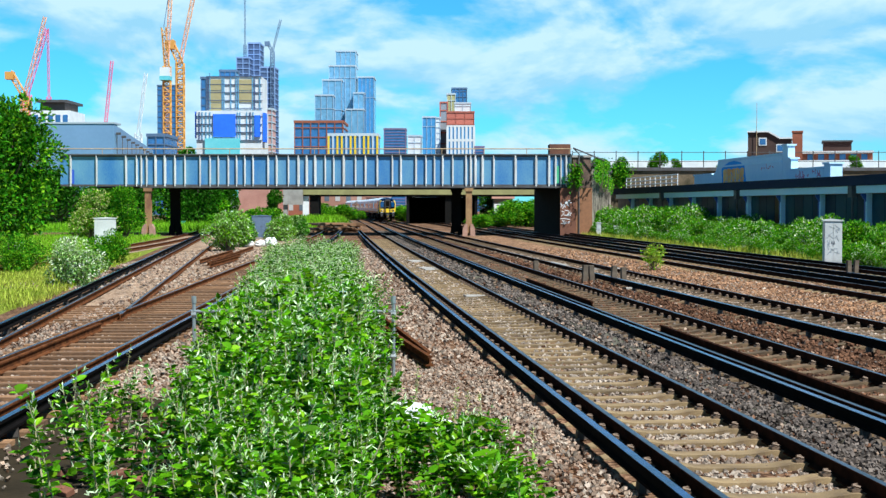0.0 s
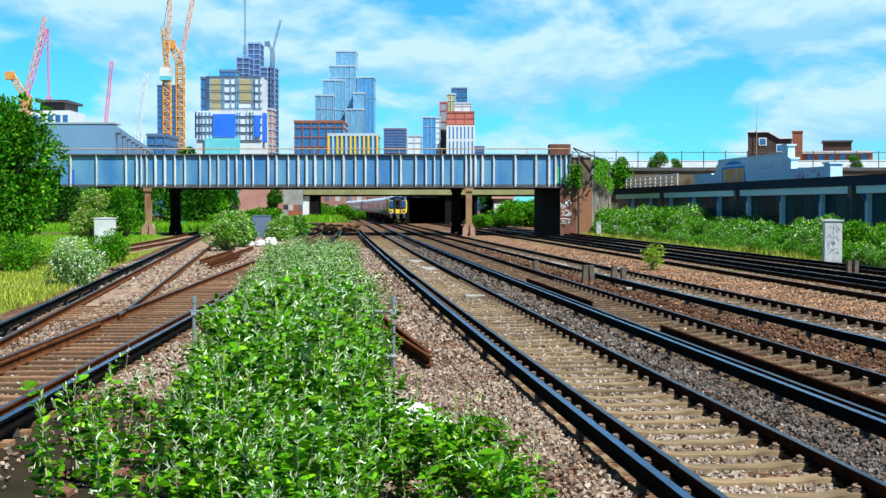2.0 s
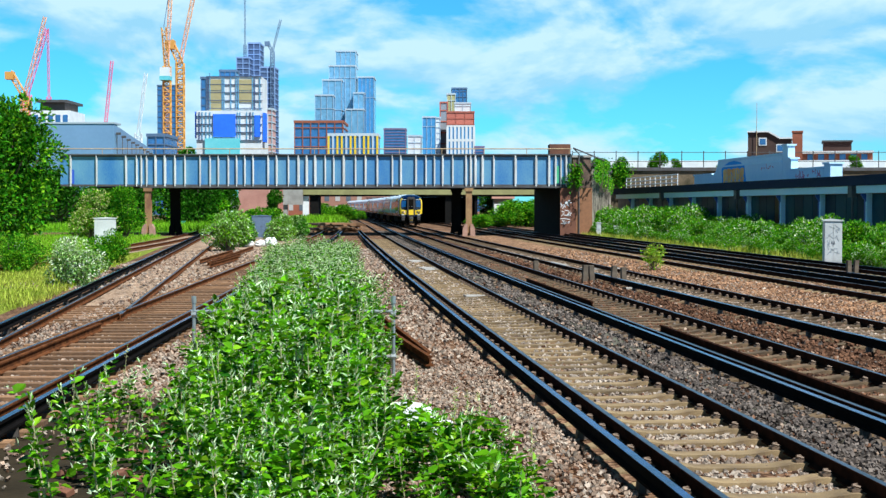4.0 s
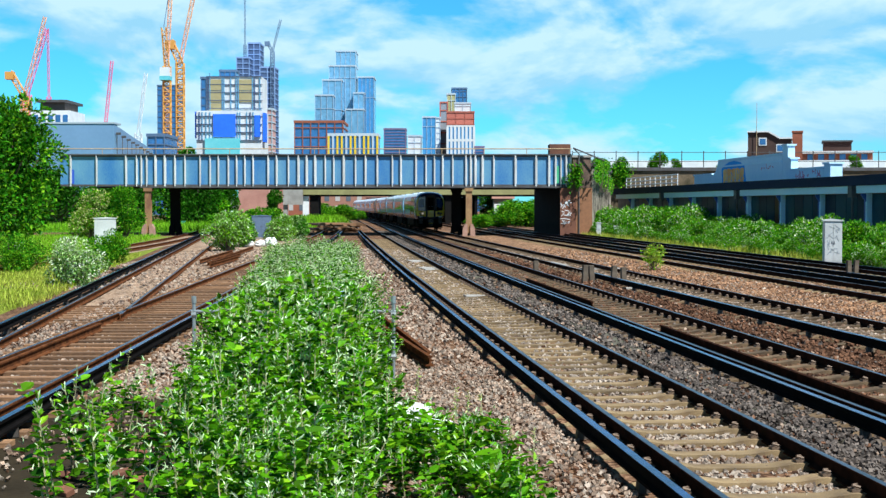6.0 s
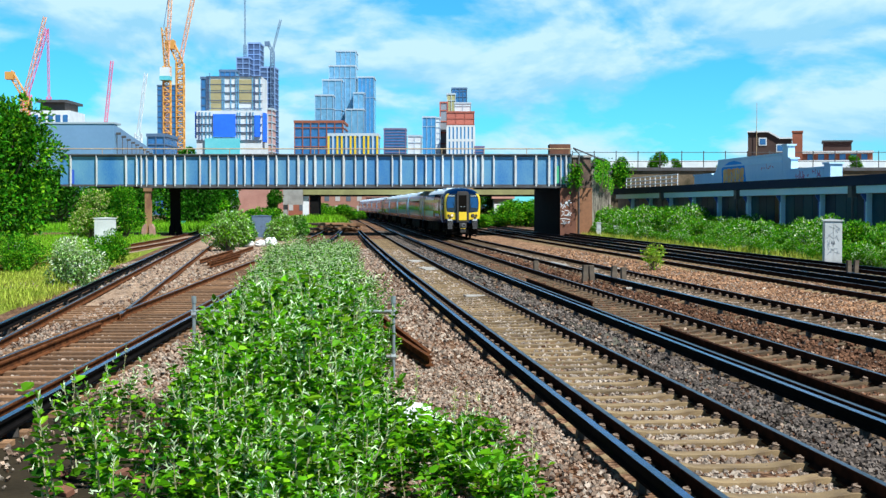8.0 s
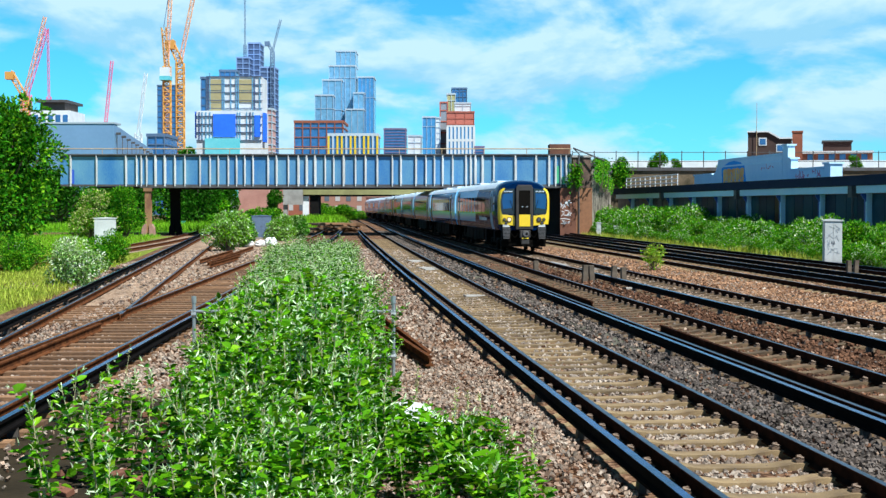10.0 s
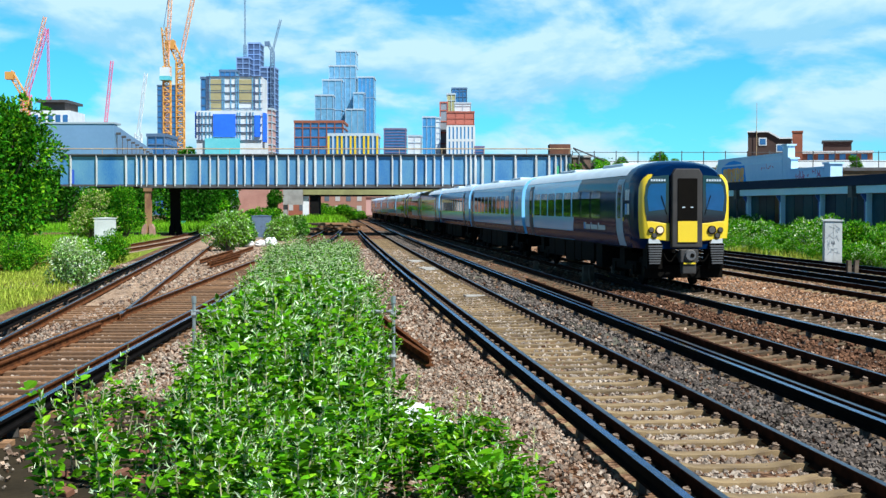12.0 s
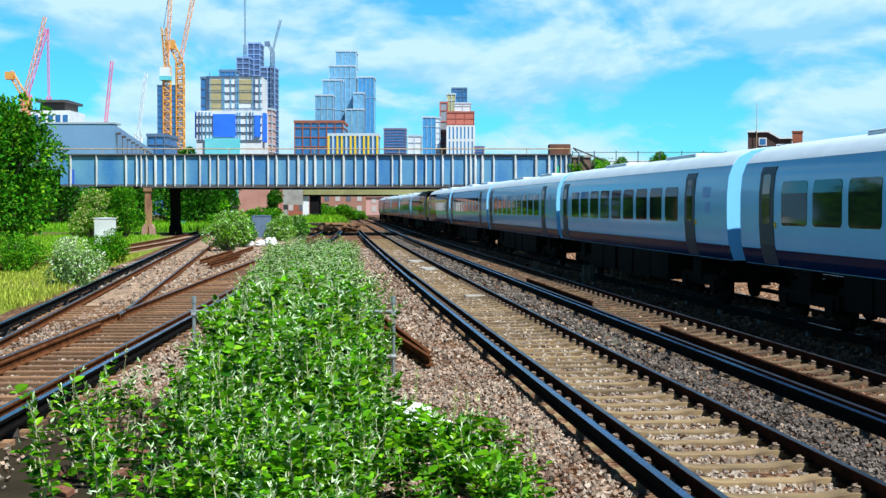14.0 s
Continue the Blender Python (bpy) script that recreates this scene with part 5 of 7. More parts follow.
style("brickglass", G3, mat("far_red_brick", (0.33, 0.11, 0.06), (0.26, 0.085, 0.05), rough=0.9, scale=0.1, fine=0.7), 2.9, 3.4, 0.3)
style("yellow", G3, mat("far_yellow_panel", (0.85, 0.62, 0.02), (0.72, 0.52, 0.03), scale=0.1, fine=0.5), 1.45, 40, 0.62)
style("purple", G3, mat("far_purple_slat", (0.20, 0.17, 0.30), (0.15, 0.13, 0.24), scale=0.1, fine=0.5), 40, 1.6, 0.4)
style("white", mat("far_white_wall", (0.70, 0.74, 0.76), (0.6, 0.65, 0.68), scale=0.06, fine=0.4), FRAME, 4, 3.2, 0.3)
style("red", mat("far_grey_wall", (0.30, 0.33, 0.38), (0.24, 0.27, 0.32), scale=0.06, fine=0.4), mat("far_red_panel", (0.45, 0.13, 0.09), (0.38, 0.11, 0.08), scale=0.1, fine=0.5), 3.0, 6.5, 0.7)
style("olive", mat("far_olive_wall", (0.42, 0.42, 0.20), (0.36, 0.36, 0.18), scale=0.06, fine=0.4), FRAME, 3.0, 6.5, 0.3)
style("redplain", mat("far_red_panel", (0.45, 0.13, 0.09)), mat("far_red_joint", (0.38, 0.11, 0.075), (0.32, 0.09, 0.06), scale=0.1), 5, 3.3, 0.3)
style("whitefins", G2, mat("far_white_wall", (0.7, 0.74, 0.76)), 2.2, 40, 1.3)
# void shade painted as a dark wall, distance haze as blue in the concrete
style("concrete", mat("shaded_slab_void", (0.05, 0.09, 0.20), (0.08, 0.14, 0.28), scale=0.1, fine=0.5), mat("haze_blued_concrete", (0.30, 0.46, 0.78), (0.20, 0.34, 0.64), scale=0.1, fine=0.5), 3.6, 2.9, 0.42)
style("pink", mat("far_pink_wall", (0.55, 0.33, 0.30), (0.48, 0.3, 0.28), scale=0.06, fine=0.4), FRAME, 3, 3.3, 0.4)


def tower(x0, x1, y, depth, top, kind, label):
    """A tower: glazed or clad body, proud vertical fins and floor bands on the faces in view, a parapet."""
    wall, fr, mull, floor, w, proud = STYLES[kind]
    t = thing("tower_block", pose((x0 + x1) / 2, y, 0), label, "tower block", "skyline towers")
    hw = (x1 - x0) / 2
    b = Acc(); b.box(-hw, hw, 0, depth, -1, top)
    part("body", b, wall, t)
    n = max(1, round(2 * hw / mull))
    fin = Acc().box(-w / 2, w / 2, -proud, -0.02, 0, top).mesh("fin", [fr])
    grey = Acc().box(-w / 2, w / 2, -proud, -0.02, 0, top).mesh("fin", [FRAME])
    for i in range(n + 1):
        part("fin", grey if kind == "yellow" and i % 3 == 1 else fin, None, t, at=pose(-hw + 2 * hw * i / n, 0, 0))
    pr = proud * 0.8
    ring_ = [(-hw - pr, depth), (-hw - pr, -pr), (hw + pr, -pr), (hw + pr, depth), (hw + 0.02, depth), (hw + 0.02, -0.02), (-hw - 0.02, -0.02), (-hw - 0.02, depth)]
    band = Acc().prism(ring_, "z", -w * 0.5, w * 0.5).mesh("floor_band", [fr])
    z = floor
    while z < top - 1:
        part("floor_band", band, None, t, at=pose(0, 0, z))
        z += floor
    p = Acc(); p.box(-hw - proud, hw + proud, -proud, depth, top + 0.01, top + 0.9)
    part("parapet", p, FRAME if kind == "yellow" else fr, t)
    return t


tower(-177.1, -166.0, 900, 30, 76.8, "bluedark", "slim dark blue glass tower behind the cranes")
tower(-79.4, -68.2, 900, 22, 70.8, "greyglass", "grey glass tower stepping up in pale framed blocks")
tower(-75.8, -63.7, 912, 22, 81.3, "greyglass", "grey glass tower stepping up in pale framed blocks")
tower(-72.5, -55.6, 924, 24, 91.3, "greyglass", "grey glass tower stepping up in pale framed blocks")
tower(-69.1, -56.3, 936, 24, 101.9, "greyglass", "tallest grey glass tower with pale frames")
tower(-54.5, -44.3, 930, 26, 84.7, "blueglass", "blue glass tower with pale fins")
tower(-56.4, -50.0, 915, 14, 73.4, "greyglass", "grey glass tower with pale frames")
tower(-60.8, -49.5, 905, 12, 62.4, "greyglass", "low grey glass tower with pale frames")
tower(-53.2, -35.9, 520, 25, 32.3, "brickglass", "red brick framed office block with blue glazing")
tower(-37.1, -21.3, 470, 20, 25.2, "yellow", "apartment block with yellow and white vertical panels")
tower(-32.5, -20.6, 800, 20, 44.6, "purple", "dark slatted office block")
tower(-19.9, -12.2, 820, 20, 41.8, "white", "plain white clad apartment block")
tower(-11.7, -4.2, 830, 20, 53.0, "blueglass", "blue glazed apartment tower")
tower(-4.3, -1.6, 838, 20, 53.1, "white", "slim pale clad apartment tower")
tower(-1.7, 2.7, 850, 18, 62.8, "red", "red clad apartment tower")
tower(2.4, 7.4, 860, 18, 68.5, "olive", "olive clad apartment tower")
tower(5.4, 14.3, 872, 22, 72.8, "bluedark", "dark blue apartment tower")
tower(6.9, 16.2, 846, 10, 62.1, "white", "white banded apartment tower")
tower(2.3, 17.9, 835, 10, 56.2, "redplain", "brick red clad apartment tower")
tower(2.6, 17.7, 826, 8, 47.6, "whitefins", "white finned lower apartment tower")
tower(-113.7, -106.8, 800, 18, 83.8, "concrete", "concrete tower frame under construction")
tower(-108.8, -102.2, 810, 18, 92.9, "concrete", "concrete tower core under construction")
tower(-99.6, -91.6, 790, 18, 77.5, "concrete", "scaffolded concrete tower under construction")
tower(-95.4, -88.6, 620, 10, 59.9, "bluedark", "dark plant room on a tower under construction")
tower(-79.5, -75.5, 640, 14, 44.9, "pink", "slim pinkish clad apartment tower")
tower(-100.0, -97.9, 600, 20, 55.1, "bluedark", "dark blue hoist tower beside the building site")
tower(15.6, 19.7, 700, 15, 30.6, "purple", "low grey roofed block")
tower(-85.6, -80.7, 420, 20, 22.6, "bluedark", "low office block with red fascia")


def site_tower():
    """The half-clad tower: white sheeting, beige boards, a blue net, turquoise hoarding."""
    t = thing("tower_block", pose(-87.1, 600, 0), "half-clad white tower under construction with a blue net", "tower block", "skyline towers")
    beige = mat("beige_board", (0.42, 0.37, 0.19), (0.36, 0.32, 0.17), scale=0.1, fine=0.6)
    net = mat("blue_debris_net", (0.02, 0.14, 0.85), (0.03, 0.18, 0.9), scale=0.15, fine=0.8)
    teal = mat("turquoise_sheeting", (0.10, 0.52, 0.60), (0.2, 0.62, 0.68), scale=0.15, fine=0.8)
    sheet = mat("white_sheeting", (0.74, 0.77, 0.78), (0.55, 0.6, 0.64), scale=0.12, fine=0.8)
    b = Acc(); b.box(-10.6, 12.0, 0, 20, 41.8, 56.0)
    part("upper_body", b, sheet, t)
    b = Acc(); b.box(-14.6, 12.4, -2, 20, -1, 41.8)
    part("lower_body", b, sheet, t)
    for x0, x1 in ((-9.6, -4.6), (2.8, 8.0)):
        for k in range(3 if x0 < 0 else 2):
            p = Acc(); z = 54.8 - k * 4.9
            p.box(x0, x1, -0.4, -0.02, z - 4.4, z)
            part("beige_board", p, beige, t)
    p = Acc(); p.box(-7.6, 1.6, -2.8, -2.1, 31.0, 40.4)
    part("debris_net", p, net, t)
    p = Acc(); p.box(9.4, 11.8, -2.8, -2.1, 31.0, 39.9)
    part("debris_net", p, net, t)
    p = Acc(); p.box(-11.0, 3.4, -3.2, -2.1, -1, 30.4)
    part("hoarding", p, teal, t)
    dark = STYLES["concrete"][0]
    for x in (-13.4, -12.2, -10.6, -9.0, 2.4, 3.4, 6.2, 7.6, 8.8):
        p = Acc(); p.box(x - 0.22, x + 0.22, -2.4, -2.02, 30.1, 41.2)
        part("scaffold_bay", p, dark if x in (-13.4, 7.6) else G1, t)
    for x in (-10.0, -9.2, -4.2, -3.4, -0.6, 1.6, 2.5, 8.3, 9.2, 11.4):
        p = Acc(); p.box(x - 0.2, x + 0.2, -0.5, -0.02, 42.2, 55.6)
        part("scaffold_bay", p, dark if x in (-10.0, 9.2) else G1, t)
    for x0, x1, z0, z1 in ((-15.4, -14.65, 30.5, 41.5), (12.65, 13.6, 29.0, 41.0)):
        p = Acc(); p.box(x0, x1, -1.0, 6, z0, z1)
        part("debris_net", p, net, t)
    for k in range(9):
        z = 29.6 + k * 3.3
        p = Acc(); p.box(-14.7 if k < 4 else -10.7, 12.5, -2.6 if k < 4 else -0.55, -2.03 if k < 4 else -0.02, z, z + 0.16)
        part("floor_edge", p, dark, t)
    for x in (-9.5, -5.0, -1.0, 3.0, 6.5, 10.0):
        p = Acc(); p.tube((x, 1, 55.9), (x, 1, 57.6), 0.12, n=5)
        part("rebar", p, dark, t)


site_tower()


def lattice(acc, a, b, w, bays):
    """A square lattice boom from a to b."""
    a, b = Vector(a), Vector(b)
    q = (b - a).to_track_quat("Z", "Y")
    c = [q @ Vector((sx * w / 2, sy * w / 2, 0)) for sx, sy in ((-1, -1), (1, -1), (1, 1), (-1, 1))]
    r = w * 0.09
    for k in c:
        acc.tube(a + k, b + k, r, n=4)
    for i in range(bays):
        p, s = a + (b - a) * (i / bays), a + (b - a) * ((i + 1) / bays)
        for j in range(4):
            u, v = c[j], c[(j + 1) % 4]
            acc.tube(p + (u if i % 2 else v), s + (v if i % 2 else u), r * 0.7, n=4)
            acc.tube(p + u, p + v, r * 0.7, n=4)


CRANE_YELLOW = mat("crane_yellow_paint", (0.72, 0.36, 0.07), (0.60, 0.30, 0.07), rough=0.6, scale=0.2, fine=1.0)
# jib colour paled to put distance haze into the yellow paint
CRANE_HAZED = mat("hazed_crane_paint", (0.80, 0.46, 0.24), (0.80, 0.40, 0.30), rough=0.6, scale=0.1, fine=1.0)
CRANE_PINK = mat("crane_magenta_paint", (0.75, 0.14, 0.30), (0.8, 0.25, 0.42), rough=0.6, scale=0.2, fine=1.0)
CRANE_PALE = mat("crane_pale_paint", (0.72, 0.78, 0.82), (0.62, 0.7, 0.76), rough=0.6, scale=0.2, fine=1.0)
CRANE_BLUE = mat("crane_blue_paint", (0.16, 0.26, 0.42), (0.12, 0.2, 0.34), rough=0.6, scale=0.2, fine=1.0)


def tower_crane(x, y, top, w, paint, jib_to, tail_to=None, head=0.0, cab=True, label="", mast=True):
    t = thing("tower_crane", pose(x, y, 0), label, "tower crane", "tower cranes")
    if mast:
        m = Acc(); lattice(m, (0, 0, 0), (0, 0, top), w * 0.92, int(top / w * 1.5))
        part("mast", m, paint, t)
    j = Acc(); lattice(j, (0, 0, top), jib_to, w * 0.42, int((Vector(jib_to) - Vector((0, 0, top))).length / w * 1.4))
    part("jib", j, CRANE_HAZED if paint is CRANE_YELLOW else paint, t)
    if tail_to:
        k = Acc(); lattice(k, (0, 0, top), tail_to, w * 0.7, 4)
        k.box(tail_to[0] - w * 0.6, tail_to[0] + w * 0.6, -w * 0.6, w * 0.6, tail_to[2] - w * 1.1, tail_to[2])
        part("counter_jib", k, paint, t)
    if head:
        h = Acc(); lattice(h, (0, 0, top), (-w * 0.4, 0, top + head), w * 0.6, 5)
        part("head_frame", h, paint, t)
        c = Acc(); c.tube((-w * 0.4, 0, top + head), jib_to, w * 0.05, n=4)
        part("stay_cable", c, CRANE_BLUE, t)
    if cab:
        c = Acc(); c.box(-w * 0.8, w * 0.5, -w * 0.9, w * 0.7, top - w * 1.35, top - w * 0.2)
        part("cab", c, CRANE_PALE, t, "pale crane cab")
        c = Acc(); c.box(-w * 0.85, w * 0.55, -w * 0.95, w * 0.75, top - w * 1.9, top - w * 1.37)
        part("cab_band", c, mat("turquoise_sheeting", (0.1, 0.52, 0.6)), t)


tower_crane(-85.6, 450, 45.8, 2.3, CRANE_YELLOW, (1.6, 0, 73.3), None, 12, True, "tall yellow lattice tower crane with a pale cab", True)
tower_crane(-83.3, 460, 47.8, 2.5, CRANE_YELLOW, (5.2, 0, 73.1), (-3.1, 0, 54.9), 0, False, "tall yellow lattice tower crane with a raised jib", True)
tower_crane(-121.2, 420, 34.4, 2.0, CRANE_YELLOW, (6.2, 0, 57.2), (-4.1, 0, 41.3), 0, False, "orange luffing crane with a raised jib", True)
tower_crane(-126.1, 440, 36.3, 2.2, CRANE_PINK, (6.2, 0, 56.4), None, 0, False, "magenta luffing crane with a raised jib", True)
tower_crane(-120.9, 445, 36.0, 1.3, CRANE_PINK, (-0.2, 0, 56.7), None, 0, False, "magenta crane mast above the roofs", True)
tower_crane(-162.9, 700, 42.1, 3.0, CRANE_PINK, (3.3, 0, 72.5), None, 0, False, "distant magenta crane jib", True)
tower_crane(-168.1, 800, 42.7, 3.6, CRANE_PALE, (4.4, 0, 75.7), None, 0, False, "distant pale crane jib", True)
tower_crane(-109.7, 805, 91.8, 1.6, CRANE_BLUE, (0.0, 0, 122.9), None, 0, False, "slim blue tower crane on the concrete core", True)
tower_crane(-92.8, 790, 86.4, 2.2, CRANE_BLUE, (4.6, 0, 103.9), (-2.8, 0, 91.9), 0, False, "blue tower crane beside the scaffolded tower", True)


# ---- buildings left of the line ----
CLAD = mat("grey_blue_cladding", (0.19, 0.32, 0.52), (0.16, 0.28, 0.46), rough=0.5, scale=0.2, fine=2.0)


def shed():
    t = thing("warehouse", label="long grey-blue clad warehouse beyond the bridge", category="warehouse")
    a = Acc()
    a.prism([(-75, -0.1), (-44.5, -0.1), (-44.5, 13.6), (-75, 13.6)], "y", 196, 198)
    part("front_wall", a, CLAD, t)
    w = Acc()
    w.add([(-44.5, 196, 0), (-44.5, 196, 13.6), (-58, 290, 13.6), (-58, 290, 0), (-46, 196.5, 0), (-46, 196.5, 13.6), (-60, 290, 13.6), (-60, 290, 0)], [(0, 1, 2, 3), (4, 7, 6, 5), (1, 5, 6, 2), (0, 4, 5, 1)])
    part("side_wall", w, CLAD, t)
    r = Acc(); r.box(-75.2, -44.4, 195.9, 200, 13.62, 13.85)
    part("roof", r, mat("pale_roof_edge", (0.42, 0.48, 0.56), (0.36, 0.42, 0.5), scale=0.3), t)
    for i in range(9):
        x = -44.3 - i * 1.35
        f = Acc(); f.tube((x, 197 + i * 9.4, 9.5), (x, 197 + i * 9.4, 12.3), 0.05, n=6)
        f.box(x - 0.1, x + 0.5, 196.8 + i * 9.4, 197.2 + i * 9.4, 12.2, 12.5)
        part("wall_lamp", f, FLANGE, t)


def white_house():
    t = thing("apartment_house", pose(-63.4, 235, 0), "pale apartment house with a dark overhanging roof", "house")
    a = Acc(); a.box(-3.4, 2.9, 0, 10, 0, 18.0)
    part("wall", a, WHITE, t)
    a = Acc(); a.box(-1.8, 2.0, 0.5, 9, 18.0, 19.3)
    part("penthouse", a, mat("dark_timber_clad", (0.16, 0.12, 0.10), (0.10, 0.08, 0.07), scale=1), t)
    a = Acc(); a.box(-2.4, 2.6, -0.6, 10, 19.3, 19.7)
    part("roof", a, FLANGE, t)
    for i in range(5):
        x = -3.0 + i * 1.2
        for z in (14.2, 16.6):
            w = Acc(); w.box(x, x + 0.8, -0.06, -0.01, z - 1.2, z + 0.7)
            part("window", w, G3, t)


def brick_house():
    t = thing("brick_building", pose(-30.6, 232, 0), "plain red brick building seen beneath the bridge", "building")
    a = Acc(); a.box(-2.2, 2.6, 0, 9, 0, 6.0)
    part("wall", a, mat("dusty_pink_brick", (0.50, 0.27, 0.21), (0.38, 0.18, 0.14), rough=0.9, scale=0.6, fine=6), t)
    a = Acc(); a.box(-2.4, 2.8, -0.2, 9.2, 6.0, 6.3)
    part("roof_edge", a, CONCRETE, t)
    a = Acc(); a.box(-6.5, -2.3, 1, 8, 0, 4.0)
    part("annexe", a, WHITE, t)


shed()
white_house()
brick_house()


def terrace(x0, x1, y, top, wall, label, storeys=3):
    """A far row of buildings with windows, seen beneath and above the bridge."""
    t = thing("terrace_building", pose(x0, y, 0), label, "building", "far buildings")
    a = Acc(); a.box(0, x1 - x0, 0, 12, 0, top)
    part("wall", a, wall, t)
    a = Acc(); a.prism([(-0.4, top + 0.01), (12.4, top + 0.01), (6, top + 2.2)], "x", -0.3, x1 - x0 + 0.3)
    part("roof", a, mat("clay_tile_roof", (0.36, 0.19, 0.14), (0.20, 0.11, 0.09), scale=0.4), t)
    for k in range(storeys):
        z = top * (k + 0.35) / storeys
        for i in range(int((x1 - x0) / 3)):
            w = Acc(); w.box(1 + i * 3, 2.3 + i * 3, -0.08, -0.02, z, z + 1.6)
            part("window", w, mat("pale_far_frame", (0.55, 0.53, 0.50)) if i % 2 else mat("dull_far_pane", (0.12, 0.15, 0.18)), t)


terrace(-36, -15, 405, 5.0, mat("far_pink_wall", (0.58, 0.46, 0.43)), "far red and white building beneath the bridge", 2)
terrace(-33.5, -29.2, 262, 6.2, mat("near_red_brick", (0.50, 0.22, 0.16)), "red brick house wall beyond the railway bridge", 2)
terrace(-33.9, -21.5, 402, 14.4, mat("far_brown_brick", (0.40, 0.20, 0.14)), "brown brick building just above the bridge handrail", 5)
terrace(-46.7, -34.2, 400, 14.8, mat("far_red_brick", (0.42, 0.15, 0.085)), "red brick building just above the bridge handrail", 4)
terrace(7.6, 10.4, 216, 3.6, WHITE, "small white building behind green bushes", 1)


# ---- the platform building and the viaduct right of the line ----
BLUEPAINT = mat("bright_blue_paint", (0.03, 0.09, 0.42), (0.04, 0.11, 0.36), rough=0.5, scale=2)
NAVYFASCIA = mat("dark_navy_fascia", (0.007, 0.018, 0.055), (0.011, 0.024, 0.062), spec=0.05, rough=0.6, scale=0.5, fine=4)
# both wall colours hold the blue skylight that falls on the unlit facade
SKYLIT_WALL = mat("chalky_skylit_blue_wall", (0.50, 0.78, 1.0), (0.62, 0.84, 1.0), rough=0.75, scale=0.4, fine=5)
PARAPET = mat("pale_painted_parapet", (0.64, 0.85, 1.0), (0.50, 0.72, 0.94), rough=0.75, scale=0.35, fine=4, bump=0.1, stretch=(1, 1, 0.5))
TURN = math.atan2(0.0953, 1.0)


MATS_DARK = glass_mat("dusty_dark_glazing", (0.012, 0.022, 0.036), 0.3)
MATS_DARK.node_tree.nodes["Principled BSDF"].inputs["Specular IOR Level"].default_value = 0.12


def platform_building():
    """Runs along the tracks; local x along the wall away from the camera, local y into the building."""
    t = thing("platform_building", Matrix.Translation((31.6 - 0.0953 * 40, 40, 0)) @ Matrix.Rotation(math.pi / 2 + TURN, 4, "Z") @ Matrix.Diagonal((1, -1, 1, 1)), "long flat-roofed platform building with white and blue columns and dark glazing", "building")
    L = 106.0
    a = Acc(); a.box(0, L, 0.25, 0.5, 0, 3.23)
    part("glazed_wall", a, MATS_DARK, t)
    a = Acc(); a.box(0, L, -0.36, 0.55, 3.24, 3.66)
    part("pale_beam", a, SKYLIT_WALL, t)
    a = Acc(); a.box(-0.2, L + 0.2, -0.55, 8, 3.67, 4.20)
    part("roof", a, NAVYFASCIA, t)
    a = Acc(); a.box(-0.2, L + 0.2, -0.60, -0.552, 4.10, 4.24)
    part("gutter", a, NAVYFASCIA, t)
    a = Acc(); a.box(0, L, 0.1, 0.6, -0.1, 0.9)
    part("base_wall", a, NAVYFASCIA, t)
    pane = [glass_mat("dusty_pane_%s" % k, c, 0.3) for k, c in (("teal", (0.010, 0.040, 0.062)), ("slate", (0.006, 0.020, 0.042)), ("brown", (0.055, 0.028, 0.018)))]
    for q in pane:
        q.node_tree.nodes["Principled BSDF"].inputs["Specular IOR Level"].default_value = 0.03
    pick = random.Random(17)
    for i in range(14):
        x = 4.8 + i * 7.36
        c = Acc(); c.box(x - 0.17, x + 0.17, -0.06, 0.24, 0, 3.23)
        col = part("column", c, SKYLIT_WALL, t)
        c = Acc(); c.prism([(-0.065, 2.75), (-0.065, 3.22), (-0.34, 3.22), (-0.34, 3.12)], "x", x - 0.07, x + 0.07)
        part("blue_bracket", c, BLUEPAINT, col)
        c = Acc(); c.box(x + 0.05, x + 0.175, -0.09, -0.062, 1.6, 3.0)
        part("blue_panel", c, BLUEPAINT, col)
        for k in range(4):
            a0, a1 = x + 0.3 + k * 1.69, x + 0.3 + (k + 1) * 1.69 - 0.07
            m = Acc(); m.box(a0, a1, 0.20, 0.245, 0.95, 3.2)
            part("pane", m, pane[2] if (i, k) == (7, 0) else pick.choice(pane[:2]), t)
        if i % 3 == 2:
            p = Acc(); p.tube((x + 1.0, -0.45, 0.2), (x + 1.0, -0.45, 3.7), 0.07); p.box(x + 0.7, x + 1.3, -0.62, -0.3, 3.0, 3.66)
            part("downpipe", p, FLANGE, t)
    # stepped white parapet on the roof, curved down at its far end
    def wall_piece(x0, x1, top, deep=0.5):
        w = Acc(); w.box(x0, x1, 2.0, 2.0 + deep, 4.21, top)
        wall = part("parapet", w, PARAPET, t)
        w = Acc(); w.box(x0 - 0.08, x1 + 0.08, 1.9, 2.1 + deep, top + 0.005, top + 0.13)
        part("coping", w, PARAPET, wall)
    for x0, x1, top in ((53.9, 60.2, 4.95), (60.9, 62.0, 6.70), (62.05, 77.6, 6.12), (79.6, 85.2, 5.08)):
        wall_piece(x0, x1, top)
    wall_piece(60.25, 60.85, 5.75)
    wall_piece(52.7, 53.85, 5.2, 0.8)
    w = Acc(); w.prism([(77.65, 4.21), (79.55, 4.21), (79.55, 5.1), (79.1, 5.15), (78.6, 5.4), (78.2, 5.8), (78.0, 6.15), (77.65, 6.15)], "y", 2.0, 2.5)
    part("curved_end", w, PARAPET, t)
    w = Acc(); w.box(62.1, 77.5, 1.94, 1.998, 5.62, 5.74)
    part("string_course", w, SKYLIT_WALL, t)
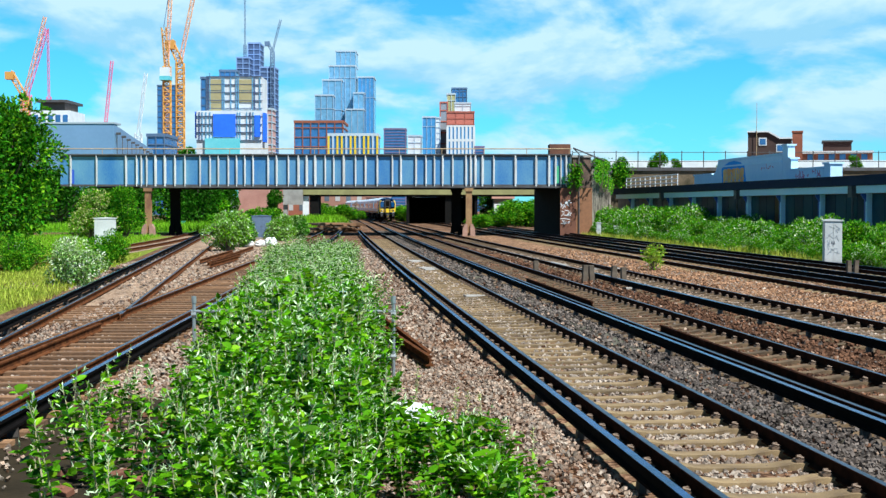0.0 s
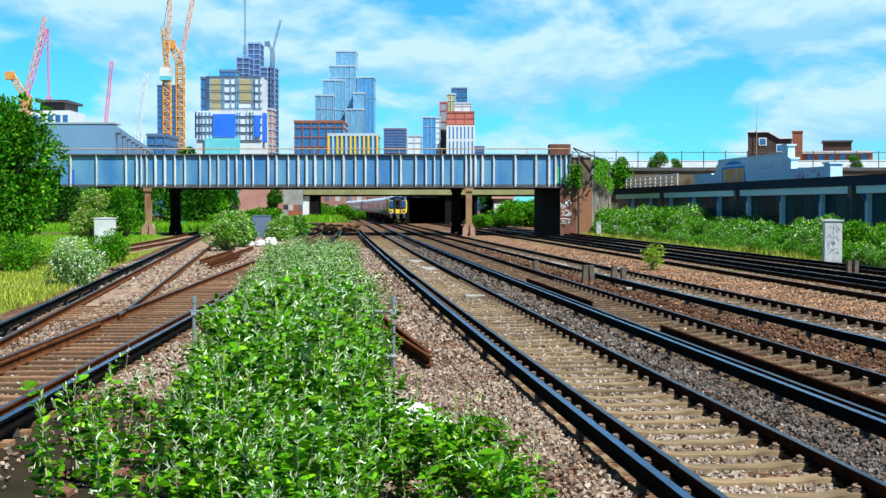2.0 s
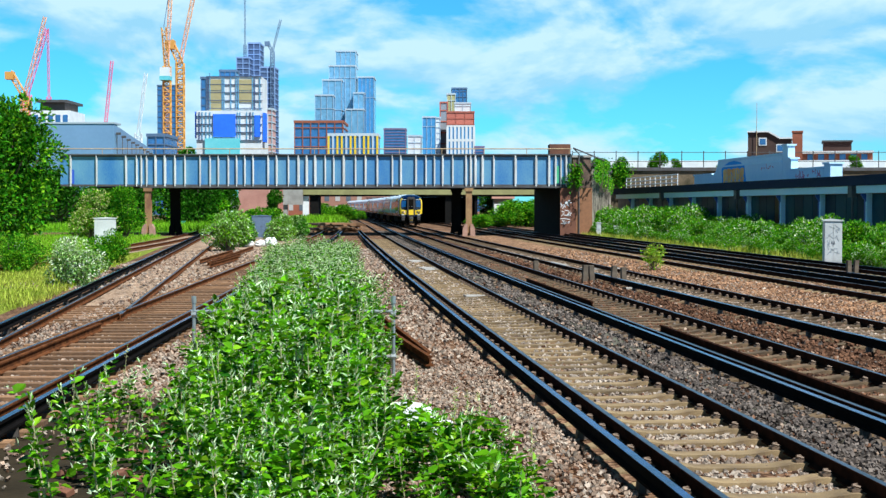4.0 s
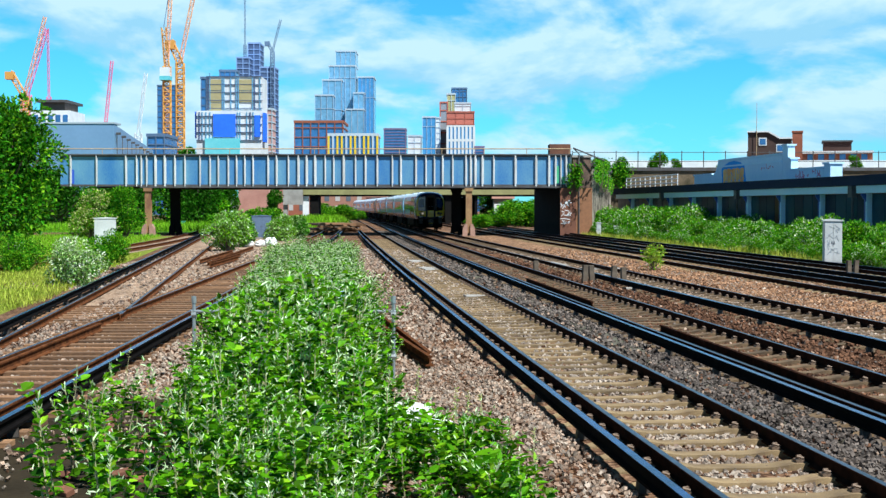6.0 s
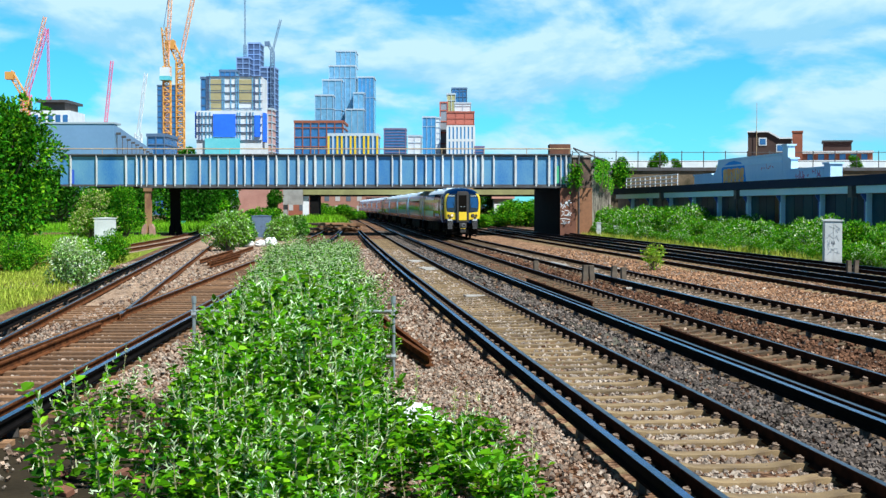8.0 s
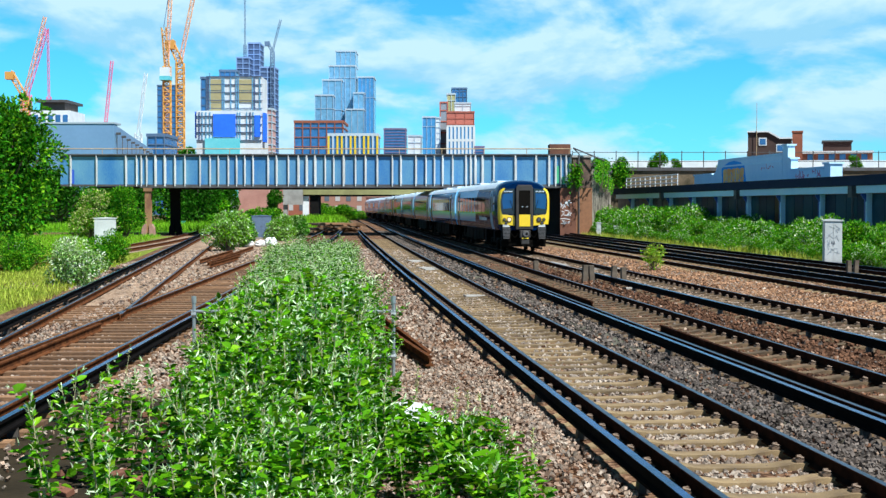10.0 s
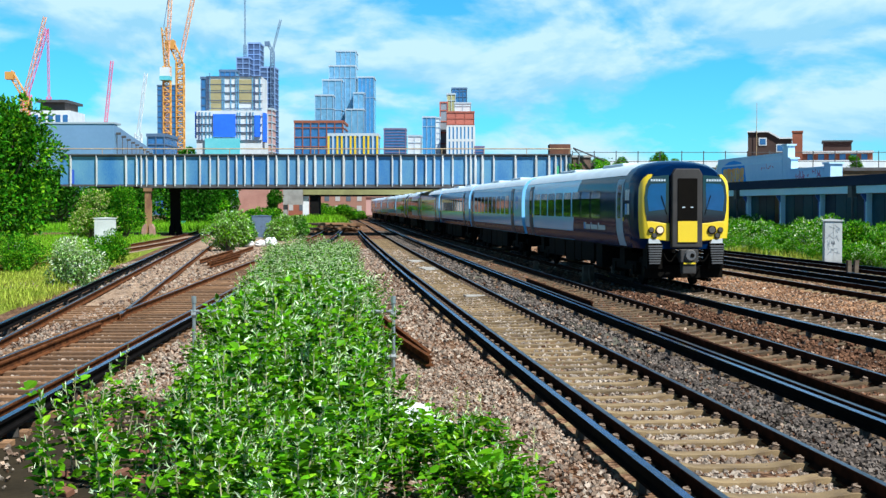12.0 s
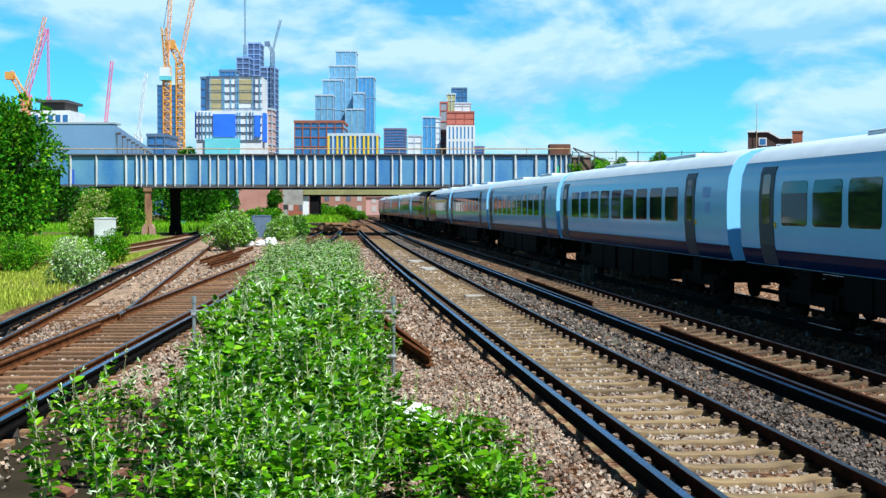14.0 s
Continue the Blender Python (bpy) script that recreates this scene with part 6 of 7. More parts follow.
    rnd = random.Random(9)
    orange = mat("orange_spray_paint", (0.95, 0.36, 0.06), (0.95, 0.62, 0.22), scale=1.2, fine=4)
    blue = mat("blue_spray_paint", (0.02, 0.26, 0.85), (0.04, 0.40, 0.9), scale=2)
    pinkish = mat("pink_spray_paint", (0.6, 0.2, 0.35), (0.5, 0.15, 0.3), scale=2)
    g = Acc()
    g.prism([(70.4, 4.22), (76.8, 4.22), (77.0, 5.5), (76.2, 5.75), (75.0, 5.98), (73.6, 6.06), (72.0, 5.9), (70.9, 5.6)], "y", 1.990, 1.997)
    part("spray_paint", g, blue, t, "blue sprayed cloud behind block lettering")
    g = Acc()
    for i in range(5):
        x = 71.0 + i * 1.12
        g.prism([(x, 4.3 + 0.1 * (i % 2)), (x + 1.0, 4.3), (x + 1.04, 5.35 + 0.1 * (i % 2)), (x + 0.5, 5.48), (x - 0.02, 5.40)], "y", 1.982, 1.989)
    part("spray_paint", g, orange, t, "fat orange sprayed blocks")
    for col, n, x0, x1, z0, z1, l, d in ((blue, 14, 71.0, 76.4, 4.4, 5.3, 0.30, 1.980), (pinkish, 26, 54.5, 60.0, 4.45, 4.8, 0.35, 1.994), (pinkish, 8, 64, 67, 5.2, 5.4, 0.3, 1.994)):
        g = Acc()
        for i in range(n):
            q = Matrix.Translation((rnd.uniform(x0, x1), d - i * 0.0001, rnd.uniform(z0, z1))) @ Matrix.Rotation(rnd.uniform(-1.4, 1.4), 4, "Y")
            k = rnd.uniform(0.5, 1.2) * l
            g.box(-k / 2, k / 2, -0.003, 0.003, -l * 0.12, l * 0.12, m=q)
        part("spray_stroke", g, col, t)["kind"] = "stuff"
    # roof railing
    for z in (4.55, 4.9, 5.25):
        r = Acc(); r.tube((85.5, 0.6, z), (105.5, 0.6, z), 0.05, n=6); part("roof_rail", r, WHITE, t)
    for i in range(11):
        r = Acc(); r.tube((85.5 + i * 2, 0.6, 4.2), (85.5 + i * 2, 0.6, 5.25), 0.045, n=6); part("rail_post", r, WHITE, t)


def viaduct():
    t = thing("viaduct_wall", label="dark weathered viaduct wall with a metal fence on top", category="viaduct")
    y = 152.0
    a = Acc(); a.box(13.2, 110, y, y + 1.0, -0.1, 6.2)
    part("wall", a, MOSSY, t)
    a = Acc(); a.box(13.0, 110, y - 0.2, y + 1.2, 6.21, 6.55)
    part("coping", a, FLANGE, t)
    a = Acc(); a.box(13.2, 110, y + 10, y + 10.4, 5.5, 7.6)
    part("far_parapet", a, WHITE, t)
    a = Acc(); a.box(13.2, 110, y + 1.3, y + 10, 5.6, 6.2)
    part("deck", a, BLACK, t)
    for i in range(40):
        x = 13.6 + i * 2.3
        p = Acc(); p.tube((x, y + 0.3, 6.55), (x, y + 0.3, 8.3), 0.05, n=6); part("fence_post", p, FLANGE, t)
    for z in (7.2, 8.15):
        p = Acc(); p.tube((13.6, y + 0.3, z), (108, y + 0.3, z), 0.035, n=6); part("fence_rail", p, FLANGE, t)


def wing_wall():
    t = thing("wing_wall", label="mottled stone and brown brick wing wall overgrown with ivy", category="wall")
    rubble = mat("mottled_rubble_stone", (0.36, 0.32, 0.26), (0.075, 0.062, 0.042), rough=0.95, scale=0.9, bump=0.5, fine=4, lo=0.43, hi=0.56)
    brown = mat("orange_brown_brick", (0.33, 0.15, 0.07), (0.17, 0.075, 0.04), rough=0.9, scale=0.9, bump=0.3, fine=9)
    def slab(a, b, z0, z1, m, name, off=0.0, thick=0.8, label=""):
        """A length of wall between the fractions a and b of its run."""
        x0, y0, x1, y1 = 12.0 + 4.6 * a - off, 124 + 26 * a, 12.0 + 4.6 * b - off, 124 + 26 * b
        c = Acc()
        c.add([(x, y, z) for z in (z0, z1) for x, y in ((x0, y0), (x1, y1), (x1 + thick, y1), (x0 + thick, y0))], [(0, 3, 2, 1), (4, 5, 6, 7), (0, 1, 5, 4), (1, 2, 6, 5), (2, 3, 7, 6), (3, 0, 4, 7)])
        part(name, c, m, t, label)
    slab(0.0, 1.0, -0.1, 5.9, rubble, "wall")
    slab(0.0, 0.30, -0.1, 4.0, brown, "brick_panel", 0.06, 0.055, "orange-brown brick lower panel")
    slab(0.0, 0.32, 4.0, 4.25, CONCRETE, "ledge", 0.22, 0.21)
    slab(-0.01, 1.0, 5.91, 6.2, FLANGE, "coping", 0.12, 1.05)
    for k in (0.02, 0.16, 0.30):
        slab(k, k + 0.035, -0.1, 3.98, brown, "buttress", 0.20, 0.135)


def roof_house():
    red = mat("far_red_brick", (0.42, 0.15, 0.085))
    dark = mat("dark_brown_brick", (0.085, 0.05, 0.04), (0.06, 0.035, 0.03), rough=0.9, scale=0.6, fine=5)
    t = thing("brick_house", pose(46.5, 221, 0, 0, 0, -13), "dark brick house with white-edged sloping roof and tall chimney", "house")
    a = Acc(); a.prism([(0, 0), (6.5, 0), (6.5, 12.7), (4.7, 12.7), (3.0, 13.7), (0, 13.7)], "y", 0, 8)
    part("wall", a, dark, t)
    a = Acc(); a.prism([(6.6, 12.71), (6.6, 12.92), (4.8, 12.92), (3.1, 13.92), (-0.1, 13.92), (-0.1, 13.71), (3.0, 13.71), (4.7, 12.71)], "y", -0.3, 8.2)
    part("roof_edge", a, WHITE, t)
    for x, z in ((2.2, 12.3), (4.8, 11.3)):
        w = Acc(); w.box(x - 0.6, x + 0.6, -0.1, -0.02, z - 0.6, z + 0.6); fr = part("window_frame", w, WHITE, t)
        w = Acc(); w.box(x - 0.45, x + 0.45, -0.13, -0.105, z - 0.45, z + 0.45); part("pane", w, G3, fr)
    a = Acc(); a.box(6.6, 8.1, 1, 3, 0, 13.7); a.box(6.5, 8.2, 0.9, 3.1, 13.7, 13.95)
    part("chimney", a, red, t)
    a = Acc(); a.tube((1.3, -0.4, 8), (1.3, -0.4, 18.2), 0.07, 0.03, n=6)
    part("aerial_pole", a, HANDRAIL, t)
    a = Acc(); a.prism([(-4.6, 0), (0, 0), (0, 9.8), (-2.0, 9.8), (-4.6, 8.2)], "y", 0.5, 8)
    part("side_wing", a, mat("slate_roof", (0.14, 0.13, 0.14)), t)
    f = thing("apartment_block", pose(55.5, 224, 0, 0, 0, -14), "low red brick apartment block with white balcony bands", "building")
    a = Acc(); a.box(0, 10.5, 0, 9, 0, 11.0); part("wall", a, red, f)
    a = Acc(); a.box(3.2, 7.4, 1, 8, 11.0, 12.4); part("upper_storey", a, dark, f)
    a = Acc(); a.box(3.0, 7.6, 0.7, 8.2, 12.4, 12.65); part("roof", a, FLANGE, f)
    for z in (7.6, 9.2, 10.6):
        a = Acc(); a.box(-0.1, 10.6, -0.7, -0.02, z, z + 0.35); part("balcony_band", a, WHITE, f)
    for i in range(6):
        for z in (8.1, 9.6):
            w = Acc(); w.box(0.8 + i * 1.6, 1.7 + i * 1.6, -0.06, -0.01, z, z + 0.9); part("window", w, G3, f)


platform_building()
viaduct()
wing_wall()
roof_house()

# ---- trackside things ----
def handrail_frame():
    t = thing("handrail", label="galvanised tube handrail frame among the bushes", category="handrail")
    y = 21.0
    for x in (-0.72, -3.62):
        a = Acc(); a.tube((x, y, -0.05), (x, y, 1.13), 0.026, n=10); part("post", a, GALV, t)
        a = Acc(); a.tube((x, y, 1.10), (x, y, 1.20), 0.036, n=10); part("clamp", a, GALV, t)
        a = Acc(); a.tube((x - 0.036, y, 0.93), (x + 0.036, y, 0.93), 0.042, n=10); part("clamp", a, GALV, t)
        a = Acc(); a.tube((x - 0.036, y, 0.32), (x + 0.036, y, 0.32), 0.042, n=10); part("clamp", a, GALV, t)
    for z in (0.98, 0.32):
        a = Acc(); a.tube((-3.66, y, z), (-0.68, y, z), 0.024, n=10); part("rail", a, GALV, t)


def trackside_cabinet(x, y, w, d, h, rz, label, legs=0.0, paint=None):
    GREYPAINT = paint or PALEGREY
    t = thing("trackside_cabinet", pose(x, y, -0.05, 0, 0, rz), label, "cabinet", "trackside cabinets")
    a = Acc(); a.box(-w / 2, w / 2, -d / 2, d / 2, 0.12 + legs, h); part("body", a, GREYPAINT, t, bevel=0.015)
    a = Acc(); a.prism([(-w / 2 - 0.05, h), (w / 2 + 0.05, h), (w / 2 + 0.05, h + 0.05), (0, h + 0.10), (-w / 2 - 0.05, h + 0.05)], "y", -d / 2 - 0.05, d / 2 + 0.05); part("lid", a, GREYPAINT, t)
    for s in (-1, 1):
        a = Acc(); a.box(min(0.012 * s, s * (w / 2 - 0.03)), max(0.012 * s, s * (w / 2 - 0.03)), -d / 2 - 0.014, -d / 2 - 0.002, 0.2 + legs, h - 0.06); dr = part("door", a, GREYPAINT, t)
        a = Acc(); a.box(s * 0.05 - 0.012, s * 0.05 + 0.012, -d / 2 - 0.035, -d / 2 - 0.015, h * 0.5, h * 0.5 + 0.12); part("handle", a, FLANGE, dr)
    a = Acc(); a.box(-w / 2 - 0.04, w / 2 + 0.04, -d / 2 - 0.04, d / 2 + 0.04, 0, 0.12 + legs); part("plinth", a, CONCRETE, t)
    return t


def scrawled(t, w, d, h, seed):
    rnd = random.Random(seed)
    g = Acc()
    for i in range(22):
        q = Matrix.Translation((rnd.uniform(-w * 0.3, w * 0.3), -d / 2 - 0.019, rnd.uniform(h * 0.25, h * 0.9))) @ Matrix.Rotation(rnd.uniform(-1.5, 1.5), 4, "Y")
        l = rnd.uniform(0.08, 0.3)
        g.box(-l / 2, l / 2, -0.003, 0.003, -0.012, 0.012, m=q)
    part("scrawl_bars", g, mat("faded_grey_scrawl", (0.34, 0.38, 0.42), (0.24, 0.27, 0.30), scale=5), t)


def wood_stake(x, y, h, lean, m):
    t = thing("wooden_stake", pose(x, y, -0.05, 0, lean, 20), "short weathered wooden stake in the ballast", "stake", "short trackside stakes")
    a = Acc(); a.box(-0.09, 0.09, -0.06, 0.06, 0, h); part("post", a, m, t, bevel=0.012)


def old_rail(x, y, rz, l, z=0.02, tilt=0.0):
    t = thing("discarded_rail", pose(x, y, z, tilt, 0, rz), "length of rusty discarded rail lying on ballast", "rail", "discarded rails")
    a = Acc().sweep([(u, w + 0.16) for u, w in RAIL], [(0, -l / 2, 0), (0, l / 2, 0)])
    part("bar", a, RUST_WARM, t)


def old_sleeper(x, y, rz, z, m, tilt=0.0):
    t = thing("discarded_sleeper", pose(x, y, z, tilt, 0, rz), "old timber sleeper thrown on a heap", "sleeper", "discarded sleepers")
    a = Acc(); a.box(-1.3, 1.3, -0.125, 0.125, 0, 0.15); part("beam", a, m, t, bevel=0.01)


def rubble_bag(x, y, s, seed):
    t = thing("rubble_bag", pose(x, y, -0.03), "crumpled white plastic rubble bag on the ground", "bag", "white bags")
    rng = np.random.default_rng(seed)
    bm = bmesh.new()
    bmesh.ops.create_icosphere(bm, subdivisions=3, radius=s)
    for v in bm.verts:
        n = noise.fractal(v.co * (2.6 / s) + Vector((seed, 0, 0)), 0.8, 2.0, 4)
        v.co *= 1 + 0.28 * n
        v.co.z = max(v.co.z * 0.7 + s * 0.5, 0.0)
    me = bpy.data.meshes.new("sack"); bm.to_mesh(me); bm.free()
    me.materials.append(WHITE)
    part("sack", me, None, t)


def ballast():
    """Loose stones round the nearest tracks."""
    rng = np.random.default_rng(77)
    P = np.concatenate([np.column_stack([rng.uniform(-6.5, 8.5, 50000), rng.uniform(9.5, 23, 50000)]),
                        np.column_stack([rng.uniform(-9, 9.5, 28000), rng.uniform(23, 44, 28000)]),
                        np.column_stack([rng.uniform(-14, 17, 30000), rng.uniform(44, 85, 30000)]),
                        np.column_stack([rng.uniform(8.5, 14.5, 16000), rng.uniform(24, 48, 16000)])])
    x, y = P[:, 0], P[:, 1]
    keep = np.abs(x) < y * 0.325 + 0.3
    z = np.full(len(P), -0.032)
    for ln, cond in ((line_a, -1.16), (line_b, -1.16), (line_c, -1.16), (line_f, 1.16)):
        cx = np.array([ln(v) for v in y])
        d = x - cx
        for o in (-0.7525, 0.7525, cond):
            keep &= np.abs(d - o) > 0.11
        z += np.where(np.abs(d) < 0.86, -0.010, 0)
        z += np.where((np.abs(d) > 0.86) & (np.abs(d) < 1.9), 0.028, 0)
    inside = (x > strip_left(y) + 0.4) & (x < strip_right(y) - 0.3)
    inside |= (x > strip_left(y) - 2.0) & (x < strip_left(y) + 0.5) & (y < 19) & (rng.random(len(y)) < 0.93)
    G, H = -3.86 - 0.125 * y, -5.35 - 0.0335 * y
    inside |= ((np.abs(x - G) < 0.7) & (y > 36) | (x > G + 0.8) & (x < H - 0.8) & (y > 38)) & (rng.random(len(y)) < 0.6)
    keep &= ~inside
    P, z = P[keep], z[keep]
    n = len(P)
    s = rng.uniform(0.014, 0.031, (n, 1, 1)) * np.where(P[:, 1] > 44, 1.9, np.where(P[:, 1] > 23, 1.3, 0.98))[:, None, None]
    cube = np.array([(-1, -1, -1), (1, -1, -1), (1, 1, -1), (-1, 1, -1), (-1, -1, 1), (1, -1, 1), (1, 1, 1), (-1, 1, 1)], float)
    V = cube[None] * (0.62 + 0.5 * rng.random((n, 8, 3))) * np.stack([np.ones(n), rng.uniform(0.6, 1.0, n), rng.uniform(0.5, 0.85, n)], 1)[:, None, :] * s
    A = rng.normal(size=(n, 3, 3))
    Q, _ = np.linalg.qr(A)
    V = np.einsum("nij,nkj->nki", Q, V)
    V += np.column_stack([P, z + rng.uniform(-0.008, 0.012, n)])[:, None, :]
    F = np.array([(0, 3, 2, 1), (4, 5, 6, 7), (0, 1, 5, 4), (1, 2, 6, 5), (2, 3, 7, 6), (3, 0, 4, 7)])
    faces = (np.arange(n)[:, None, None] * 8 + F[None]).reshape(-1, 4)
    me = bpy.data.meshes.new("ballast")
    me.from_pydata(V.reshape(-1, 3).tolist(), [], faces.tolist())
    for q in (STONE, STONE_GREY, STONE_BROWN, STONE_PALE, STONE_RUST):
        me.materials.append(q)
    X, Y = P[:, 0], P[:, 1]
    A, B, C = (np.array([ln(v) for v in Y]) for ln in (line_a, line_b, line_c))
    zone = np.where((X > A + 0.95) & (X < B - 0.95), 1, np.where((X > B + 0.95) & (X < C - 0.95), 2, 0))
    zone = np.where(np.abs(X - A) < 0.95, 3, zone)
    zone = np.where(np.abs(X - B) < 0.95, 2, zone)
    zone = np.where((zone == 0) & (rng.random(n) < 0.35), 3, zone)
    zone = np.where((X > C + 0.9) & (rng.random(n) < 0.85), 4, zone)
    blur = rng.random(n) < 0.15
    zone = np.where(blur, rng.integers(0, 3, n), zone)
    me.polygons.foreach_set("material_index", np.repeat(zone.astype(np.int32), 6))
    tagged(part("ballast", me, None), "loose brown and grey crushed stone ballast round the tracks", "ballast", kind="stuff")


handrail_frame()
_t = thing("sign_plate", pose(-1.66, 24.0, 0, 0, 0, 6), "small pale blue-grey metal plate standing among the bushes", "sign")
part("post", Acc().tube((0, 0.02, -0.05), (0, 0.02, 1.05), 0.02, n=8), GALV, _t)
part("plate", Acc().box(-0.13, 0.13, -0.012, 0.0, 0.86, 1.10), mat("pale_blue_plate", (0.50, 0.66, 0.78), (0.42, 0.58, 0.70), rough=0.5), _t, bevel=0.004)
scrawled(trackside_cabinet(16.55, 61.5, 0.74, 0.6, 1.92, -8, "tall white trackside cabinet with dark scrawls by the bank"), 0.74, 0.6, 1.92, 4)
trackside_cabinet(-21.6, 92.5, 1.35, 0.7, 1.75, 12, "pale grey double-door trackside cabinet among bushes", 0.0)
trackside_cabinet(12.7, 118.0, 0.36, 0.3, 1.15, -6, "small pale concrete marker box on the green bank")
trackside_cabinet(13.9, 116.0, 0.36, 0.3, 0.9, -6, "small pale concrete marker box on the green bank")
trackside_cabinet(-22.6, 77.0, 0.5, 0.4, 0.6, 5, "small pale trackside box in the grass")
trackside_cabinet(-14.3, 114.0, 1.5, 0.8, 1.75, 4, "slate blue equipment cabinet beyond the pale bushes", paint=mat("slate_blue_paint", (0.13, 0.19, 0.29), (0.10, 0.15, 0.23), rough=0.6))
_t = thing("skip", pose(-30.4, 166.0, -0.05, 0, 0, 8), "small turquoise metal skip in the grass beyond the bridge", "skip")
part("body", Acc().prism([(-0.55, 0.0), (0.55, 0.0), (0.8, 0.75), (-0.8, 0.75)], "y", -0.5, 0.5), mat("turquoise_skip_paint", (0.03, 0.34, 0.34), (0.02, 0.22, 0.24), rough=0.6, scale=3), _t, bevel=0.02)
part("rim", Acc().box(-0.86, 0.86, -0.55, 0.55, 0.755, 0.83), mat("turquoise_skip_paint", (0.03, 0.34, 0.34)), _t)
WOODGREY = mat("grey_weathered_wood", (0.13, 0.10, 0.072), (0.06, 0.045, 0.032), rough=0.9, scale=4, bump=0.4, fine=30)
for _x, _y, _h, _l in ((4.66, 47.6, 0.62, 3), (4.95, 48.0, 0.6, -4), (5.55, 47.2, 0.62, 5), (5.95, 47.6, 0.55, -2), (3.5, 54.5, 0.5, 0), (14.6, 52.0, 0.6, 0), (14.95, 52.4, 0.6, 4), (15.6, 48.2, 0.6, -3), (16.2, 48.0, 0.6, 2)):
    wood_stake(_x, _y, _h, _l, WOODGREY)
for _x, _y, _rz, _l in ((-1.0, 27.2, 9.5, 9.7), (-0.85, 27.6, 8.0, 9.0), (-10.4, 72.0, 3.0, 24.0), (-9.9, 66.0, 2.0, 12.0), (-10.2, 67.0, 4.5, 13.0), (-10.9, 70.0, 2.5, 14.0), (-9.5, 63.0, 1.0, 9.0)):
    old_rail(_x, _y, _rz, _l)
for _i in range(54):
    _r = random.Random(200 + _i)
    old_sleeper(-10.8 + _r.uniform(-2.0, 2.0), 143 + _r.uniform(-3, 3), _r.uniform(-70, 70), -0.05 + 0.152 * (_i // 9), SLEEPER_WOOD if _i % 3 else WOODGREY)
for _x, _y, _s, _k in ((-12.1, 90.0, 0.36, 1), (-11.5, 91.0, 0.32, 2), (-10.9, 91.4, 0.3, 3), (-11.2, 94.0, 0.42, 4), (-0.36, 16.3, 0.26, 5), (-0.12, 15.7, 0.22, 6), (-0.50, 16.9, 0.2, 7)):
    rubble_bag(_x, _y, _s, _k)
# broken bricks in the bare patch beside the strip
for _i in range(26):
    _r = random.Random(300 + _i)
    _y = _r.uniform(12.5, 17.5)
    _t = thing("broken_brick", pose(strip_left(_y) - _r.uniform(0.0, 1.3), _y, -0.02, _r.uniform(-20, 20), _r.uniform(-20, 20), _r.uniform(0, 180)), "broken reddish brick lying in the ballast", "brick", "broken bricks")
    _a = Acc(); _a.box(-0.10 * _r.uniform(0.5, 1), 0.11, -0.05, 0.05, 0, 0.065); part("block", _a, BRICK, _t, bevel=0.008)
# flat concrete slabs and trough lids between the tracks
for _i, (_x, _y, _rz, _w, _l) in enumerate(((1.15, 40.5, 8, 1.1, 0.5), (-0.4, 58.0, 8, 0.9, 2.5), (-1.1, 66.0, 8, 0.9, 2.0), (4.9, 63.0, 6, 0.5, 4.0), (6.0, 44.3, 12, 1.2, 0.25), (6.4, 58.0, 6, 1.6, 1.6))):
    _t = thing("concrete_slab", pose(_x, _y, -0.05, 0, 0, _rz), "flat pale concrete slab set in the ballast", "slab", "concrete slabs")
    _a = Acc(); _a.box(-_w / 2, _w / 2, -_l / 2, _l / 2, 0, 0.07); part("slab", _a, CONCRETE, _t, bevel=0.01)
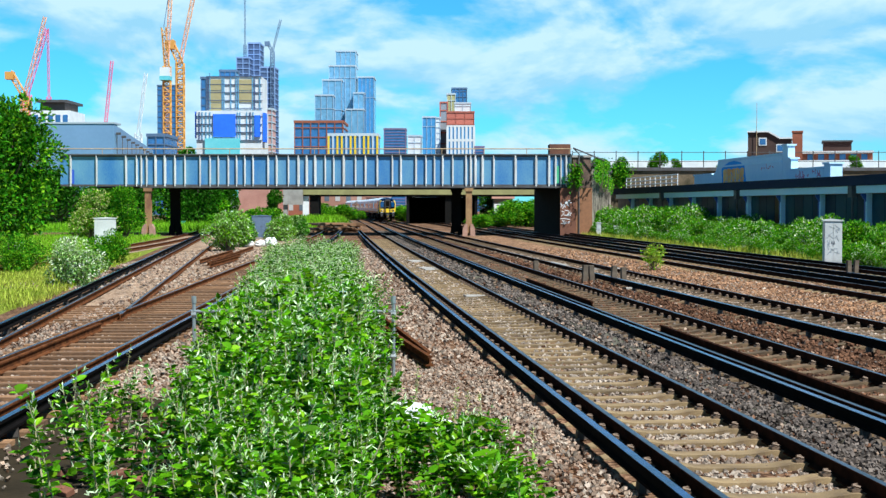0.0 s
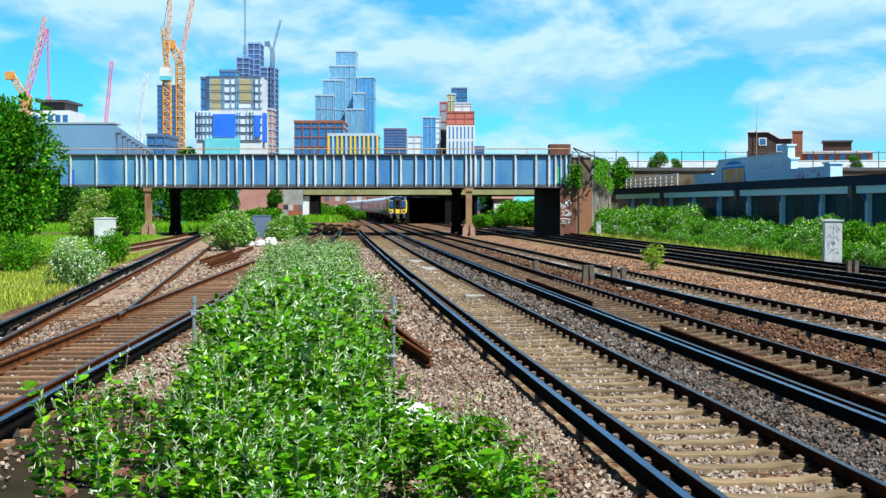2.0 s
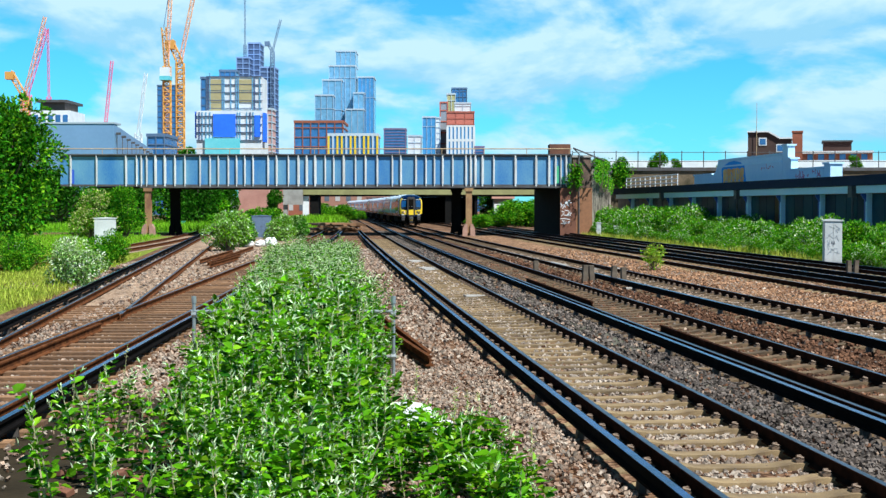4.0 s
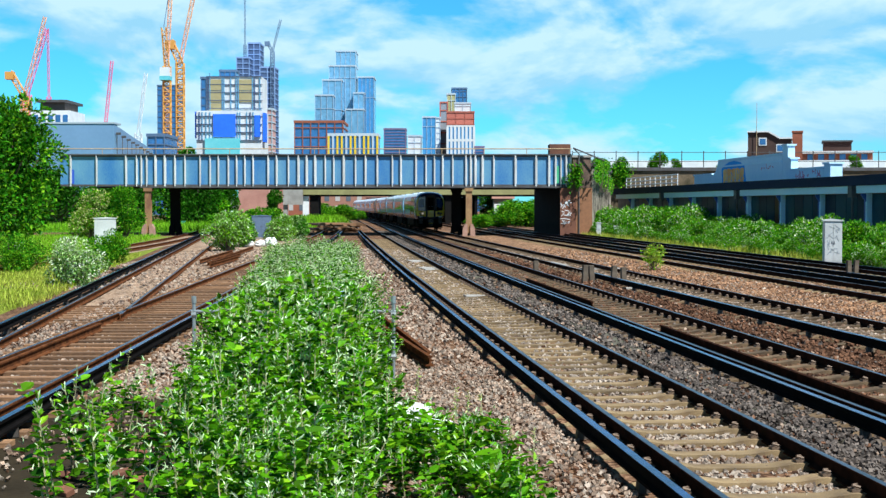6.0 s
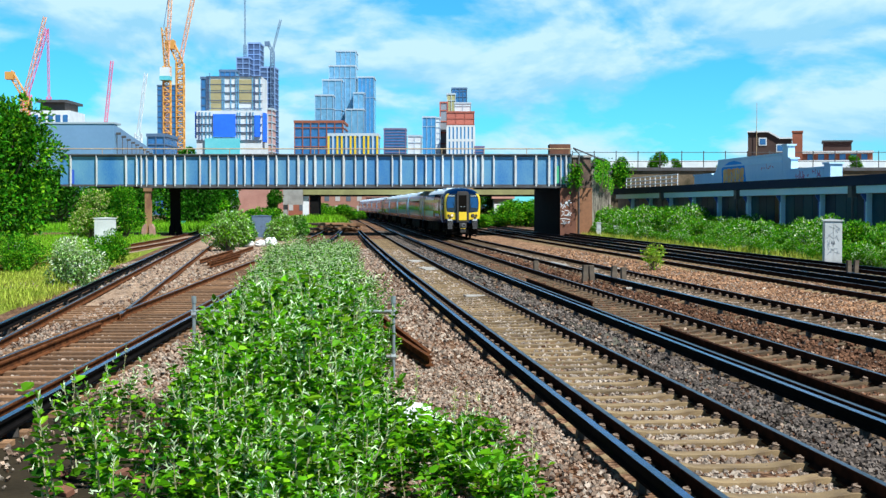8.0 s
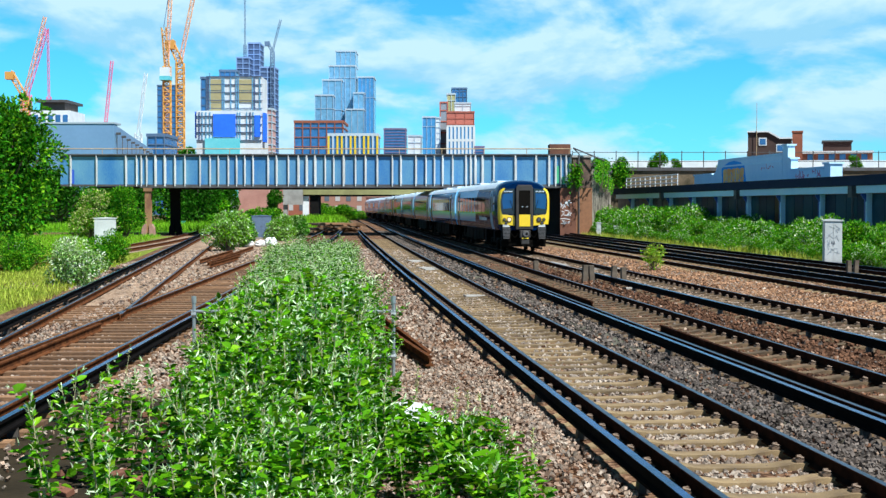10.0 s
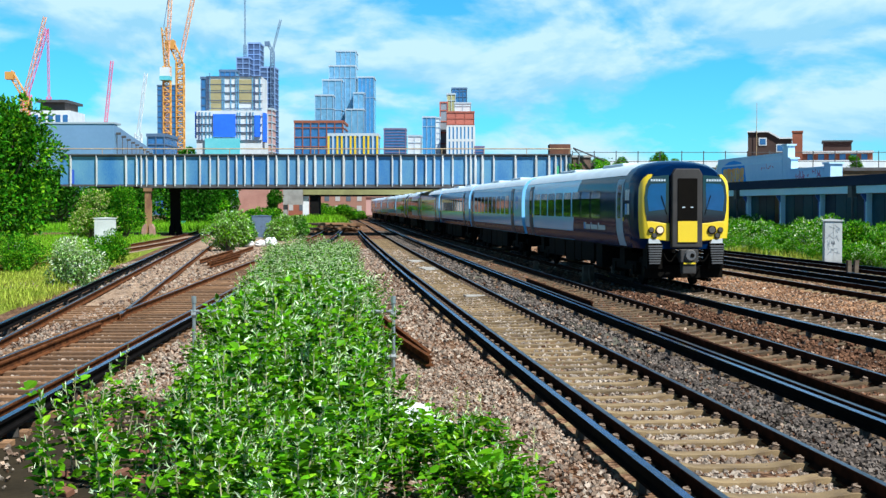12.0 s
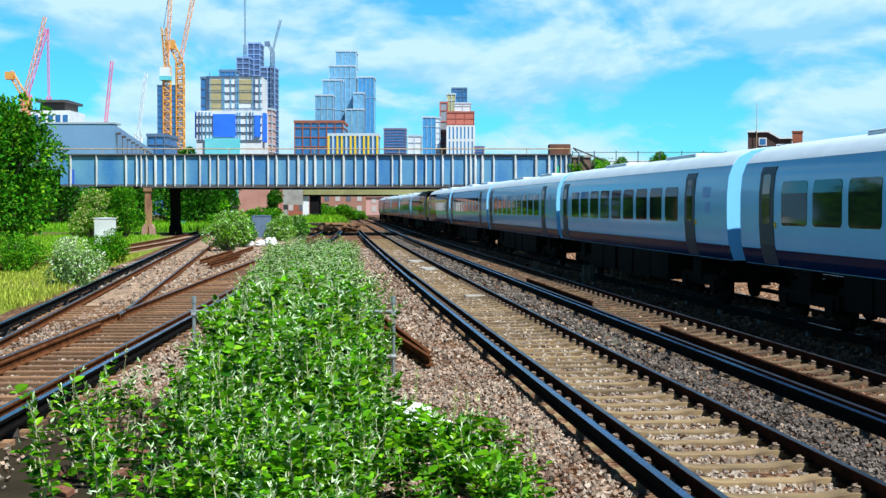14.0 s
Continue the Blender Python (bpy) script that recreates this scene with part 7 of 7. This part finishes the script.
for _i in range(60):
    _y = 12 + _i * 1.0
    if _i % 5 == 2 or _i % 7 == 3:
        continue
    _t = thing("trough_lid", Matrix.Translation((line_b(_y) - 1.62 + 0.05 * math.sin(_i * 1.7), _y, -0.05)) @ Matrix.Rotation(0.085 + 0.09 * math.sin(_i * 2.3), 4, "Z"), "dark mossy concrete cable trough lid between tracks", "trough lid", "cable trough lids")
    _a = Acc(); _a.box(-0.16, 0.16, -0.46, 0.46, 0, 0.055 + 0.01 * math.sin(_i)); part("lid", _a, mat("mossy_dark_concrete", (0.13, 0.12, 0.085), (0.07, 0.068, 0.045), rough=0.9, scale=2, bump=0.3, fine=20, per_piece=0.2), _t)
ballast()


def ivy(x0, x1, y, z0, z1, n, seed, label, slope=0.0):
    """A mat of ivy hanging on a wall face."""
    rng = np.random.default_rng(seed)
    cx, cz = rng.uniform(x0, x1, 16), rng.uniform(z0, z1, 16)
    k = rng.integers(0, 16, n)
    x = cx[k] + rng.normal(size=n) * (x1 - x0) * 0.13
    z = cz[k] + rng.normal(size=n) * (z1 - z0) * 0.10
    P = np.column_stack([x, y + slope * (x - x0) - np.abs(rng.normal(size=n)) * 0.25 - 0.05, z])
    W = rng.normal(size=(n, 3)) * 0.5 + np.array([0, -0.6, -0.3])
    ln = rng.uniform(0.12, 0.26, n)
    t = thing("ivy", label=label, category="ivy")
    part("foliage", quads_mesh("foliage", leaves(rng, P, W, ln, ln * 0.8), 4, [BRAMBLE, LIME], rng.choice(2, n, p=[0.7, 0.3])), None, t)
    a = Acc()
    for i in range(14):
        a.tube((cx[i], y - 0.03 + slope * (cx[i] - x0), z0 - 0.5), (cx[i] + 0.3, y - 0.03 + slope * (cx[i] - x0), cz[i]), 0.03, 0.01, n=4)
    part("brushwood", a, BARK, t)


ivy(15.4, 19.0, 151.7, 4.2, 7.0, 3600, 403, "thick ivy hanging over the viaduct wall")
ivy(13.4, 16.8, 124.9, 4.2, 6.3, 3200, 404, "ivy climbing the brick wing wall", 5.65)
ivy(10.6, 11.6, BY - 0.6, 4.2, 6.0, 700, 401, "green ivy growing on the girder end")
for _i, (_x, _s) in enumerate(((16.4, 0.36), (22.8, 0.40), (24.6, 0.24), (29.5, 0.22), (18.8, 0.30), (43.5, 0.3))):
    place_pair("green_bush", _bk[_i % 3], ("brushwood", "foliage"), Matrix.Translation((_x, 153.2, 6.1)) @ Matrix.Scale(_s, 4), "leafy bush growing on top of the viaduct", "bush", "bushes on the viaduct")

motions()
